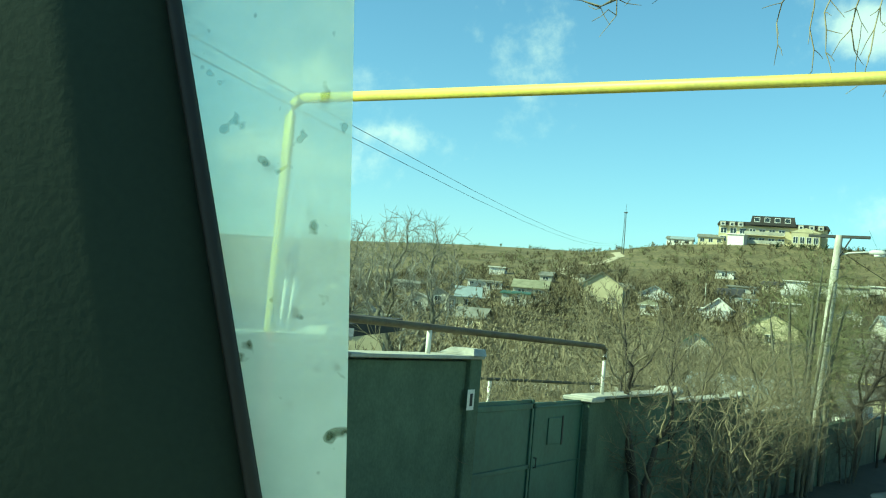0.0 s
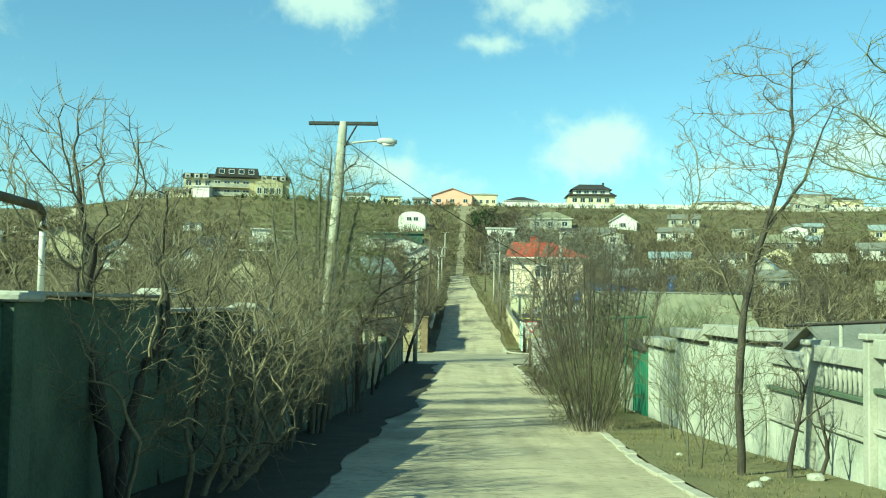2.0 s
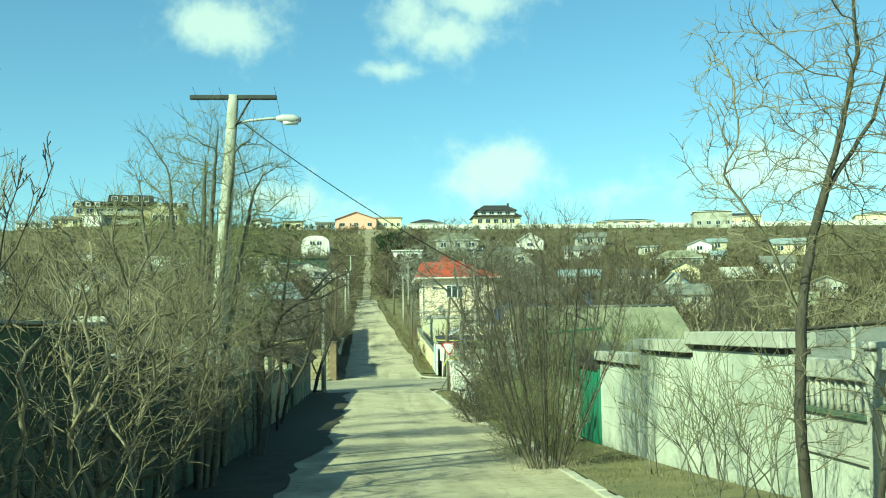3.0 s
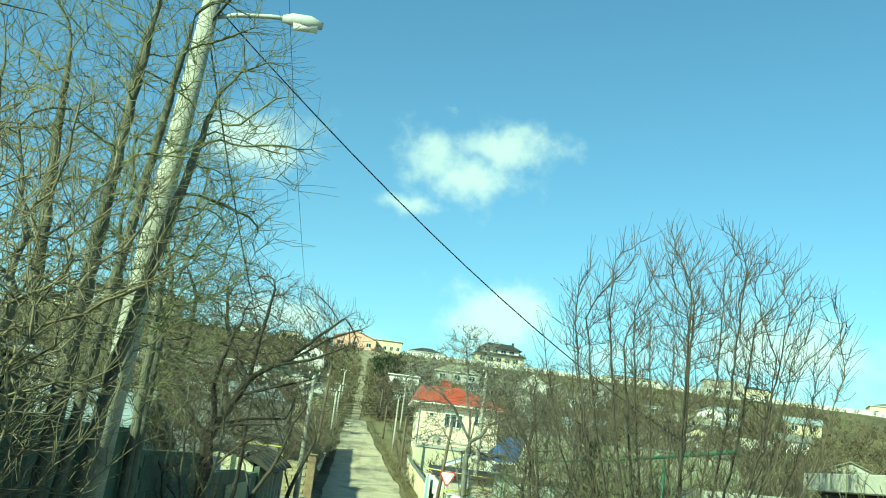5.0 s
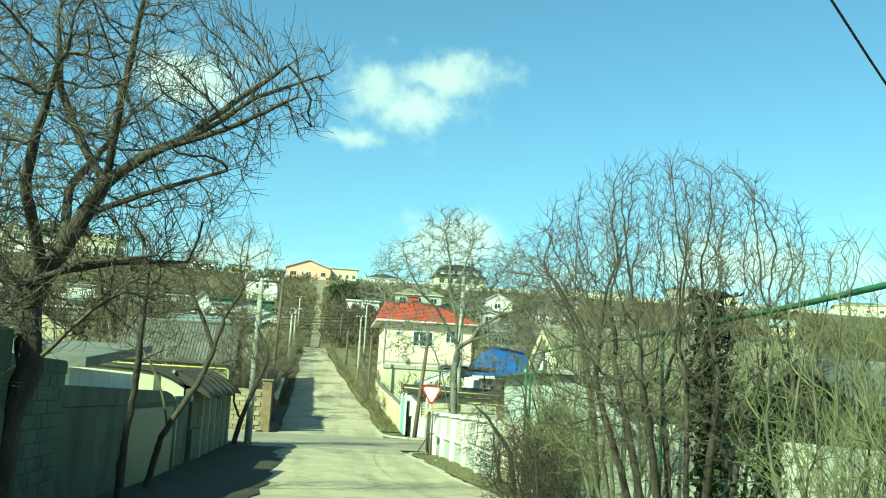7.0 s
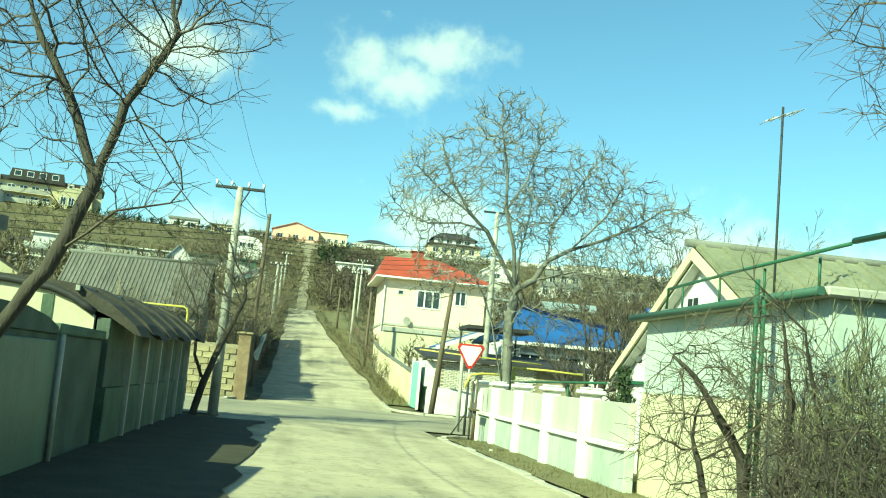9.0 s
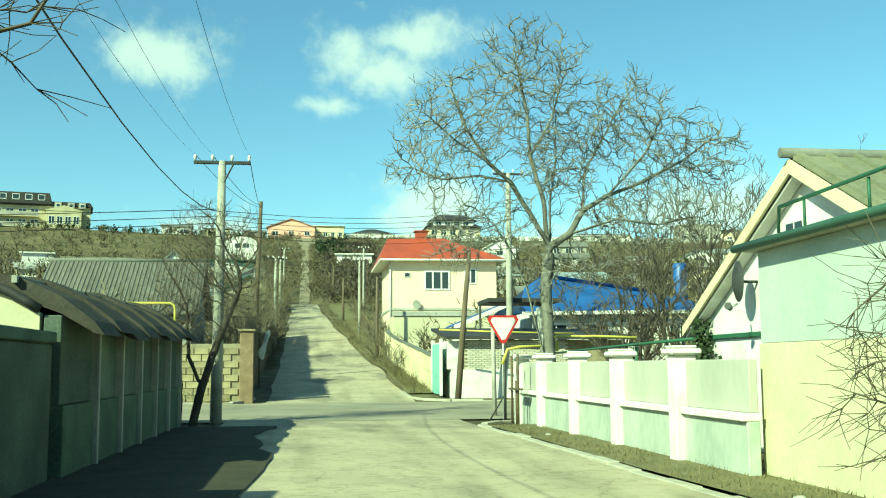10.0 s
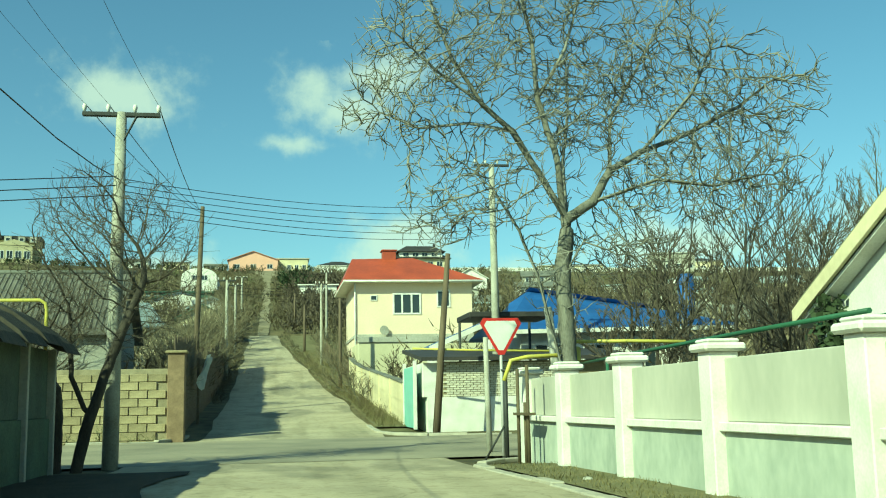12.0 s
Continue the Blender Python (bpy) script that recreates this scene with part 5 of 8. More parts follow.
# hillside, far side of the valley: x, y, width, depth, wall height, roof height, wall, roof, label, turn, style, windows
for row in [
    (-107, 206, 3.6, 3.5, 1.7, 0.1, "white", "white", "tiny white hut on the open slope", 20, "flat", 0),
    (-90.7, 168, 4.4, 5, 2.0, 1.5, "white", "roof_tin", "small white gabled house with a tin roof", 25, "end", 1),
    (-82, 172, 6.4, 5, 2.4, 1.4, "plaster", "roof_pale", "small house with a greenish sheet roof", 20, "side", 2),
    (-78, 158, 4.6, 4, 2.0, 0.5, "green_wash", "roof_green", "green painted garden shed on the slope", 20, "shed", 1),
    (-65.5, 166, 7.4, 7, 3.9, 2.3, "yellow", "slate", "tall yellowish house with a grey gable", 18, "end", 2),
    (-60, 178, 6.0, 5, 2.2, 1.6, "white", "roof_tin", "white cottage with a light tin roof", 15, "end", 2),
    (-54.6, 160, 3.2, 3.5, 1.7, 0.9, "white", "roof_pale", "small white summer hut with hipped roof", 15, "hip", 1),
    (-44.8, 165, 4.2, 4.5, 2.0, 1.6, "white", "white", "narrow white gabled summer house", 12, "end", 0),
    (-49, 166, 4.2, 3.5, 1.6, 0.2, "white", "white", "low white outbuilding beside a hut", 12, "flat", 0),
    (-31.9, 145, 7.4, 7, 3.0, 2.1, "yellow", "slate_dark", "yellow house with a dark overhanging gable roof", 10, "end", 1),
    (-35, 121, 5.2, 5, 2.2, 1.8, "green_wash", "roof_green", "green summer house with a sheet roof", 10, "end", 1),
    (-41, 204, 4.2, 4.5, 4.3, 0.1, "white", "white", "white two storey box house", 12, "flat", 2),
    (-33.4, 208, 9.8, 6, 3.4, 0.7, "plaster", "roof_pale", "long grey building with a flat greenish roof", 8, "shed", 4),
    (-22.9, 222, 14.6, 7, 1.9, 0.1, "plaster", "white", "long low building with a pale flat roof", 5, "flat", 0),
    (-16.5, 214, 12.0, 6, 2.6, 0.1, "gate_steel", "roof_green", "dark green flat industrial shed", 4, "flat", 0),
    (-19.6, 187, 5.0, 6, 2.2, 2.8, "white", "roof_tin", "steep white A-frame cottage", 6, "end", 2),
    (-13.3, 192, 9.0, 6, 2.0, 1.5, "white", "roof_green", "wide low white gabled house", 4, "end", 2),
    (-14, 149, 6.4, 7, 2.8, 2.2, "plaster", "roof_tin", "house with a blue-grey tin roof", 30, "side", 1),
    (-12.4, 117, 7.4, 5, 1.9, 0.2, "white", "slate", "long low white outbuilding", 4, "flat", 5),
    (-9.0, 132, 4.0, 5, 2.4, 1.0, "cream", "slate", "small cream house beside the street", 4, "end", 1),
    (-8.2, 158, 4.6, 5, 2.6, 1.2, "yellow", "roof_green", "small yellowish house beside the street", 4, "end", 2),
    (-8.5, 178, 5.0, 5, 2.2, 1.2, "white", "roof_tin", "white cottage beside the dirt track", 6, "end", 1),
    (-26, 172, 4.0, 4, 1.8, 0.9, "white", "slate", "little white hut among shrubs", 10, "end", 1),
    (-38, 182, 4.5, 4, 1.8, 0.2, "plaster", "white", "low pale outbuilding among shrubs", 10, "flat", 0),
    (-71, 190, 4.5, 4, 1.9, 1.0, "plaster", "slate", "grey garden hut on the slope", 18, "side", 1),
    (-97, 182, 7.0, 4, 1.7, 0.1, "white", "plaster", "row of low white sheds", 24, "flat", 4),
    (-112, 176, 6.0, 4, 1.6, 0.6, "plaster", "slate", "row of low grey garden sheds", 24, "side", 3),
    (-120, 160, 5.0, 5, 2.6, 1.4, "cream", "slate", "cream house on the open hillside", 26, "end", 2),
    (-52, 208, 6.0, 4, 2.0, 0.4, "plaster", "slate", "long low grey shed among scrub", 14, "shed", 3),
    (-62, 230, 4.0, 4, 1.8, 0.3, "white", "slate", "white hut below the ridge", 12, "flat", 1),
    # beside the track and on the right flank
    (17.3, 237, 9.4, 7, 2.6, 1.8, "plaster", "roof_pale", "grey house with a greenish hipped roof", -4, "hip", 3),
    (5.6, 220, 5.8, 5, 2.6, 0.2, "white", "white", "white box house beside the track", -2, "flat", 2),
    (25.5, 215, 6.0, 6, 2.6, 1.2, "cream", "slate", "cream house of two parts", -6, "side", 3),
    (33.5, 237, 6.0, 5, 1.9, 1.8, "white", "white", "white gabled cottage below the ridge", -8, "end", 1),
    (42, 221, 7.4, 6, 2.2, 1.0, "white", "slate", "plain white hillside bungalow", -10, "side", 3),
    (32, 175, 6.4, 5, 2.0, 1.0, "plaster", "roof_tin", "grey bungalow with a tin roof", -9, "side", 2),
    (41.5, 177, 5.4, 5, 1.9, 0.8, "white", "slate", "white bungalow among shrubs", -9, "side", 3),
    (58, 207, 9.8, 7, 2.4, 1.7, "plaster", "roof_pale", "house with a wide pale hipped roof", -12, "hip", 3),
    (70, 231, 5.2, 5, 1.9, 1.0, "white", "roof_tin", "white cottage high on the slope", -15, "end", 1),
    (52, 184, 5.0, 5, 2.0, 1.2, "cream", "slate", "cream cottage among bare trees", -12, "end", 1),
    (26, 190, 5.0, 5, 2.0, 1.2, "plaster", "slate", "grey cottage among bare trees", -6, "side", 2),
    (49, 246, 7.0, 5, 2.2, 1.1, "plaster", "slate", "grey cottage below the ridge", -12, "side", 3),
    (75, 200, 6.0, 5, 2.2, 1.2, "white", "slate", "white house on the far slope", -16, "side", 2),
    (88, 226, 7.0, 6, 2.4, 1.3, "cream", "roof_tin", "cream house on the far slope", -18, "side", 2),
    (66, 160, 6.0, 5, 2.2, 1.2, "plaster", "roof_pale", "grey house low on the far slope", -18, "end", 2),
    (22, 150, 6.0, 5, 2.2, 1.2, "white", "slate", "white bungalow behind the red roofed house", -6, "side", 2),
    (38, 140, 7.0, 6, 2.3, 1.3, "plaster", "slate", "plain bungalow with a grey roof", -10, "side", 2),
    (95, 185, 6.0, 5, 2.2, 1.2, "white", "roof_green", "white bungalow with a green roof", -20, "side", 2),
    (112, 215, 8.0, 6, 2.4, 1.2, "plaster", "slate", "broad house under a grey roof", -22, "side", 3),
    # along the ridge
    (-6.0, 300, 11.4, 9, 3.0, 2.0, "pink", "tile_pink", "pink rendered house with a faded red gable", 0, "end", 3),
    (3.2, 302, 7.2, 8, 3.6, 0.6, "cream", "roof_pale", "cream two storey flat roofed house", 0, "hip", 4),
    (13.8, 300, 9.4, 8, 1.8, 1.5, "white", "slate_dark", "white house with a dark hipped roof", 0, "hip", 3),
    (104, 300, 13.5, 9, 3.2, 1.3, "cream", "slate_dark", "unfinished flat topped villa on the ridge", -12, "hip", 4),
    (71.5, 301, 16.0, 8, 2.2, 0.8, "cream", "slate_dark", "long low cream house on the ridge", -8, "hip", 5),
    (91, 283, 10.0, 8, 4.6, 0.7, "plaster", "slate_dark", "bare concrete two storey villa", -12, "hip", 4),
    (147, 300, 14.0, 9, 3.4, 1.2, "cream", "slate", "wide cream house at the end of the ridge", -20, "hip", 4),
    (-24, 304, 6.0, 5, 2.6, 0.6, "cream", "slate", "small cream house on the ridge", 2, "shed", 2),
    (-15, 306, 5.0, 5, 2.2, 0.6, "plaster", "slate", "small grey house on the ridge", 2, "side", 2),
    (-34, 305, 7.0, 6, 2.6, 0.8, "white", "slate", "white ridge house among trees", 3, "side", 2),
    (-95, 296, 6.0, 5, 2.2, 0.8, "white", "slate", "white house further along the ridge", 10, "side", 2),
    (30, 304, 5.0, 5, 2.2, 0.5, "white", "slate", "small white house on the ridge", -2, "shed", 1),
]:
    x, y, w, d, h, rh, wl, rf, lb, tn, st, wn = row
    house(x, y, w, d, h, rh, wl, rf, lb, turn=tn, style=st, windows=wn)


def hillside_sheds():
    """Garden sheds and huts of the plots across the valley."""
    rnd = random.Random(52)
    walls, roofs = ("plaster", "white", "tan_wash", "concrete_pale", "cream"), ("slate", "roof_tin", "roof_pale", "slate_dark", "plaster")
    kinds = (("end", "small gabled plot hut among bare trees"), ("side", "low shed with a sheet roof among bare trees"), ("shed", "lean-to garden shed on the slope"), ("flat", "flat roofed garden store on the slope"))
    done = 0
    while done < 32:
        x, y = rnd.uniform(-105, 92), rnd.uniform(116, 236)
        if -9 < x < 17 and y < 245 or abs(x) < 14 and y > 160:
            continue
        style, words = kinds[rnd.randrange(4)]
        w = rnd.uniform(2.4, 5.2)
        house(x, y, w, rnd.uniform(2.5, 4.5), rnd.uniform(1.5, 2.6), rnd.uniform(0.5, 1.5) if style != "flat" else 0.1, walls[rnd.randrange(5)], roofs[rnd.randrange(5)], words, turn=-0.25 * x + rnd.uniform(-14, 14), style=style, windows=rnd.randrange(1, 3))
        done += 1


hillside_sheds()


def ridge_villa():
    o = thing("villa", pose(34, 300, 30.0), "white villa with two tiers of dark hipped roof", "house")
    part("wall", box(-6.6, 6.6, 0, 9, -1.5, 2.4), M["cream"], o)

    def hipped(a, y0, y1, z, h, r):
        bm = bmesh.new()
        low = [bm.verts.new(p) for p in ((-a, y0, z), (a, y0, z), (a, y1, z), (-a, y1, z))]
        top = [bm.verts.new((-r, (y0 + y1) / 2, z + h)), bm.verts.new((r, (y0 + y1) / 2, z + h))]
        for q in ((low[0], low[1], top[1], top[0]), (low[1], low[2], top[1]), (low[2], low[3], top[0], top[1]), (low[3], low[0], top[0]), low[::-1]):
            bm.faces.new(q)
        return bm

    part("lower_roof", hipped(7.2, -0.8, 9.8, 2.4, 1.6, 5.6), M["slate_dark"], o)
    part("upper_wall", box(-5.2, 5.2, 1.2, 8, 2.9, 4.2), M["white"], o)
    part("upper_roof", hipped(6.0, 0.4, 8.8, 4.2, 1.9, 3.2), M["slate_dark"], o)
    part("chimney", box(3.4, 4.0, 4, 4.6, 4.5, 6.6), M["slate_dark"], o)
    for k in range(5):
        window(o, -5.6 + 2.3 * k, 0, 0.4, 1.4, 1.3, bars=2)
    for k in range(4):
        window(o, -4.4 + 2.3 * k, 1.2, 3.05, 1.4, 0.9, bars=2)
    w = thing("ridge_wall", pose(0, 0, 0), "long low whitewashed wall along the ridge", "wall", kind="structure")
    for k in range(28):
        x = 8 + 6 * k
        y = 296.5
        z = ground(x, y)
        part("panel", box(x, x + 5.95, y, y + 0.3, z - 1.0, z + 1.3), M["white"], w)


ridge_villa()


def hotel():
    z = ground(-66, 292)
    o = thing("hotel", pose(-66, 290, z, 0, 0, 12), "long cream hotel with a dark mansard roof", "hotel")
    part("main_wall", box(-14.5, 14.5, 0, 10, -3, 4.9), M["yellow"], o)
    part("roof", prism([(-15, -0.6, 4.9), (15, -0.6, 4.9), (14.3, -0.6, 5.9), (-14.3, -0.6, 5.9)], (0, 11, 0)), M["slate_dark"], o)
    part("mansard", prism([(-6.2, -1.1, 5.2), (6.2, -1.1, 5.2), (5.6, -1.1, 7.7), (-5.6, -1.1, 7.7)], (0, 10, 0)), M["slate_dark"], o)
    part("porch_roof", prism([(4.5, -3.0, 3.5), (13.0, -3.0, 3.5), (8.7, -3.0, 4.8)], (0, 2.9, 0)), M["yellow"], o)
    part("porch", box(5.0, 12.5, -2.9, -0.02, -3, 3.49), M["yellow"], o)
    for k in range(4):
        window(o, 5.5 + 1.75 * k, -2.9, 0.5, 1.3, 1.8, bars=2, wid=0.1)
    for k in range(4):
        window(o, -5.0 + 2.7 * k, -1.1, 6.0, 1.5, 1.3, bars=1, wid=0.12)
    for x0 in (-13.4, -10.9, -8.6, 7.4, 10.2, 12.6):
        dormer = part("dormer", box(x0 - 0.75, x0 + 0.75, -0.95, 0.6, 4.45, 5.75, 0.02), M["plaster"], o, "pale boxed dormer")
        window(dormer, x0 - 0.45, -0.95, 4.65, 0.9, 0.8, bars=1, wid=0.08)
    for f in range(2):
        for k in range(11):
            if 4.8 < -14 + 2.6 * k + 0.9 < 13:
                continue
            window(o, -14 + 2.6 * k, 0, 0.1 + 2.4 * f, 1.7, 1.6, bars=2, wid=0.1)
    for f in range(2):
        part("balcony", box(-7.5, 3.2, -1.3, -0.05, -0.2 + 2.4 * f, 0.0 + 2.4 * f), M["cream"], o)
        part("balcony_rail", box(-7.5, 3.2, -1.34, -1.28, 0.002 + 2.4 * f, 0.9 + 2.4 * f), M["plaster"], o)
    house(-74.5, 284, 4.5, 4, 3.0, 0.4, "white", "white", "round fronted white kiosk below the hotel", style="flat", windows=0)
    house(-82, 286, 7, 5, 2.2, 0.9, "cream", "slate", "cream annex beside the hotel", style="side", windows=3, turn=12)
    house(-91, 288, 6, 5, 1.8, 0.8, "white", "roof_tin", "white cottage beside the hotel", style="side", windows=2, turn=12)


hotel()


def barrel_building():
    z = ground(-13.8, 234)
    o = thing("barrel_house", pose(-13.8, 234, z), "white building with a rounded barrel roof", "house")
    pts = [(-3.0, 0, -1), (3.0, 0, -1), (3.0, 0, 2.4)] + [(3.0 * math.cos(radians(a)), 0, 2.4 + 2.0 * math.sin(radians(a)) ** 0.7) for a in range(20, 161, 20)] + [(-3.0, 0, 2.4)]
    part("shell", prism(pts, (0, 9, 0)), M["white"], o)
    window(o, -1.2, 0, 2.3, 1.1, 0.9)
    window(o, 0.3, 0, 2.3, 1.1, 0.9)


barrel_building()


def mast():
    z = ground(-100, 266)
    o = thing("lattice_mast", pose(-100.1, 265.8, z), "slim steel lattice mast on the skyline", "mast")
    for x, y in ((-0.35, -0.3), (0.35, -0.3), (0, 0.4)):
        part("leg", tube([(x, y, -0.5), (x * 0.4, y * 0.4, 11.5)], 0.07, 5), M["dark_steel"], o)
    for k in range(9):
        part("brace", tube([(-0.32, -0.28, 1.0 + 1.2 * k), (0.3, 0.1, 1.7 + 1.2 * k)], 0.04, 4), M["dark_steel"], o)
    part("head", box(-0.5, 0.5, -0.1, 0.1, 11.2, 11.5), M["dark_steel"], o)
    part("tip", tube([(0, 0, 11.5), (0, 0, 13.5)], 0.04, 4), M["dark_steel"], o)


mast()

# ---------------------------------------------------------------- poles and wires


def utility_pole(x, y, top, lean=0.0, arm=0.0, material="pole", lamp=False, r=0.13, arm_z=None, turn=0.0, pins=True, label="pale tapered concrete power pole"):
    z = ground(x, y)
    h = top - z
    o = thing("power_pole", pose(x, y, z, 0, 0, turn), label, "pole", "street poles")
    part("post", tube([(-lean, 0, -0.3), (-lean * 0.5, 0, h * 0.5), (0, 0, h)], [r * 1.35, r * 1.15, r * 0.85], 8), M[material], o)
    if arm:
        part("crossarm", box(-arm / 2, arm / 2, -0.06, 0.06, h - 0.09, h + 0.0, 0.01), M["dark_steel"], o)
        for k in (-1, -0.36, 0.36, 1) if pins else ():
            part("insulator", tube([(k * arm / 2 * 0.95, 0, h), (k * arm / 2 * 0.95, 0, h + 0.08), (k * arm / 2 * 0.95, 0, h + 0.13), (k * arm / 2 * 0.95, 0, h + 0.18)], [0.02, 0.045, 0.05, 0.03], 8), M["white"], o)
        part("brace", tube([(0, -0.06, h - 0.75), (arm * 0.2, -0.07, h - 0.1)], 0.025, 5), M["dark_steel"], o)
    if lamp:
        part("lamp_arm", tube([(0.05, 0, h - 0.62), (0.3, 0, h - 0.55), (0.75, 0, h - 0.5), (0.98, 0, h - 0.5)], 0.03, 6), M["steel"], o)
        head = part("lamp_head", tube([(0.9, 0, h - 0.5), (1.02, 0, h - 0.5), (1.25, 0, h - 0.51), (1.42, 0, h - 0.53)], [0.045, 0.09, 0.1, 0.05], 8), M["steel"], o)
        part("lens", tube([(1.05, 0, h - 0.57), (1.36, 0, h - 0.58)], [0.07, 0.06], 8), M["sign_white"], head)
    return o


P1, P2 = (-4.42, 32.9, 5.6), (-4.72, 79.1, 4.08)
utility_pole(P1[0], P1[1], P1[2], lean=0.5, arm=1.82, lamp=True, pins=False)
utility_pole(P2[0], P2[1], P2[2], lean=0.05, arm=1.6, r=0.125)
P3 = (6.95, 95.8, 7.1)
utility_pole(P3[0], P3[1], P3[2], arm=1.4, r=0.13)
utility_pole(-4.75, 105, 7.05, lean=0.3, material="timber", r=0.11, label="tall weathered timber power pole")
utility_pole(-4.6, 128, 6.4, arm=1.2, r=0.1)
utility_pole(-4.8, 150, 8.6, arm=1.2, r=0.1)
utility_pole(-5.0, 176, 12.5, arm=1.2, r=0.1)
utility_pole(2.6, 121, 4.4, material="timber", r=0.09, label="timber pole beside the rising street")
utility_pole(2.2, 137, 7.2, arm=0.9, r=0.09)
utility_pole(1.3, 150, 6.8, material="timber", r=0.09, label="timber pole beside the rising street")
utility_pole(3.3, 150.5, 9.8, arm=1.0, r=0.09)
utility_pole(0.9, 172, 10.2, material="timber", r=0.09, label="timber pole beside the rising street")
utility_pole(-17, 128, 3.4, arm=0.9, r=0.09)
utility_pole(-52, 182, 12.2, r=0.09)
utility_pole(43, 170, 9.6, r=0.12)


def wire(a, b, sag, r=0.012, label="thin black power line between poles"):
    o = thing("power_line", pose(0, 0, 0), label, "cable", "power lines")
    part("cable", tube(sagging(a, b, sag), r, 4), M["black"], o)


for k in (-0.86, -0.31, 0.86):
    wire((P1[0] + k, P1[1], P1[2] + 0.18), (P2[0] + k * 0.88, P2[1], P2[2] + 0.18), 1.8, 0.004)
    wire((P2[0] + k * 0.88, P2[1], P2[2] + 0.18), (-4.75, 105, 6.9 - 0.2 * abs(k)), 0.3)
wire((P1[0], P1[1], P1[2] - 0.85), (P2[0], P2[1], P2[2] - 1.46), 2.3, 0.012, "thick black cable between two poles")
for k in range(6):
    wire((P2[0], P2[1] - 0.1, P2[2] - 1.45 - 0.13 * k), (P3[0], P3[1], P3[2] - 1.5 - 0.26 * k), 0.4, 0.008, "black cable slung across the junction")
for k in range(3):
    wire((P2[0], P2[1] - 0.1, P2[2] - 1.4 - 0.2 * k), (-40, 81 + k, 3.2 - 0.3 * k), 0.5, 0.011, "black cable running off along the cross street")
for k in range(3):
    wire((-4.7, 128, 6.1 - 0.25 * k), (2.2, 137, 6.6 - 0.3 * k), 0.25, 0.011, "black cable over the rising street")
    wire((-4.9, 150, 8.3 - 0.25 * k), (3.3, 150.5, 8.9 - 0.3 * k), 0.25, 0.011, "black cable over the rising street")
wire((-4.42, 32.85, 5.15), (4.64, 40.57, 0.77), 0.42, 0.011, "thick black service cable to a garden")
for dz in (0.0, 0.45):
    wire((-9.0, 3.0, 5.95 + dz * 0.7), (-98, 262, 27.5 + dz), 3.0, 0.009, "long thin power line over the valley")


def picket_fence():
    """Rough timber pickets along the top of the grassy bank."""
    f = thing("picket_fence", pose(0, 0, 0), "rough weathered timber picket fence on the bank", "fence", kind="structure")
    rnd = random.Random(61)
    bm = prism([(-0.04, 0, -0.15), (0.04, 0, -0.15), (0.04, 0, 0.92), (0.0, 0, 1.0), (-0.04, 0, 0.92)], (0, 0.022, 0))
    bmesh.ops.recalc_face_normals(bm, faces=bm.faces)
    me = bpy.data.meshes.new("picket")
    bm.to_mesh(me)
    bm.free()
    me.materials.append(M["timber"])
    line = lambda y: 3.4 - 0.03 * (y - 122)
    for k in range(104):
        y = 123.2 + 0.25 * k
        if rnd.random() < 0.06:
            continue
        o = new("picket", me)
        o.parent = f
        o.location = (line(y) - 0.03, y, ground(line(y), y) + 0.05)
        o.rotation_euler = (rnd.uniform(-0.05, 0.05), rnd.uniform(-0.03, 0.03), 1.57)
        o.scale = (rnd.uniform(0.8, 1.2), 1, rnd.uniform(1.15, 1.5))
    for k in range(11):
        y = 123.2 + 2.6 * k
        z = ground(line(y), y)
        part("post", tube([(line(y) + 0.09, y, z - 0.3), (line(y) + 0.09 + rnd.uniform(-0.05, 0.05), y, z + 1.45)], 0.055, 6), M["timber"], f)
        if k < 10:
            zb = ground(line(y + 2.6), y + 2.6)
            for up in (0.4, 1.05):
                part("rail", tube([(line(y), y, z + up), (line(y + 2.6), y + 2.6, zb + up)], 0.027, 5), M["timber"], f)


picket_fence()
# ---------------------------------------------------------------- bare trees and scrub


def grow(rnd, pos, way, length, radius, level, levels, kids, rise, wander, chains, spread=0.75, shrink=0.62, fork=0.4):
    """Branches as chains of points with radii, level by level."""
    steps = 5 if level == 0 else (4 if level < levels else 3)
    pts, rad = [Vector(pos)], [radius]
    d = Vector(way).normalized()
    tip = (0.28 if level == 0 else 0.42) if level < levels else 0.3
    for k in range(steps):
        j = Vector((rnd.gauss(0, 1), rnd.gauss(0, 1), rnd.gauss(0, 0.7)))
        d = (d + j * wander + Vector((0, 0, rise))).normalized()
        pts.append(pts[-1] + d * length / steps)
        rad.append(radius * (1 - (1 - tip) * (k + 1) / steps))
    chains.append((level, pts, rad))
    if level >= levels:
        return
    n = kids[min(level, len(kids) - 1)]
    for k in range(n):
        f = rnd.uniform(0.28, 1.0) if level else rnd.uniform(fork, 1.0)
        i = min(int(f * steps), steps - 1)
        u = f * steps - i
        p = pts[i].lerp(pts[i + 1], u)
        along = (pts[i + 1] - pts[i]).normalized()
        a = rnd.uniform(0, 2 * math.pi)
        s = along.orthogonal().normalized()
        s = (s * math.cos(a) + along.cross(s) * math.sin(a)).normalized()
        out = (along + s * spread * rnd.uniform(0.6, 1.3)).normalized()
        grow(rnd, p, out, length * shrink * rnd.uniform(0.65, 1.15), rad[i] * rnd.uniform(0.45, 0.68), level + 1, levels, kids, rise, wander, chains, spread, shrink, fork)


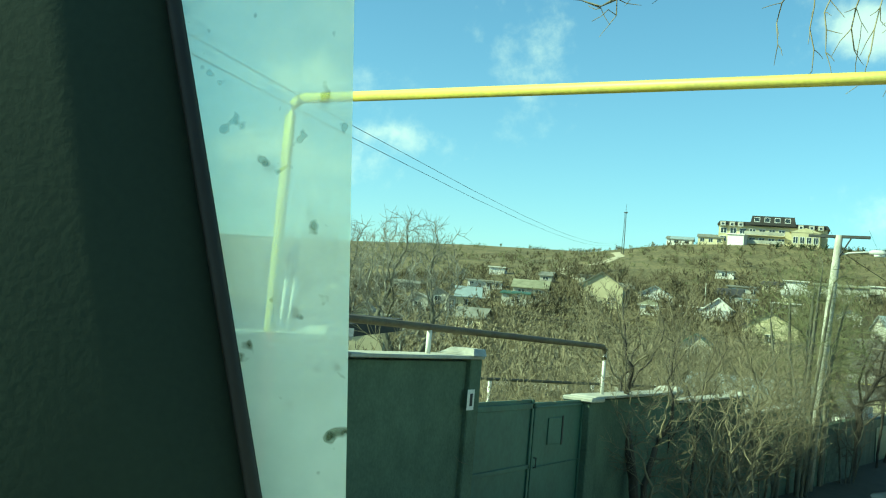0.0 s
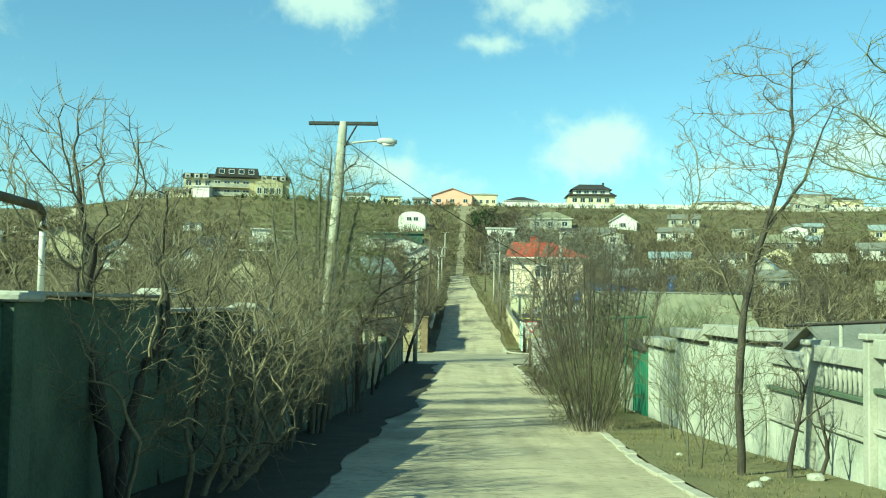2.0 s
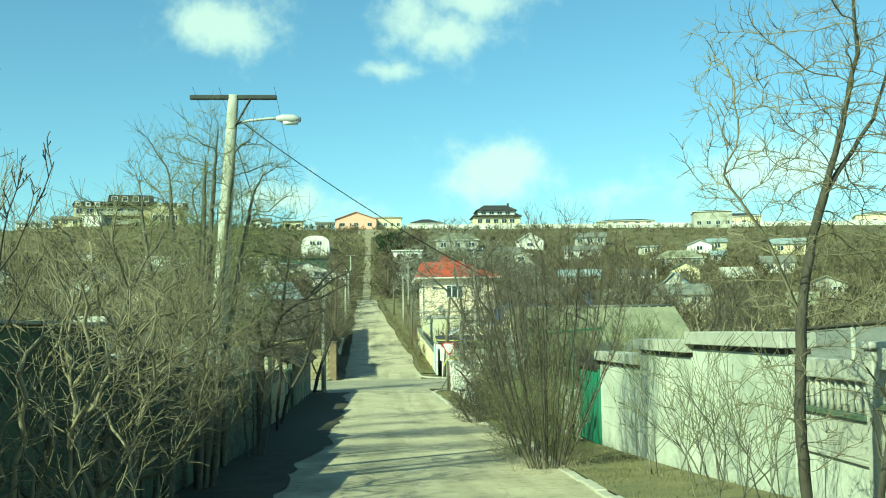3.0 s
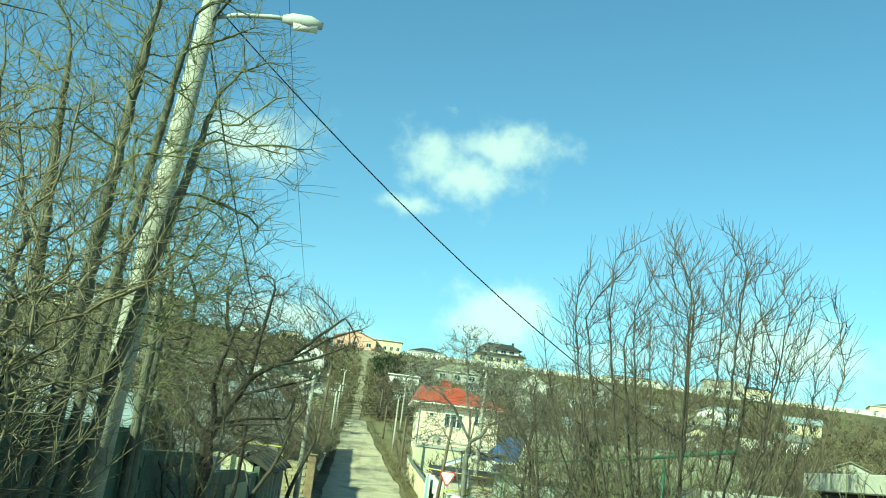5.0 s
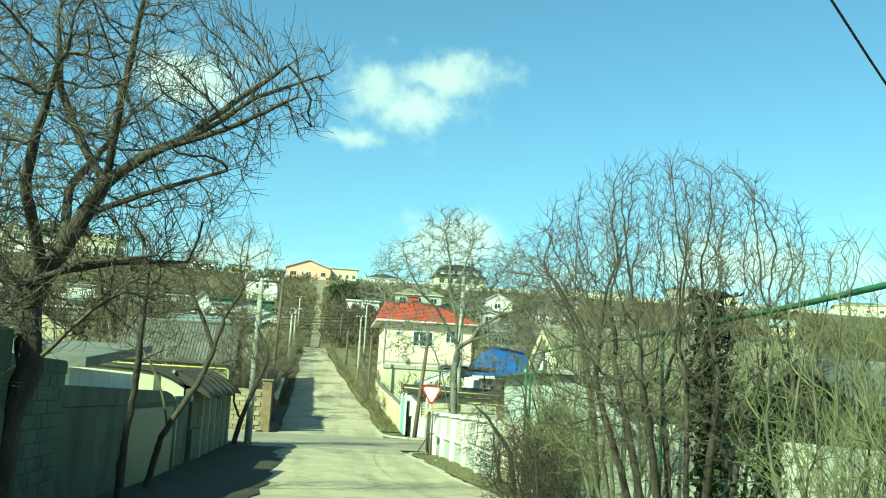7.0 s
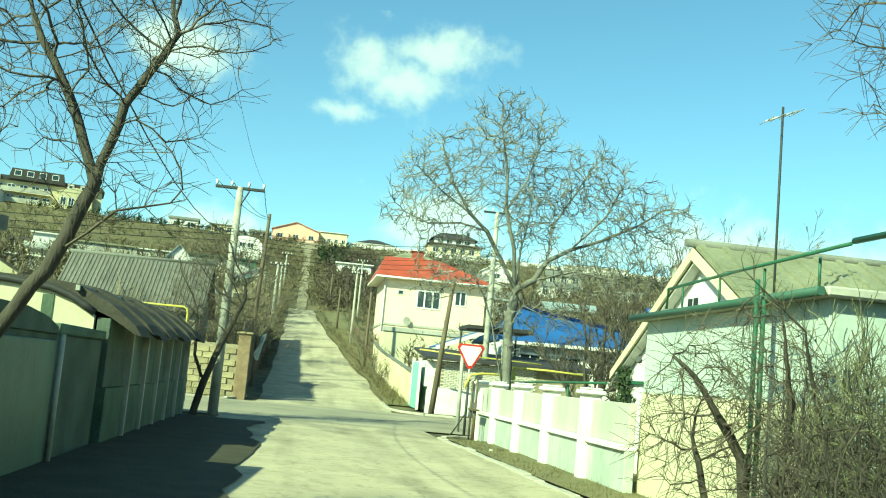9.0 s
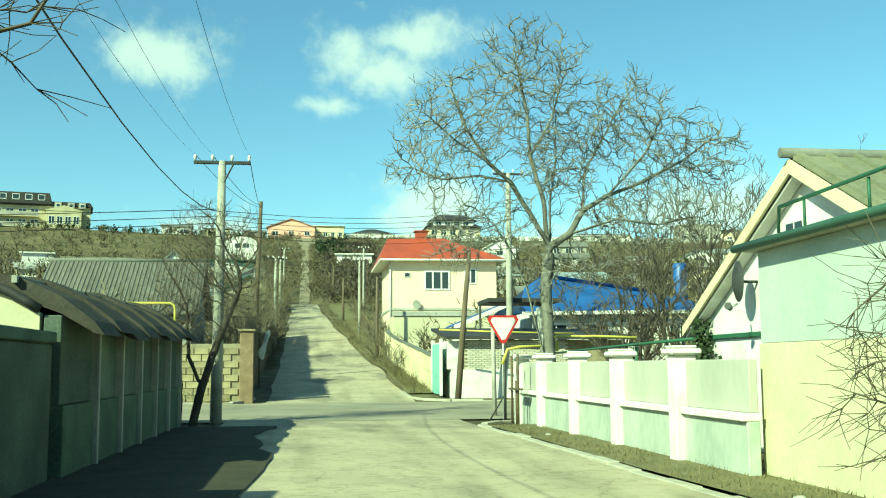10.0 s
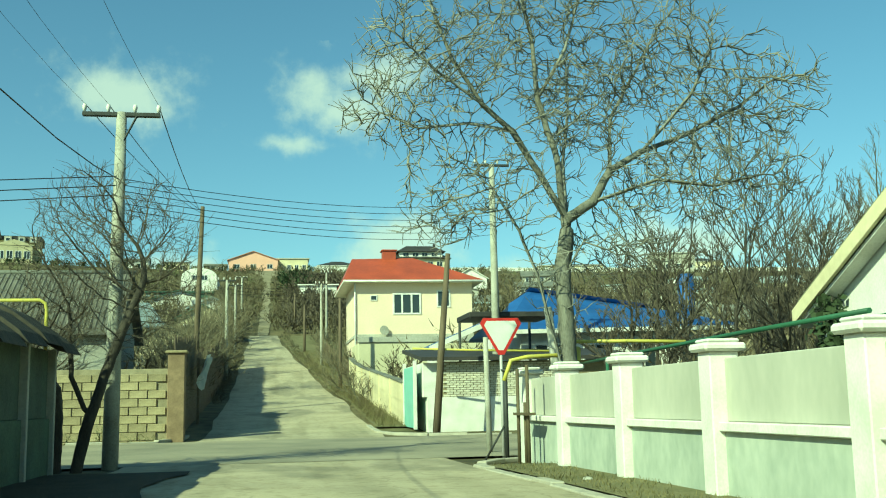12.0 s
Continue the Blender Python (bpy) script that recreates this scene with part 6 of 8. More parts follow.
def chains_mesh(chains, sides_of, least=0.0035):
    verts, faces, base = [], [], 0
    for level, pts, rad in chains:
        s = sides_of(level)
        p = np.array(pts)
        d = np.gradient(p, axis=0)
        d /= np.linalg.norm(d, axis=1, keepdims=True) + 1e-9
        ref = np.array((0.31, 0.17, 0.93))
        a = np.cross(d, ref)
        a /= np.linalg.norm(a, axis=1, keepdims=True) + 1e-9
        b = np.cross(d, a)
        r = np.maximum(np.array(rad), least)[:, None]
        ring = np.stack([p + r * (math.cos(2 * math.pi * k / s) * a + math.sin(2 * math.pi * k / s) * b) for k in range(s)], 1)
        n = len(pts)
        verts.append(ring.reshape(-1, 3))
        i = base + np.arange(n - 1)[:, None] * s
        k = np.arange(s)[None]
        q = (k + 1) % s
        faces.append(np.concatenate([np.stack([i + k, i + q, i + s + q], -1).reshape(-1, 3), np.stack([i + k, i + s + q, i + s + k], -1).reshape(-1, 3)]))
        base += n * s
    return np.concatenate(verts), np.concatenate(faces)


def bare_tree(x, y, height, seed, label, lean=(0, 0), stems=1, trunk=0.11, levels=4, kids=(7, 5, 4, 3), rise=0.06, wander=0.16, spread=0.75, shrink=0.62,
              bark="bark", twig="twig", name="tree", share=0.52, stem_spread=0.25, group="street trees", least=0.004, lift=0.0, fork=0.4):
    rnd = random.Random(seed)
    z = ground(x, y) + lift
    chains = []
    for k in range(stems):
        a = 2 * math.pi * k / stems + rnd.uniform(-0.5, 0.5)
        off = Vector((math.cos(a), math.sin(a), 0)) * (0.12 * stems**0.5 if stems > 1 else 0)
        way = Vector((lean[0], lean[1], 1)) + (Vector((math.cos(a), math.sin(a), 0)) * stem_spread * rnd.uniform(0.4, 1.3) if stems > 1 else Vector())
        s = rnd.uniform(0.75, 1.1) if stems > 1 else 1
        grow(rnd, off - Vector((0, 0, 0.15)), way, height * share * s, trunk * s, 0, levels, kids, rise, wander, chains, spread, shrink, fork)
    o = thing(name, pose(x, y, z), label, name, group)
    for nm, pick, mt in (("trunk", lambda lv: lv <= 1, bark), ("crown", lambda lv: lv > 1, twig)):
        some = [c for c in chains if pick(c[0])]
        v, f = chains_mesh(some, lambda lv: 7 if lv == 0 else (5 if lv == 1 else 3), least)
        ob = mesh_from_arrays(nm, v, f, M[mt])
        if nm == "trunk":
            for p in ob.data.polygons:
                p.use_smooth = True
        ob.parent = o
    return o


def colonise(rnd, stems, points, step, reach, kill, up, rounds=70, wild=0.16):
    """Branches growing towards points that fill a crown; gives places, parents."""
    nodes, parent = [], []
    for stem in stems:
        last = -1
        for a, b in zip(stem, stem[1:]):
            n = max(1, int((Vector(b) - Vector(a)).length / step))
            for k in range(n):
                if last < 0:
                    gaps = [(q - Vector(a)).length for q in nodes]
                    if gaps and min(gaps) < step * 0.75:
                        last = gaps.index(min(gaps))
                    else:
                        nodes.append(Vector(a))
                        parent.append(-1)
                        last = len(nodes) - 1
                nodes.append(Vector(a).lerp(Vector(b), (k + 1) / n) + Vector((rnd.gauss(0, 0.007), rnd.gauss(0, 0.007), 0)))
                parent.append(last)
                last = len(nodes) - 1
    born = {}
    pts = np.array(points)
    best, who = np.full(len(pts), 1e9), np.zeros(len(pts), int)
    fresh = 0
    for _ in range(rounds):
        for k in range(fresh, len(nodes)):
            d = np.linalg.norm(pts - np.array(nodes[k]), axis=1)
            hit = d < best
            best[hit], who[hit] = d[hit], k
        fresh = len(nodes)
        live = best > kill
        pts, best, who = pts[live], best[live], who[live]
        if not len(pts):
            break
        near = best < reach
        if not near.any():
            near = best <= best.min() + 0.01
        pull = {}
        for k in np.nonzero(near)[0]:
            d = pts[k] - np.array(nodes[who[k]])
            pull.setdefault(int(who[k]), []).append(d / (np.linalg.norm(d) + 1e-6))
        for k, ds in pull.items():
            if born.get(k, 0) > 3:
                continue
            born[k] = born.get(k, 0) + 1
            d = Vector(np.sum(ds, axis=0)).normalized()
            p = parent[k]
            if p >= 0:
                d += 0.25 * (nodes[k] - nodes[p]).normalized()
            d += Vector((rnd.gauss(0, wild), rnd.gauss(0, wild), rnd.gauss(0, wild) + up))
            nodes.append(nodes[k] + d.normalized() * step)
            parent.append(k)
        if len(nodes) > 11000:
            break
    return nodes, parent


def crown_tree(x, y, seed, label, stems, crown, count, step=0.16, reach=0.8, kill=0.24, up=0.05, trunk=0.12, tip=0.005, power=2.1, shoots=2, shoot=0.45, droop=0.0,
               bark="bark", twig="twig", name="tree", group="street trees", shell=0.02, size=0.03, bend=1.15, wild=0.16):
    """A bare tree: stems as given in the world, a crown that fills the ellipsoids of crown."""
    rnd = random.Random(seed)
    base = Vector((x, y, ground(x, y)))
    pts = []
    total = sum(e[3] * e[4] * e[5] for e in crown)
    for cx, cy, cz, rx, ry, rz in crown:
        for k in range(max(3, int(2.4 * count * rx * ry * rz / total))):
            v = Vector((rnd.gauss(0, 1), rnd.gauss(0, 1), rnd.gauss(0, 1))).normalized() * rnd.uniform(shell, 1) ** 0.5
            pts.append((cx + v.x * rx - base.x, cy + v.y * ry - base.y, cz + v.z * rz - base.z))
    stems = [[Vector(p) - base for p in st] for st in stems]
    nodes, parent = colonise(rnd, stems, pts, step, reach, kill, up, wild=wild)
    kids = [[] for _ in nodes]
    for k, p in enumerate(parent):
        if p >= 0:
            kids[p].append(k)
    rad = [tip] * len(nodes)
    for k in range(len(nodes) - 1, -1, -1):
        if kids[k]:
            rad[k] = sum(rad[c] ** power for c in kids[k]) ** (1 / power)
    most = max(rad)
    grown = [tip + (trunk - tip) * (max(0.0, r - tip) / max(1e-6, most - tip)) ** bend for r in rad]
    chains = []
    todo = [k for k, p in enumerate(parent) if p < 0]
    todo = [(k, None) for k in todo]
    while todo:
        k, start = todo.pop()
        line, rr = ([nodes[start]], [grown[k]]) if start is not None else ([], [])
        while True:
            line.append(nodes[k])
            rr.append(grown[k])
            ks = sorted(kids[k], key=lambda c: -grown[c])
            if not ks:
                break
            todo += [(c, k) for c in ks[1:]]
            k = ks[0]
        if len(line) > 1:
            rr[-1] = tip * 0.6
            chains.append((0 if max(rr) > size else 2, line, rr))
    # fine shoots on all the thin wood
    for k, p in enumerate(parent):
        if p < 0 or grown[k] > size:
            continue
        way = (nodes[k] - nodes[p]).normalized()
        for _ in range(shoots if rnd.random() < 0.8 else shoots + 1):
            s = way.orthogonal().normalized()
            a = rnd.uniform(0, 6.283)
            s = s * math.cos(a) + way.cross(s) * math.sin(a)
            d = (way * rnd.uniform(0.3, 1.0) + s * rnd.uniform(0.4, 1.0) + Vector((0, 0, up * 3 - droop))).normalized()
            n = shoot * rnd.uniform(0.4, 1.2)
            q = nodes[k] + d * n * 0.5
            e = (d + Vector((rnd.gauss(0, 0.25), rnd.gauss(0, 0.25), rnd.gauss(0, 0.2) + up - droop))).normalized()
            chains.append((3, [nodes[k], q, q + e * n * 0.5], [tip * 0.7, tip * 0.55, tip * 0.3]))
    o = thing(name, pose(*base), label, name, group)
    for nm, pick, mt in (("trunk", lambda lv: lv < 2, bark), ("crown", lambda lv: lv >= 2, twig)):
        some = [c for c in chains if pick(c[0])]
        if not some:
            continue
        v, f = chains_mesh(some, lambda lv: 7 if lv == 0 else 3, tip * 0.4)
        ob = mesh_from_arrays(nm, v, f, M[mt])
        if nm == "trunk":
            for p in ob.data.polygons:
                p.use_smooth = True
        ob.parent = o
    return o


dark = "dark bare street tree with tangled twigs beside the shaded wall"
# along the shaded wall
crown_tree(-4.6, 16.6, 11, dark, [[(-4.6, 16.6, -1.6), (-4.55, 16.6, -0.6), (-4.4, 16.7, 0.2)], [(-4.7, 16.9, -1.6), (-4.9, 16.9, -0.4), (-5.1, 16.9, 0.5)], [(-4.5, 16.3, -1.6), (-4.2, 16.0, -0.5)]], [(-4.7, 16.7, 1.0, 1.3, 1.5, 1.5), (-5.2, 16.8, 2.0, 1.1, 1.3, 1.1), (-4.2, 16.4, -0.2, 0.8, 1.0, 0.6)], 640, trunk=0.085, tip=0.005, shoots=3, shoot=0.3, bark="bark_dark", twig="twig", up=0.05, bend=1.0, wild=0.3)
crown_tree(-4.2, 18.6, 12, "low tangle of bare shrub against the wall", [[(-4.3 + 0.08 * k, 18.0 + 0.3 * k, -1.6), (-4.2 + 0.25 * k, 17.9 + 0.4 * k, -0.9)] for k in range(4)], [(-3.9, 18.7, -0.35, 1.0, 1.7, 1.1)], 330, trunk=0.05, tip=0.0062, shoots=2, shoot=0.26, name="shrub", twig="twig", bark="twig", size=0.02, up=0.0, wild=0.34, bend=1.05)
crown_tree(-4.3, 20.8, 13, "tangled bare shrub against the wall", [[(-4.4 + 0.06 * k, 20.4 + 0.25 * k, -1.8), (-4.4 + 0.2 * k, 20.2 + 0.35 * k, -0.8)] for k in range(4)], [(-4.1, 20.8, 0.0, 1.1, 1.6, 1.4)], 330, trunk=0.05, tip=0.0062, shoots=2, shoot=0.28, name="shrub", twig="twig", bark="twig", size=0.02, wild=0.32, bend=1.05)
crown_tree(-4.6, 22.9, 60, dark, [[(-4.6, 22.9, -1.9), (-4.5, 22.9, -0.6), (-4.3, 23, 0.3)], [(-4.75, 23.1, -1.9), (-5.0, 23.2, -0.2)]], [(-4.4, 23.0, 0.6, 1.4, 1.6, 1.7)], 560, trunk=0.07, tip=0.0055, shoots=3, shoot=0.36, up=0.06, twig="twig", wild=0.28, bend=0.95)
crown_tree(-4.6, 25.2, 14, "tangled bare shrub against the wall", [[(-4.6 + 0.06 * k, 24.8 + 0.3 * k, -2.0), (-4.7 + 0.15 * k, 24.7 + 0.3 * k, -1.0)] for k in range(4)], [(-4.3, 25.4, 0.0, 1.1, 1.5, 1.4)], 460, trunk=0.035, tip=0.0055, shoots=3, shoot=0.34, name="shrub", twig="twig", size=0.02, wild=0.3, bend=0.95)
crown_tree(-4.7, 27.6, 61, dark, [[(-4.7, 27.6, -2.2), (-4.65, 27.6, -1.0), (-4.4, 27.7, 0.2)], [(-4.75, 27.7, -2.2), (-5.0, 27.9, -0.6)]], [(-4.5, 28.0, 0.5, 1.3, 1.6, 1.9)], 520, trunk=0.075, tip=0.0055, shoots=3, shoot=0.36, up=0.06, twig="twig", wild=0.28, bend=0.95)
crown_tree(-4.7, 30.4, 15, "clump of tall straight bare stems beside the power pole",
           [[(-4.7 + dx, 30.4 + dy, -2.4), (-4.62 + 1.7 * dx, 30.4 + 1.5 * dy, 0.2), (-4.4 + 3.2 * dx, 30.4 + 2.0 * dy, 2.6 + dz)] for dx, dy, dz in ((-0.28, 0.1, 0.8), (0.02, -0.2, 1.5), (0.2, 0.15, 0.6), (-0.1, 0.35, 1.2), (-0.4, -0.2, 0.2), (0.1, 0.0, 1.2))],
           [(-4.6, 30.6, 2.5, 1.9, 1.6, 2.3)], 800, trunk=0.08, tip=0.005, shoots=3, shoot=0.42, up=0.1, twig="twig_olive", bark="bark", bend=1.1, wild=0.24)
crown_tree(-5.1, 35.4, 16, "slim bare trees behind the power pole", [[(-5.1 + dx, 35.4 + dy, -2.5), (-5.1 + 1.5 * dx, 35.4 + 1.5 * dy, 1.6)] for dx, dy in ((-0.3, 0.1), (0.15, -0.2), (0.1, 0.4))],
           [(-5.1, 35.4, 2.0, 1.4, 1.5, 2.6)], 320, trunk=0.075, tip=0.006, shoots=3, up=0.14, twig="twig_olive")
crown_tree(-4.7, 38.2, 17, "tangled bare shrub against the wall", [[(-4.7 + 0.08 * k, 37.9 + 0.3 * k, -2.7), (-4.8 + 0.2 * k, 37.8 + 0.3 * k, -1.5)] for k in range(4)], [(-4.7, 38.2, -0.4, 1.0, 1.3, 1.6)], 260, trunk=0.04, tip=0.006, shoots=3, name="shrub", twig="twig_dark", size=0.02)
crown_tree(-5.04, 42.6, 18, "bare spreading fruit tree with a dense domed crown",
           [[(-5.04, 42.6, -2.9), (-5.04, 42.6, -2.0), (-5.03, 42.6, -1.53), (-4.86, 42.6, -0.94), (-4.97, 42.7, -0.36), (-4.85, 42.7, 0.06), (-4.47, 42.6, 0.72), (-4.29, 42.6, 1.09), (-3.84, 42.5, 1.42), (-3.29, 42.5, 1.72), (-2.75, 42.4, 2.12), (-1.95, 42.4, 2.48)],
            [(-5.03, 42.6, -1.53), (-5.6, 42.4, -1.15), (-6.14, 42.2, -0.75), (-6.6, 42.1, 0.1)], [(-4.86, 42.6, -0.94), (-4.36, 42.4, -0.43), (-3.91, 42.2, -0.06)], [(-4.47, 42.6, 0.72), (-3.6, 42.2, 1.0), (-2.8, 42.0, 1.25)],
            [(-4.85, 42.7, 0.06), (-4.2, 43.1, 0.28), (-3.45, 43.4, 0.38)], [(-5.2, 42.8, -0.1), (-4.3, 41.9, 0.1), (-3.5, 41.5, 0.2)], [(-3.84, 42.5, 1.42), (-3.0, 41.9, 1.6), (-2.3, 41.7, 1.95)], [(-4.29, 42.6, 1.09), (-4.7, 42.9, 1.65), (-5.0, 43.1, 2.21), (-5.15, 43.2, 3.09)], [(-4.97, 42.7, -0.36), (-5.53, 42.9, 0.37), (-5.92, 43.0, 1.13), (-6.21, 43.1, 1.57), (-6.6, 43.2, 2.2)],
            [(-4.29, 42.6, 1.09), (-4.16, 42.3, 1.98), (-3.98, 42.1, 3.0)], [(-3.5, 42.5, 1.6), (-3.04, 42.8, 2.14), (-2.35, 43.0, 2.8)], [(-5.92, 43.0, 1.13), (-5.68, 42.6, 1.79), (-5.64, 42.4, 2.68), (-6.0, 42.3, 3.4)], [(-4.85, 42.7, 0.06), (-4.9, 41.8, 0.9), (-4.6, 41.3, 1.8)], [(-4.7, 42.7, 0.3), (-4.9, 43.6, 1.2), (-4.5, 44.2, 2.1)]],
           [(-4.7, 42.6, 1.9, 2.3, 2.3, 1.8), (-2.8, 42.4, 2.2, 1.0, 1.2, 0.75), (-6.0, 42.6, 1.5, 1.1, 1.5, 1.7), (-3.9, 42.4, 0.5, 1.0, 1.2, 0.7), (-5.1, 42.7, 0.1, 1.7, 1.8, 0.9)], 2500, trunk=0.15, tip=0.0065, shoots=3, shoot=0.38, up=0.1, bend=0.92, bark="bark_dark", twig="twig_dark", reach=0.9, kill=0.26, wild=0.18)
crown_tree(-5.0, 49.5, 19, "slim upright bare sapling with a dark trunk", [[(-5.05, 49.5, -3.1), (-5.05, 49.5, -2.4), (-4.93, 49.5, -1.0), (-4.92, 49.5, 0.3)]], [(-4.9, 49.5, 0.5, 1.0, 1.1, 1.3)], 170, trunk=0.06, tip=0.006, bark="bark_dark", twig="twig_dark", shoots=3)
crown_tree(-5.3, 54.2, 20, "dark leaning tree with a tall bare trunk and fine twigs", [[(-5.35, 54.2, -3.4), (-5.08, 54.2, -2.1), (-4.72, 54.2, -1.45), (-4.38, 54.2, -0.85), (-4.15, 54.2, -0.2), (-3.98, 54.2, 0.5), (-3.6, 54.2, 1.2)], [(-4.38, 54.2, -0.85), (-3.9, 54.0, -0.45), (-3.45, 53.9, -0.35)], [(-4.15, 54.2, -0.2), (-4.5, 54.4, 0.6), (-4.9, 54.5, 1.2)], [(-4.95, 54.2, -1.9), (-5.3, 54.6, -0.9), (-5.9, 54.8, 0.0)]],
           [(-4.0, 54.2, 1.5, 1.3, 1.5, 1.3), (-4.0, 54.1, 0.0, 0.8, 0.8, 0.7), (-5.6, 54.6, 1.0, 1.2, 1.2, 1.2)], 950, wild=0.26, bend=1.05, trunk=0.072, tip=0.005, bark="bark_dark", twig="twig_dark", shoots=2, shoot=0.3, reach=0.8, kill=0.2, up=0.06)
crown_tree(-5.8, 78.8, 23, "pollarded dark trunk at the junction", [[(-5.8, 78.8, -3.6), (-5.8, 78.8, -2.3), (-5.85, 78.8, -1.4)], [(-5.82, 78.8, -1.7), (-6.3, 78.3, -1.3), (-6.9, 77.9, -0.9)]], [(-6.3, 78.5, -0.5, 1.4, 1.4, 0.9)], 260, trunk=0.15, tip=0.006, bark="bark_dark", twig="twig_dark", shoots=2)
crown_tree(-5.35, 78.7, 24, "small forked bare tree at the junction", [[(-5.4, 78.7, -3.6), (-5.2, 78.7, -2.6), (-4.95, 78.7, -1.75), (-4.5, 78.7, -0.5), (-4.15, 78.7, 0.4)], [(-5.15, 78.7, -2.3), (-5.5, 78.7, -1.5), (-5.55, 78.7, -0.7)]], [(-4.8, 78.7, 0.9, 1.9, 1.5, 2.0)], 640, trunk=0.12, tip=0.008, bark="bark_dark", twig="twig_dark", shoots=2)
for k, (sx, sy) in enumerate(((-4.9, 19.6),)):
    bare_tree(sx, sy, 4.8 + 0.4 * k, 140 + k, "slim upright bare tree beside the shaded wall", stems=3, trunk=0.045, kids=(9, 5, 3), levels=3, stem_spread=0.22, spread=0.65, rise=0.08, share=0.75, shrink=0.3, wander=0.1, bark="bark_dark", twig="twig_dark", least=0.005)
# the sunlit side
crown_tree(3.18, 22.2, 31, "tall forked bare sapling on the verge",
           [[(3.18, 22.2, -1.85), (3.12, 22.2, -0.4), (3.2, 22.2, 0.8), (3.34, 22.2, 1.5), (3.75, 22.2, 2.8), (3.96, 22.2, 3.6), (3.95, 22.2, 4.8)], [(3.2, 22.2, 0.6), (2.8, 22.1, 1.5), (2.3, 22.0, 2.2)],
            [(3.5, 22.2, 2.0), (4.2, 22.4, 2.9), (4.7, 22.4, 4.2)]],
           [(3.6, 22.2, 2.7, 1.8, 1.6, 2.5), (3.2, 22.2, -0.2, 1.0, 0.9, 0.9)], 560, trunk=0.065, tip=0.0055, shoots=3, shoot=0.26, up=0.08, reach=1.0, kill=0.26, bark="bark_dark", twig="twig")
bare_tree(3.98, 21.8, 2.6, 32, "dead dark stub of a tree on the verge", stems=2, trunk=0.05, kids=(5, 3), levels=2, bark="bark_dark", twig="twig_dark", stem_spread=0.2, share=0.7, shrink=0.35)
crown_tree(5.9, 17.6, 33, "bare fruit tree hanging over the fence", [[(5.9, 17.6, -1.6), (5.6, 17.6, 0.6), (5.0, 17.6, 2.0)], [(5.7, 17.6, 0.4), (6.4, 18.2, 2.2)]], [(4.4, 17.6, 2.7, 1.8, 1.6, 1.5), (6.2, 18.2, 2.8, 1.4, 1.4, 1.4)], 420, trunk=0.13, tip=0.005, shoots=3, shoot=0.35, up=-0.02, twig="twig_olive")
crown_tree(5.2, 7.6, 30, "bare tree with a long bough drooping over the street", [[(5.2, 7.6, -0.7), (4.95, 7.6, 1.6), (3.2, 7.3, 2.85), (1.7, 7.1, 2.6), (1.09, 7.05, 2.4), (0.74, 7.05, 2.28), (0.56, 7.05, 2.15), (0.43, 7.05, 2.02), (0.38, 7.05, 1.88)],
            [(4.95, 7.6, 1.6), (3.8, 7.4, 3.6), (1.6, 7.2, 4.45), (0.2, 7.1, 4.65), (-1.4, 7.1, 4.8)]],
           [(0.2, 7.15, 4.15, 0.8, 0.4, 0.45), (-1.9, 7.1, 4.75, 0.6, 0.4, 0.2), (2.4, 7.3, 3.6, 0.9, 0.5, 0.5)], 80, trunk=0.08, tip=0.006, shoots=1, shoot=0.2, up=-0.05, bark="bark", twig="twig")
for sx, sy, sd in ((3.6, 26.5, 34), (3.9, 30.5, 35), (4.0, 24.9, 63), (2.9, 23.6, 64), (4.2, 28.4, 69)):
    bare_tree(sx, sy, 2.5, sd, "thin bare shoots along the white wall", stems=4, trunk=0.016, kids=(6, 3), levels=2, name="shrub", stem_spread=0.35, share=0.7, twig="twig_olive")
fan = random.Random(80)
spokes = [(-1.2 + 2.4 * k / 21 + fan.uniform(-0.06, 0.06), fan.uniform(-0.8, 0.8), fan.uniform(-0.2, 0.5)) for k in range(22)]
crown_tree(2.15, 33.0, 80, "tall bare bush with many dark stems fanning out",
           [[(2.15 + 0.2 * dx, 33.0 + 0.2 * dy, -2.7), (2.15 + 0.75 * dx, 33.0 + 0.6 * dy, -1.0 - 0.25 * abs(dx)), (2.2 + 1.3 * dx, 33.0 + 0.9 * dy, 0.6 - 0.4 * abs(dx) + 0.5 * up), (2.2 + 1.55 * dx, 33.0 + 1.1 * dy, 1.9 - 0.6 * abs(dx) + up)] for dx, dy, up in spokes],
           [(2.3, 33.0, 1.6, 2.0, 1.3, 1.5), (1.9, 33.0, 0.0, 1.9, 1.2, 1.2), (1.7, 33.0, -1.3, 1.3, 1.0, 0.8)], 1500, trunk=0.034, tip=0.0056, shoots=3, shoot=0.38, up=0.26, name="shrub", bark="bark_dark", twig="twig_dark", size=0.016, wild=0.14)
many = [(dx, dy) for dx in (-0.5, 0.0, 0.5) for dy in (-0.5, 0.0, 0.5)]
for sx, sy, sz, sd in ((2.35, 36.8, -2.8, 36), (3.3, 39.8, -2.9, 37)):
    crown_tree(sx, sy, sd, "dense olive brush in front of the green door", [[(sx + 0.5 * dx, sy + 1.2 * dy, sz), (sx + 1.1 * dx, sy + 2.0 * dy, sz + 0.9)] for dx, dy in many], [(sx, sy, sz + 1.05, 1.2, 1.7, 1.15)], 800, trunk=0.026, tip=0.0052, shoots=3, shoot=0.34, up=0.16, name="shrub", bark="bark_dark", twig="twig_olive", size=0.018, kill=0.22, wild=0.22)
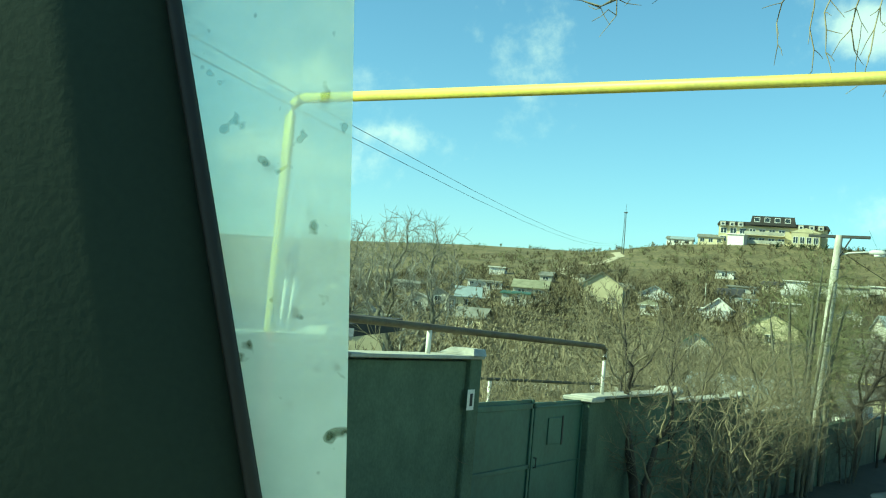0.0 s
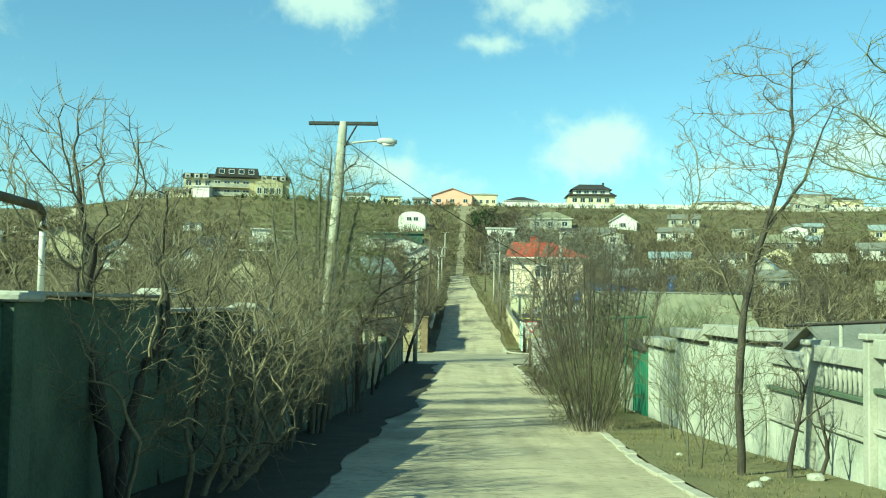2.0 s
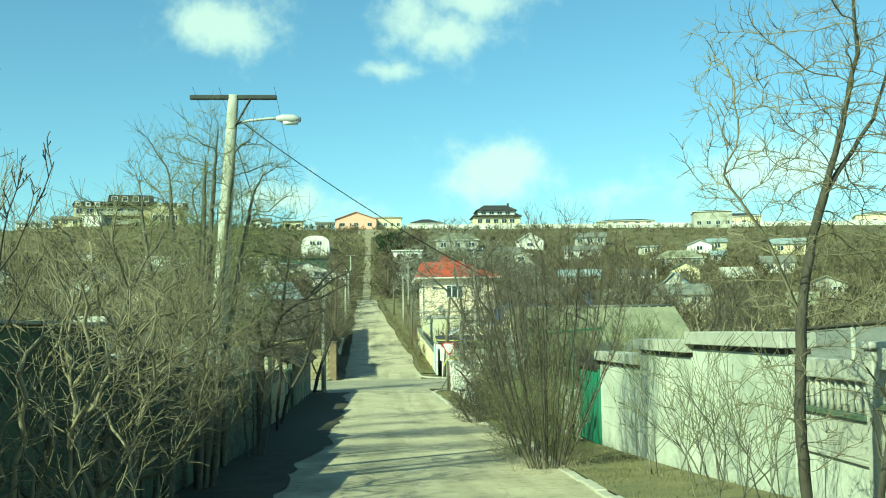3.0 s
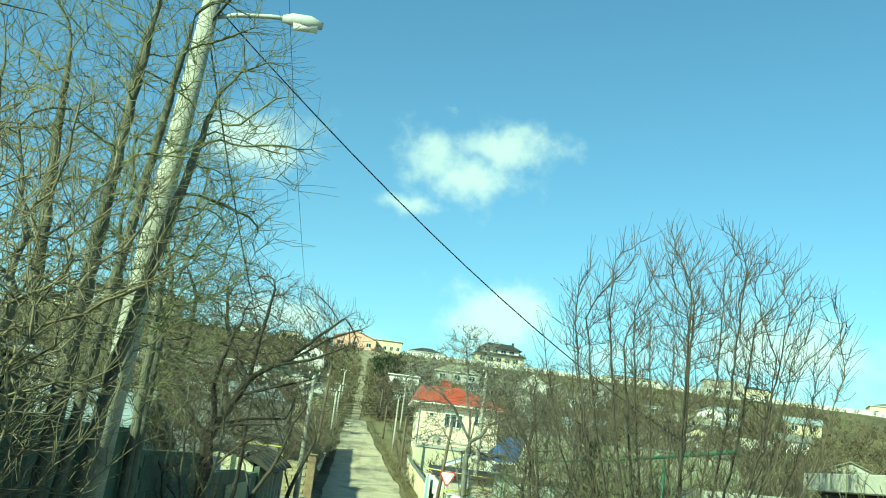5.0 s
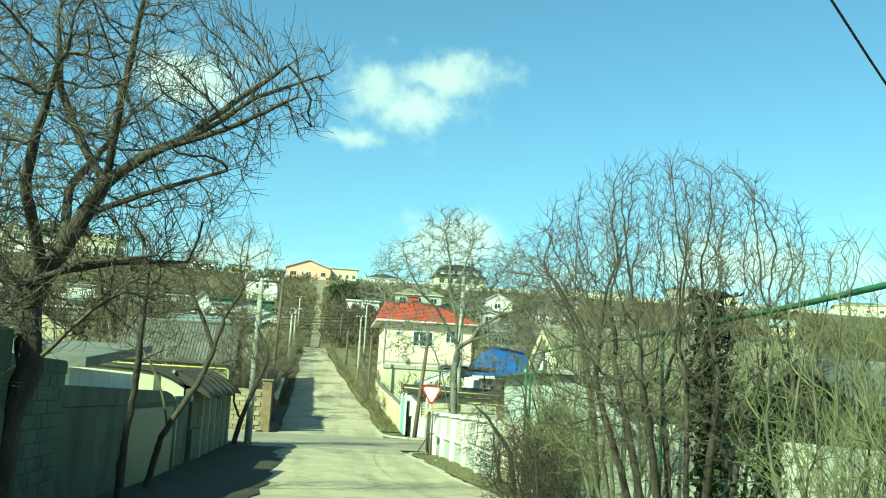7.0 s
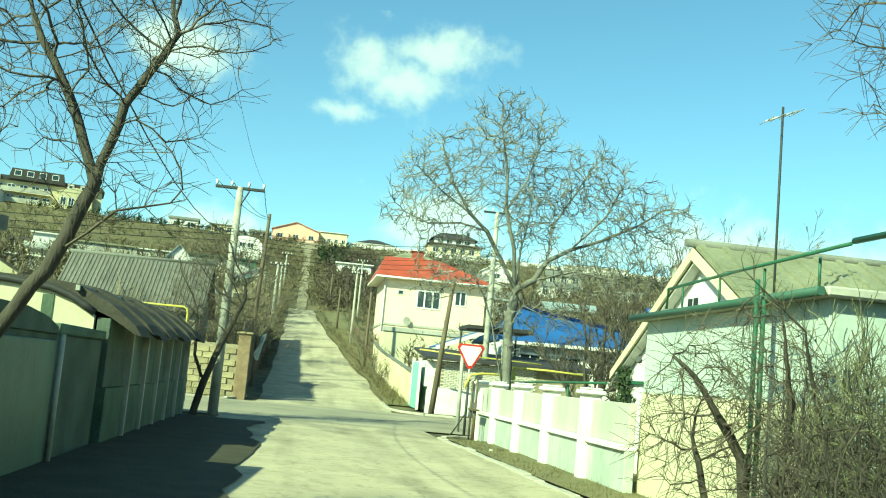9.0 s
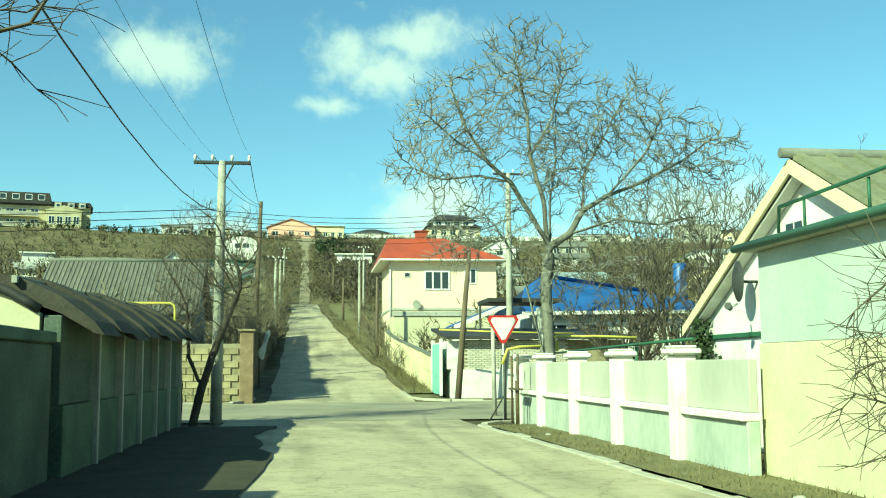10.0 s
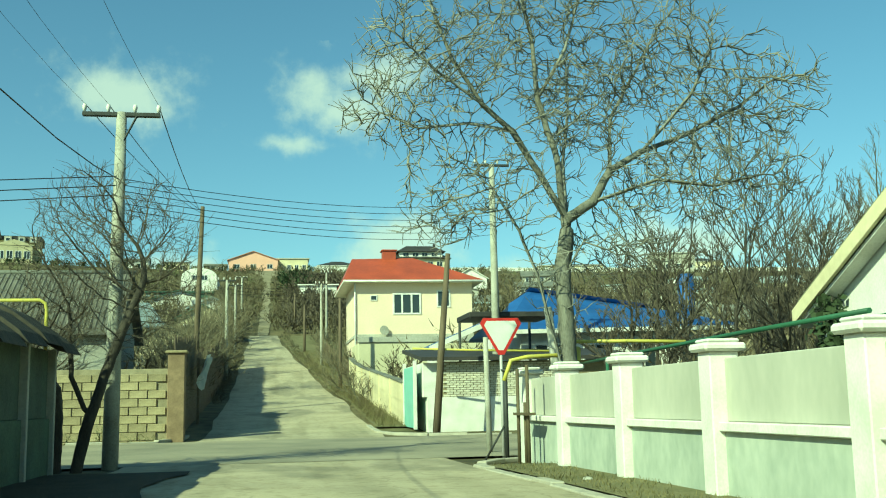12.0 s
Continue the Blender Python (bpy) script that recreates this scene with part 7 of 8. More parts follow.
crown_tree(3.7, 46.5, 39, "dense domed bare thicket on the verge", [[(3.7 + dx, 46.5 + dy, -3.1), (3.7 + 1.6 * dx, 46.5 + 1.8 * dy, -1.8), (3.7 + 2.2 * dx, 46.5 + 2.4 * dy, -0.6)] for dx, dy in many], [(3.4, 46.5, 0.4, 2.5, 2.4, 2.6)], 2300, trunk=0.06, tip=0.0058, shoots=3, shoot=0.3, up=0.05, name="shrub", bark="bark_dark", twig="twig_dark", size=0.024, kill=0.24, wild=0.2)
crown_tree(4.0, 50.6, 40, "dense bare thicket on the verge", [[(4.0 + 0.6 * dx, 50.6 + dy, -3.3), (4.0 + 1.4 * dx, 50.6 + 1.8 * dy, -1.8)] for dx, dy in many], [(3.9, 50.6, -0.9, 1.7, 2.0, 2.0)], 650, trunk=0.04, tip=0.006, shoots=3, shoot=0.4, up=0.05, name="shrub", twig="twig_olive", size=0.022, kill=0.28)
crown_tree(4.1, 42.4, 41, "dense bare thicket behind the kerb", [[(4.1 + 0.6 * dx, 42.4 + dy, -2.9), (4.1 + 1.2 * dx, 42.4 + 1.5 * dy, -1.6)] for dx, dy in many], [(4.2, 42.6, -0.7, 1.3, 1.9, 1.9)], 620, trunk=0.035, tip=0.006, shoots=2, shoot=0.4, up=0.08, name="shrub", twig="twig_olive", size=0.022, kill=0.28)
for sx, sy, sd in ((5.9, 42.0, 70), (6.4, 45.0, 71), (6.9, 48.5, 72), (6.0, 52.0, 73), (7.6, 54.5, 74), (9.0, 50.0, 75), (8.2, 57.0, 76), (10.5, 55.5, 77)):
    bare_tree(sx, sy, 4.6, sd, "thin upright bare saplings behind the verge", stems=11, trunk=0.028, kids=(12, 6), levels=2, name="shrub", stem_spread=0.25, share=0.72, shrink=0.3, rise=0.08, twig="twig_olive", least=0.006)
crown_tree(3.1, 57.0, 42, "spiky arching bare bush beside the annex", [[(3.2, 57.0, -3.4), (3.0, 56.8, -2.2), (2.3, 56.6, -1.3), (1.9, 56.6, -1.0)], [(3.3, 56.8, -3.4), (3.4, 56.4, -1.6), (3.0, 56.0, -0.4)], [(3.4, 57.2, -3.4), (3.7, 56.3, -1.8), (3.3, 56.0, -0.7), (2.5, 55.9, -0.1)], [(3.0, 57.4, -3.4), (2.7, 57.6, -2.0)]],
           [(3.0, 56.8, -1.8, 1.3, 1.2, 1.4), (3.5, 55.9, -2.3, 0.9, 1.1, 1.0)], 1000, trunk=0.075, tip=0.0065, shoots=3, shoot=0.42, up=-0.04, wild=0.26, name="shrub", bark="bark_dark", twig="twig_dark")
crown_tree(2.7, 52.6, 49, "dense brown brush on the verge before the annex", [[(2.7 + 0.6 * dx, 52.6 + 1.3 * dy, -3.25), (2.6 + 1.2 * dx, 52.8 + 2.0 * dy, -2.6)] for dx, dy in many], [(2.55, 52.9, -2.4, 1.05, 1.7, 0.95)], 1300, trunk=0.028, tip=0.006, shoots=3, shoot=0.28, up=0.03, name="shrub", bark="bark_dark", twig="bark_dark", size=0.02, kill=0.18, wild=0.26)
crown_tree(3.9, 52.3, 50, "bare tree leaning out over the verge before the annex", [[(4.0, 52.3, -3.3), (3.85, 52.3, -1.2), (3.5, 52.3, 0.6), (2.9, 52.3, 1.6)], [(3.7, 52.3, -0.2), (4.1, 52.5, 1.2)]], [(2.5, 52.3, 1.5, 1.1, 1.2, 1.0), (3.3, 52.4, 2.0, 1.1, 1.2, 0.9)], 520, trunk=0.07, tip=0.0045, shoots=3, shoot=0.3, up=0.0, wild=0.3, bark="bark_dark", twig="twig_dark")
crown_tree(3.75, 55.2, 48, "rough dense brush below the annex wall", [[(3.75 + 0.5 * dx, 55.2 + dy, -3.35), (3.75 + 0.9 * dx, 55.2 + 1.3 * dy, -2.4)] for dx, dy in many], [(3.6, 55.2, -2.1, 0.9, 1.3, 1.2)], 700, trunk=0.03, tip=0.006, shoots=3, shoot=0.35, up=0.02, name="shrub", bark="bark_dark", twig="bark_dark", size=0.02, kill=0.22)
crown_tree(3.9, 54.2, 43, "rough green-brown bush below the gas pipe", [[(3.9 + 0.4 * dx, 54.2 + dy, -3.3), (3.9 + 0.9 * dx, 54.2 + 1.4 * dy, -2.5)] for dx, dy in many], [(3.8, 54.2, -2.0, 1.2, 1.7, 1.15)], 720, trunk=0.03, tip=0.006, shoots=3, shoot=0.35, up=0.02, name="shrub", twig="twig_olive", size=0.02, kill=0.24)
for sx, sy, sd in ((3.35, 55.6, 53), (3.75, 56.0, 54), (3.95, 56.4, 57)):
    bare_tree(sx, sy, 4.0, sd, "thin upright bare saplings beside the annex", stems=6, trunk=0.024, kids=(8, 4), levels=2, name="shrub", stem_spread=0.2, share=0.7, shrink=0.3, rise=0.08, twig="twig_olive", least=0.005)
fork = (4.22, 76.5, 1.4)
crown_tree(4.15, 76.5, 44, "big bare walnut tree with a crooked spreading crown behind the fence",
           [[(4.2, 76.5, -3.5), (4.15, 76.5, -1.2), (4.08, 76.5, 0.3), fork], [(4.17, 76.5, -2.2), (3.8, 76.4, -0.8), (3.5, 76.3, 0.3), (3.15, 76.2, 1.1), (2.6, 76.0, 1.9)],
            [fork, (3.75, 76.4, 2.1), (3.12, 76.3, 3.1), (2.5, 76.2, 3.6), (1.9, 76.1, 4.5), (1.45, 76.0, 5.6)], [(3.12, 76.3, 3.1), (2.3, 76.5, 3.3), (1.3, 76.6, 3.2), (0.5, 76.4, 3.45)],
            [(2.5, 76.2, 3.6), (1.5, 75.7, 4.1), (0.7, 75.4, 4.7)], [(4.18, 76.5, 0.9), (4.1, 76.6, 2.6), (3.75, 76.7, 3.9), (3.7, 76.8, 5.2), (3.45, 76.8, 6.4)], [(3.75, 76.7, 3.9), (4.3, 76.4, 4.9), (4.6, 76.2, 6.0)],
            [fork, (4.75, 76.5, 1.75), (5.15, 76.5, 2.4), (5.9, 76.7, 2.85), (7.0, 76.9, 3.3), (8.3, 77.1, 4.0)], [(5.15, 76.5, 2.4), (5.35, 76.9, 3.6), (6.0, 77.3, 4.6), (6.6, 77.6, 5.6)],
            [(4.75, 76.5, 1.75), (5.9, 75.9, 2.1), (6.9, 75.5, 1.9), (7.8, 75.3, 2.1)], [fork, (4.5, 77.6, 2.8), (4.9, 78.4, 4.2), (5.0, 78.8, 5.4)], [(5.9, 76.7, 2.85), (6.9, 76.3, 4.0), (7.4, 76.2, 5.1)],
            [(4.08, 76.5, 0.2), (4.45, 76.2, 0.9), (4.9, 76.0, 0.7)]],
           [(1.6, 76.2, 4.6, 1.7, 1.8, 1.5), (0.9, 76.2, 3.5, 1.3, 1.5, 0.8), (3.7, 76.6, 6.2, 1.7, 1.8, 1.6), (6.4, 76.9, 5.0, 1.7, 1.9, 1.4), (8.2, 76.9, 4.1, 1.9, 1.9, 1.2), (2.2, 76.2, 2.0, 1.5, 1.4, 1.0), (1.6, 76.4, 1.3, 0.9, 1.0, 0.7), (6.9, 75.9, 2.2, 2.2, 1.8, 1.0), (5.4, 76.4, 0.9, 1.2, 1.2, 0.8),
            (4.9, 78.2, 4.4, 1.4, 1.5, 1.3), (4.0, 76.4, 0.3, 0.8, 0.6, 1.4), (4.6, 76.3, 3.6, 1.3, 1.2, 1.2)],
           2300, step=0.2, reach=1.2, kill=0.31, trunk=0.17, tip=0.015, shoots=2, shoot=0.34, up=0.03, bend=1.35, wild=0.42, bark="bark_pale", twig="twig_pale", size=0.05)
bare_tree(11.0, 74.0, 8.4, 45, "bare upright tree behind the gable house", stems=3, trunk=0.1, kids=(10, 7, 5), levels=3, rise=0.1, stem_spread=0.2, spread=0.6, share=0.7, shrink=0.36)
bare_tree(15.5, 80.0, 9.5, 46, "bare upright tree behind the gable house", stems=3, trunk=0.11, kids=(10, 7, 5), levels=3, rise=0.12, stem_spread=0.2, spread=0.6, share=0.7, shrink=0.36)
bare_tree(19.5, 84.0, 9.0, 47, "bare upright tree behind the gable house", stems=3, trunk=0.11, kids=(10, 7, 5), levels=3, rise=0.12, stem_spread=0.2, spread=0.6, share=0.7, shrink=0.36)
for sx, sy, hh, sd in ((12.8, 88.5, 9.6, 121), (15.2, 90.0, 11.0, 122), (17.8, 91.0, 12.0, 123), (15.8, 97.0, 11.0, 124), (20.2, 96.0, 12.5, 125), (12.5, 113.0, 8.0, 126), (18.5, 113.0, 9.0, 127), (22.5, 101.0, 11.0, 128)):
    bare_tree(sx, sy, hh, sd, "bare upright garden tree across the junction", stems=4, trunk=0.08, kids=(10, 6, 4), levels=3, rise=0.1, stem_spread=0.25, spread=0.7, share=0.66, shrink=0.36, least=0.011, wander=0.14, bark="bark_dark", twig="twig_dark")
for sx, sy, hh, sd in ((9.4, 86.0, 7.0, 131), (10.8, 90.5, 8.5, 132), (13.6, 83.5, 8.0, 133), (16.6, 86.0, 9.0, 134), (20.5, 89.0, 10.0, 135), (24.5, 93.0, 10.5, 136), (26.0, 86.0, 9.5, 137), (23.0, 80.0, 9.0, 138), (28.5, 98.0, 11.0, 139)):
    bare_tree(sx, sy, hh, sd, "dark bare garden tree across the junction", stems=4, trunk=0.09, kids=(10, 6, 4), levels=3, rise=0.08, stem_spread=0.3, spread=0.75, share=0.62, shrink=0.38, least=0.011, wander=0.16, bark="bark_dark", twig="twig_dark")
for sx, sy, sd in ((-12.2, 20.5, 51), (-14.9, 20.8, 52)):
    crown_tree(sx, sy, sd, "rounded bare walnut tree in a garden", [[(sx, sy, -1.7), (sx + 0.1, sy, 0.2), (sx - 0.1, sy, 1.4)], [(sx + 0.05, sy, 0.2), (sx + 0.6, sy + 0.3, 1.6)], [(sx + 0.05, sy, 0.4), (sx - 0.7, sy - 0.2, 1.9)]], [(sx, sy, 3.0, 1.6, 1.5, 1.5), (sx, sy, 2.0, 1.3, 1.3, 0.9)], 900, trunk=0.13, tip=0.0075, shoots=3, shoot=0.3, up=0.06, wild=0.26, bark="bark", twig="twig_pale", group="garden trees")
# gardens behind the shaded wall
for sx, sy, hh, sd in ((-8.0, 27.5, 6.8, 79), (-8.6, 38.5, 6.6, 80), (-8.4, 47.0, 6.4, 81)):
    bare_tree(sx, sy, hh, sd, "bare fruit tree in the garden behind the wall", stems=3, trunk=0.08, kids=(9, 7, 6), levels=3, twig="twig", rise=0.08, share=0.5, stem_spread=0.3, wander=0.2, least=0.005)
for sx, sy, hh, sd in ((-7.6, 18.0, 3.6, 53), (-7.4, 21.5, 3.6, 65), (-7.8, 25.5, 4.0, 54), (-6.6, 12.5, 3.6, 82)):
    bare_tree(sx, sy, hh, sd, "reddish bare garden bush behind the wall", stems=9, trunk=0.025, kids=(8, 6, 4), levels=3, name="shrub", stem_spread=0.7)
bare_tree(-7.0, 30.0, 5.4, 66, "bare garden tree behind the wall", stems=4, trunk=0.05, kids=(9, 6, 4), levels=3, stem_spread=0.4)
bare_tree(-7.4, 35.5, 5.6, 67, "bare garden tree behind the wall", stems=4, trunk=0.05, kids=(9, 6, 4), levels=3, stem_spread=0.4)
bare_tree(-5.9, 98.5, 5.2, 55, "bare tree behind the stone wall", stems=3, trunk=0.07, kids=(9, 7, 5), levels=3)
bare_tree(-9.0, 97.0, 6.5, 56, "bare tree behind the stone wall", stems=4, trunk=0.07, kids=(9, 7, 5), levels=3)
for k in range(13):
    yy = 103 + 5.3 * k
    bare_tree(-5.7 - 0.5 * (k % 3), yy, 5.0 + 0.7 * (k % 4), 90 + k, "thin bare tree along the rising street", stems=2 + k % 2, trunk=0.07, kids=(8, 5, 3), levels=3, stem_spread=0.2, least=0.01)
for k in range(7):
    yy = 110 + 8.1 * k
    bare_tree(3.2 - 0.02 * k, yy, 2.4 + 0.5 * (k % 3), 110 + k, "low bare bush on the bank of the street", stems=7, trunk=0.03, kids=(7, 5), levels=2, name="shrub", stem_spread=0.6, least=0.012)


def clump_template(seed, kids, width):
    """A bare shrub as thin three-sided blades; unit height."""
    rnd = random.Random(seed)
    chains = []
    for k in range(6):
        a = rnd.uniform(0, 6.283)
        grow(rnd, Vector((math.cos(a) * 0.05, math.sin(a) * 0.05, 0)), Vector((math.cos(a) * 0.6, math.sin(a) * 0.6, 1)), rnd.uniform(0.45, 0.7), width, 0, len(kids), kids, 0.05, 0.2, chains, 0.85, 0.55)
    v, f = [], []
    for level, pts, rad in chains:
        for p, q in zip(pts[::2], pts[2::2] if len(pts[2::2]) == len(pts[::2]) - 1 else pts[1::2]):
            s = Vector((rnd.uniform(-1, 1), rnd.uniform(-1, 1), 0)).normalized() * width * (1.0 if level else 1.5)
            n = len(v)
            v += [p - s, p + s, q]
            f.append((n, n + 1, n + 2))
    return np.array([tuple(p) for p in v]), np.array(f)


def scrub(name, label, spots, material, width=0.02, seed=1, kids=(5, 4)):
    """One sheet of many shrubs: spots of x, y, height, breadth."""
    temps = [clump_template(seed * 100 + k, kids, width) for k in range(7)]
    rnd = random.Random(seed)
    vs, fs, base = [], [], 0
    for x, y, h, w in spots:
        v, f = temps[rnd.randrange(7)]
        a = rnd.uniform(0, 6.283)
        c, s = math.cos(a), math.sin(a)
        p = np.stack([(v[:, 0] * c - v[:, 1] * s) * w + x, (v[:, 0] * s + v[:, 1] * c) * w + y, v[:, 2] * h + ground(x, y) - 0.1], 1)
        vs.append(p)
        fs.append(f + base)
        base += len(v)
    ob = mesh_from_arrays(name, np.concatenate(vs), np.concatenate(fs), M[material])
    return tagged(ob, label, name, kind="stuff")


def scatter(n, seed, x0, x1, y0, y1, h0, h1, keep):
    rnd = random.Random(seed)
    out = []
    while len(out) < n:
        x, y = rnd.uniform(x0, x1), rnd.uniform(y0, y1)
        if keep(x, y, rnd):
            h = rnd.uniform(h0, h1)
            out.append((x, y, h, h * rnd.uniform(0.8, 1.25)))
    return out


def off_street(x, y):
    if y > 168:
        return not (-3.6 < x < -1.3)
    return not (-5.6 < x < 4.9) and not (77 < y < 93.5)


def patchy(x, y, rnd):
    d = 0.55 + 0.9 * noise.noise((x * 0.03, y * 0.03, 7.0))
    if y > 205:
        d -= (y - 205) / 75
    if x < -45:
        d -= 0.32
    if x > 15 and y > 150:
        d -= 0.18
    return off_street(x, y) and rnd.random() < d


scrub("far_scrub", "bare brown scrub and garden trees over the hillside", scatter(3300, 5, -150, 150, 100, 285, 1.2, 3.6, patchy), "scrub", 0.02, 2, (4, 3))
scrub("far_scrub", "bare olive scrub scattered on the upper slope", scatter(900, 6, -190, 190, 200, 296, 0.8, 2.2, lambda x, y, r: off_street(x, y) and r.random() < 0.6), "twig_olive", 0.03, 3, (4, 3))
scrub("slope_scrub", "low thorny scrub covering the upper slope", scatter(3000, 25, -140, 120, 185, 294, 0.7, 2.4, lambda x, y, r: off_street(x, y) and not (abs(x - slope_track_x(y)) < 3) and r.random() < 0.62 + 0.7 * noise.noise((x * 0.05, y * 0.05, 2.0)) - (0.25 if x < -75 else 0)), "scrub", 0.04, 26, (4,))
scrub("valley_scrub", "bare garden trees in the valley", scatter(760, 7, -70, 80, 58, 135, 2.5, 6.0, lambda x, y, r: off_street(x, y) and not (-7 < x < 12 and y < 112) and not (3 < x < 16 and 120 < y < 142) and not (-16 < x < -5 and 64 < y < 90)), "twig", 0.012, 4)
scrub("valley_scrub", "pale bare orchard trees in the valley", scatter(420, 17, -80, 100, 100, 200, 2.0, 4.5, lambda x, y, r: off_street(x, y) and abs(x) > 12), "twig", 0.014, 15)
scrub("valley_scrub", "tall bare trees between the plots", scatter(620, 27, -95, 100, 110, 225, 3.0, 6.0, lambda x, y, r: off_street(x, y) and abs(x) > 13 and (x > 0 or y > 125)), "scrub", 0.016, 28)
scrub("garden_scrub", "bare shrubs in gardens behind the walls", scatter(150, 8, -40, 40, 8, 60, 1.5, 4.5, lambda x, y, r: not (-7.5 < x < 8.5) and not (6 < x < 18 and 30 < y < 54)), "twig", 0.008, 5)
scrub("hedge", "bare bushes crowding the rising street", [(x, y, h, h * 0.9) for y in range(112, 196, 3) for x, h in ((-5.6 - (y % 5) * 0.3, 3.0 + (y % 7) * 0.35), (-7.5, 4.0), (4.9 + (y % 4) * 0.5, 2.6 + (y % 6) * 0.3)) if not (x > 4 and 119 < y < 142)], "scrub", 0.012, 6)
scrub("slope_grass", "rough dry tussocks beside the hill track", scatter(1500, 15, -16, 16, 167, 298, 0.5, 1.3, lambda x, y, r: off_street(x, y)), "scrub", 0.04, 14, (4,))
scrub("copse", "dark leafless copse beside the hill track", [(0.4 + 1.3 * (k % 8) + 0.3 * (k % 5), 168 + 2.4 * (k // 4), 2.6 + 0.4 * (k % 4), 3.0) for k in range(150)] + [(-6.4 - 0.9 * (k % 5), 160 + 4.9 * k, 2.0 + 0.3 * (k % 3), 2.0) for k in range(18)], "twig_dark", 0.03, 11)
scrub("bank_scrub", "low dry weeds and brush along the street banks", [(2.5 - max(0.0, y - 112) * 0.06 + 0.25 * (k % 4), y + 0.3 * k, 0.5 + 0.22 * (k % 3), 0.7) for y in range(100, 166, 2) for k in range(3)] + [(-4.3 - 0.2 * (k % 3), y + 0.4 * k, 0.6 + 0.25 * (k % 3), 0.8) for y in range(112, 168, 2) for k in range(2)], "scrub", 0.012, 12)
scrub("weeds", "dry weeds round the foot of the tall bush", [(1.35 + 0.28 * (k % 6) + 0.07 * (k % 5), 31.6 + 0.22 * (k // 2) + 0.1 * (k % 3), 0.3 + 0.12 * (k % 4), 0.45) for k in range(64)], "twig", 0.006, 31)
scrub("weeds", "dry weeds at the foot of the stone wall", [(-5.4 - 0.55 * k, 92.3 - 0.2 * (k % 3), 0.5 + 0.2 * (k % 4), 0.7) for k in range(24)], "twig_olive", 0.012, 13)
scrub("evergreen_scrub", "dark evergreen bushes beside the track", [(0.8 + (y % 9) * 0.5, y, 3.6, 4.0) for y in range(232, 262, 2)] + [(-62 + 3 * k, 279 + (k % 3), 2.4, 3.0) for k in range(14)] + [(-26 + 2.6 * k, 300, 2.6, 2.6) for k in range(8)], "scrub_green", 0.05, 7)


def grass():
    rnd = random.Random(9)
    v, f = [], []
    def blade(x, y, h):
        z = ground(x, y) + 0.05
        a = rnd.uniform(0, 6.283)
        n = len(v)
        dx, dy = math.cos(a) * 0.012, math.sin(a) * 0.012
        lx, ly = rnd.gauss(0, h * 0.5), rnd.gauss(0, h * 0.5)
        v.extend([(x - dx, y - dy, z), (x + dx, y + dy, z), (x + lx, y + ly, z + h)])
        f.append((n, n + 1, n + 2))
    for k in range(26000):
        y = rnd.uniform(16, 76)
        x = rnd.uniform(kerb_x(y) + 0.26, 4.65)
        if noise.noise((x * 0.9, y * 0.5, 1.0)) + rnd.uniform(-0.3, 0.3) > -0.12:
            blade(x, y, rnd.uniform(0.02, 0.1))
    for k in range(9000):
        y = rnd.uniform(97, 150)
        blade(rnd.uniform(2.5 - max(0.0, y - 112) * 0.06, 3.9), y, rnd.uniform(0.08, 0.35))
    tagged(mesh_from_arrays("grass", v, f, M["grass"]), "dry yellowish grass tufts on the verges", "grass", kind="stuff")


grass()


def litter():
    rnd = random.Random(21)
    for x, y, s in ((2.9, 20.5, 0.22), (3.3, 21.4, 0.18), (4.1, 21.6, 0.26), (2.7, 38.5, 0.3), (2.5, 39.3, 0.22), (3.0, 40.0, 0.25), (3.1, 60.5, 0.16), (2.9, 71.5, 0.14), (3.0, 26, 0.15)):
        bm = bmesh.new()
        bmesh.ops.create_icosphere(bm, subdivisions=2, radius=s / 2)
        for p in bm.verts:
            p.co *= 1 + 0.35 * noise.noise(p.co * 9 + Vector((x, y, 0)))
            p.co.z *= 0.6
        o = link_bm("rubble", bm, M["concrete_pale"])
        o.location = (x, y, ground(x, y) + s * 0.2 + 0.05)
        tagged(o, "pale lump of rubble on the dry verge", "stone", "rubble on the verge")


litter()

# ---------------------------------------------------------------- the vehicle's pillar beside the first view


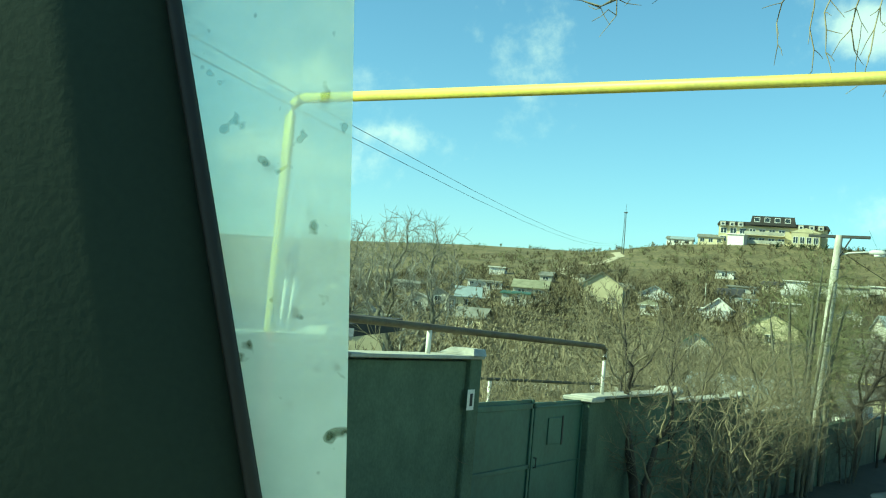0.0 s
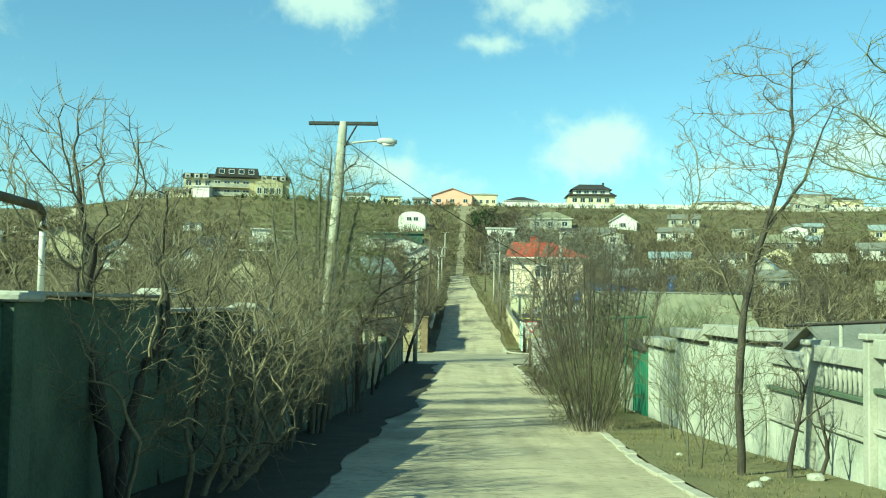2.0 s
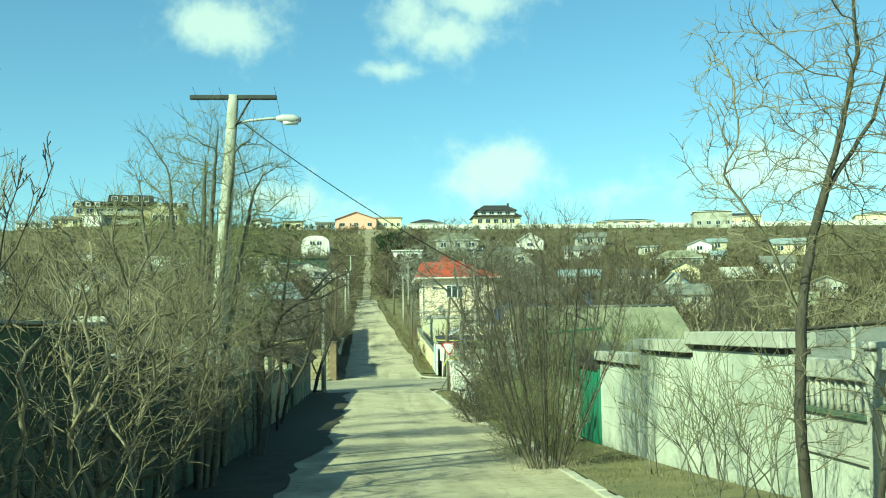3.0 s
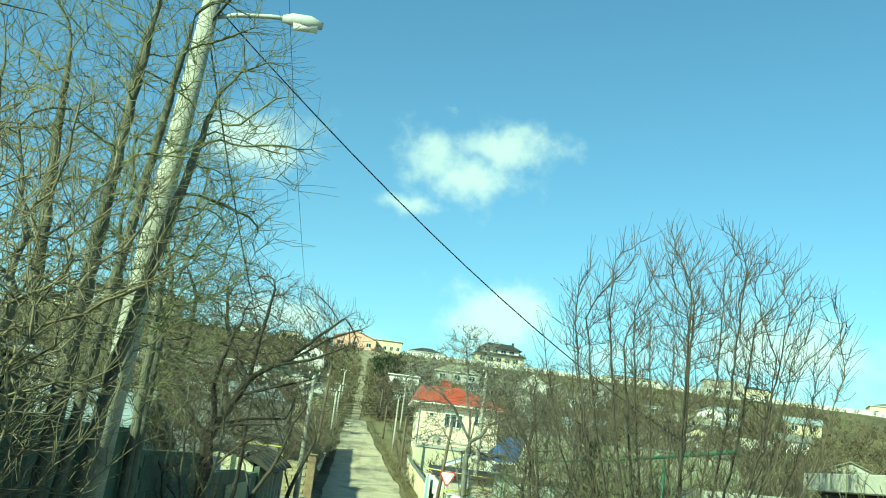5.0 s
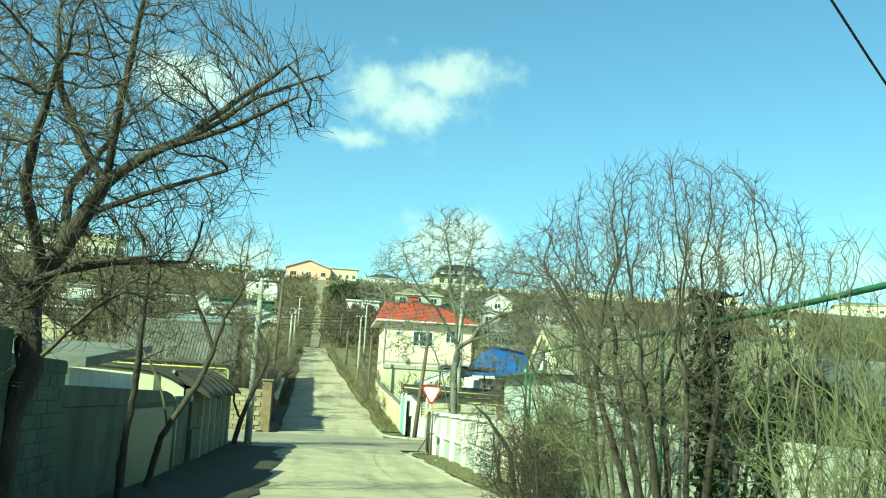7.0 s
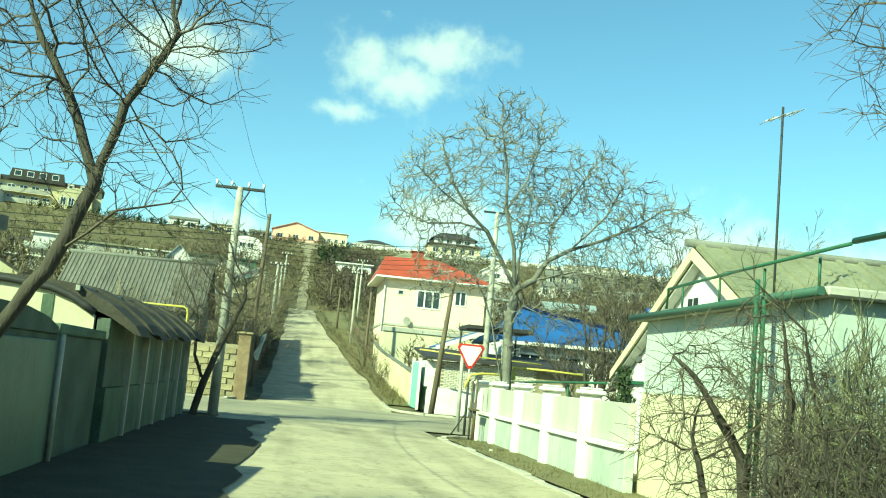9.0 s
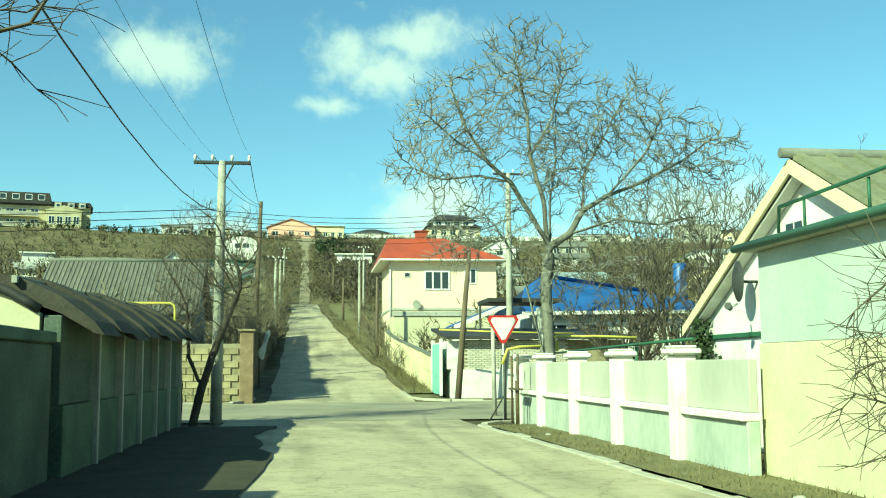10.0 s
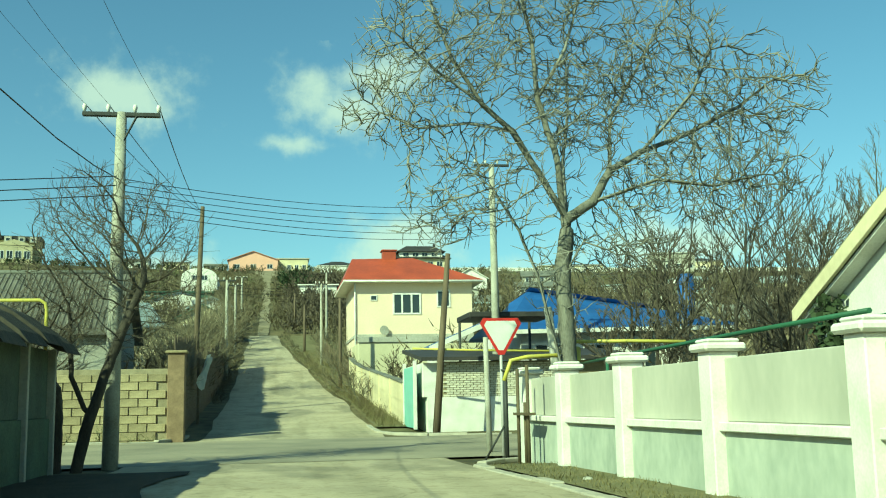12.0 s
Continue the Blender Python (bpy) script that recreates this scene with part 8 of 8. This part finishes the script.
def door_pillar():
    eye = Vector(PATH[0][1])
    m = look(PATH[0][1], PATH[0][2], PATH[0][3])
    half = math.tan(radians(46.7) / 2)
    z0 = ground(eye.x, eye.y) + 0.02

    def at(u, v, d):
        """A place d metres ahead of the first seat; u, v run over the view from -1 to 1 and along its height."""
        return m @ Vector((u * half * d, v * half * d, -d))

    o = thing("door_pillar", pose(0, 0, 0), "dark grey-green vehicle pillar with a grimy window edge", "vehicle pillar")
    d = 0.62
    a, b = at(-0.625, 0.57, d), at(-0.44, -0.57, d)
    out = (at(-1.2, 0, d) - at(-0.5, 0, d)).normalized()
    way = (b - a) / (b.z - a.z)
    top, bend = a + way * (2.75 - a.z), a + way * (1.76 - a.z)
    low = Vector((bend.x, bend.y, z0))
    back = (m.to_3x3() @ Vector((0, 0, -1))) * 0.06
    w = out * 0.62
    bm = bmesh.new()
    n = 9
    rows = []
    for p in (low, bend, top):
        ring = [bm.verts.new(p + w * (k / n) + back * (-math.sin(math.pi * (k / n)) * 1.1)) for k in range(n + 1)]
        ring += [bm.verts.new(p + w * (0.12 + 0.88 * k / n) + back * 1.6) for k in range(n, -1, -1)]
        rows.append(ring)
    c = len(rows[0])
    for r0, r1 in zip(rows, rows[1:]):
        for k in range(c):
            f = bm.faces.new((r0[k], r0[(k + 1) % c], r1[(k + 1) % c], r1[k]))
            f.smooth = k < n
    bm.faces.new(rows[0])
    bm.faces.new(rows[-1][::-1])
    part("trim", bm, M["trim_dark"], o)
    part("seal", tube([low - out * 0.004, bend - out * 0.004, top - out * 0.004], 0.005, 6), M["black"], o)
    dots = bmesh.new()
    side = -out
    for row in range(3):
        for k in range(150):
            q = top + (bend - top) * (k + (0.5 if row % 2 else 0)) / 150 + side * (0.0034 * row - 0.003) + back * 0.34
            s = 0.0013 * (1 - 0.25 * row)
            u2, v2 = side * s, Vector((0, 0, s))
            dots.faces.new([dots.verts.new(q + e) for e in (u2 + v2, u2 - v2, -u2 - v2, -u2 + v2)])
    part("dotted_frit", dots, M["black"], o, "black ceramic dots along the glass edge")
    c1, c2 = at(-0.208, 0.57, d), at(-0.228, -0.57, d)
    gw = (c2 - c1) / (c2.z - c1.z)
    gt, gl = c1 + gw * (2.74 - c1.z), c1 + gw * (1.77 - c1.z)
    off = back * 0.36
    pane = part("glass_edge", prism([bend + off + out * 0.02, gl + off, gt + off, top + off + out * 0.02], back * 0.05), M["dirty_glass"], o, "hazy dirty strip of window glass")
    pane.visible_shadow = False


door_pillar()
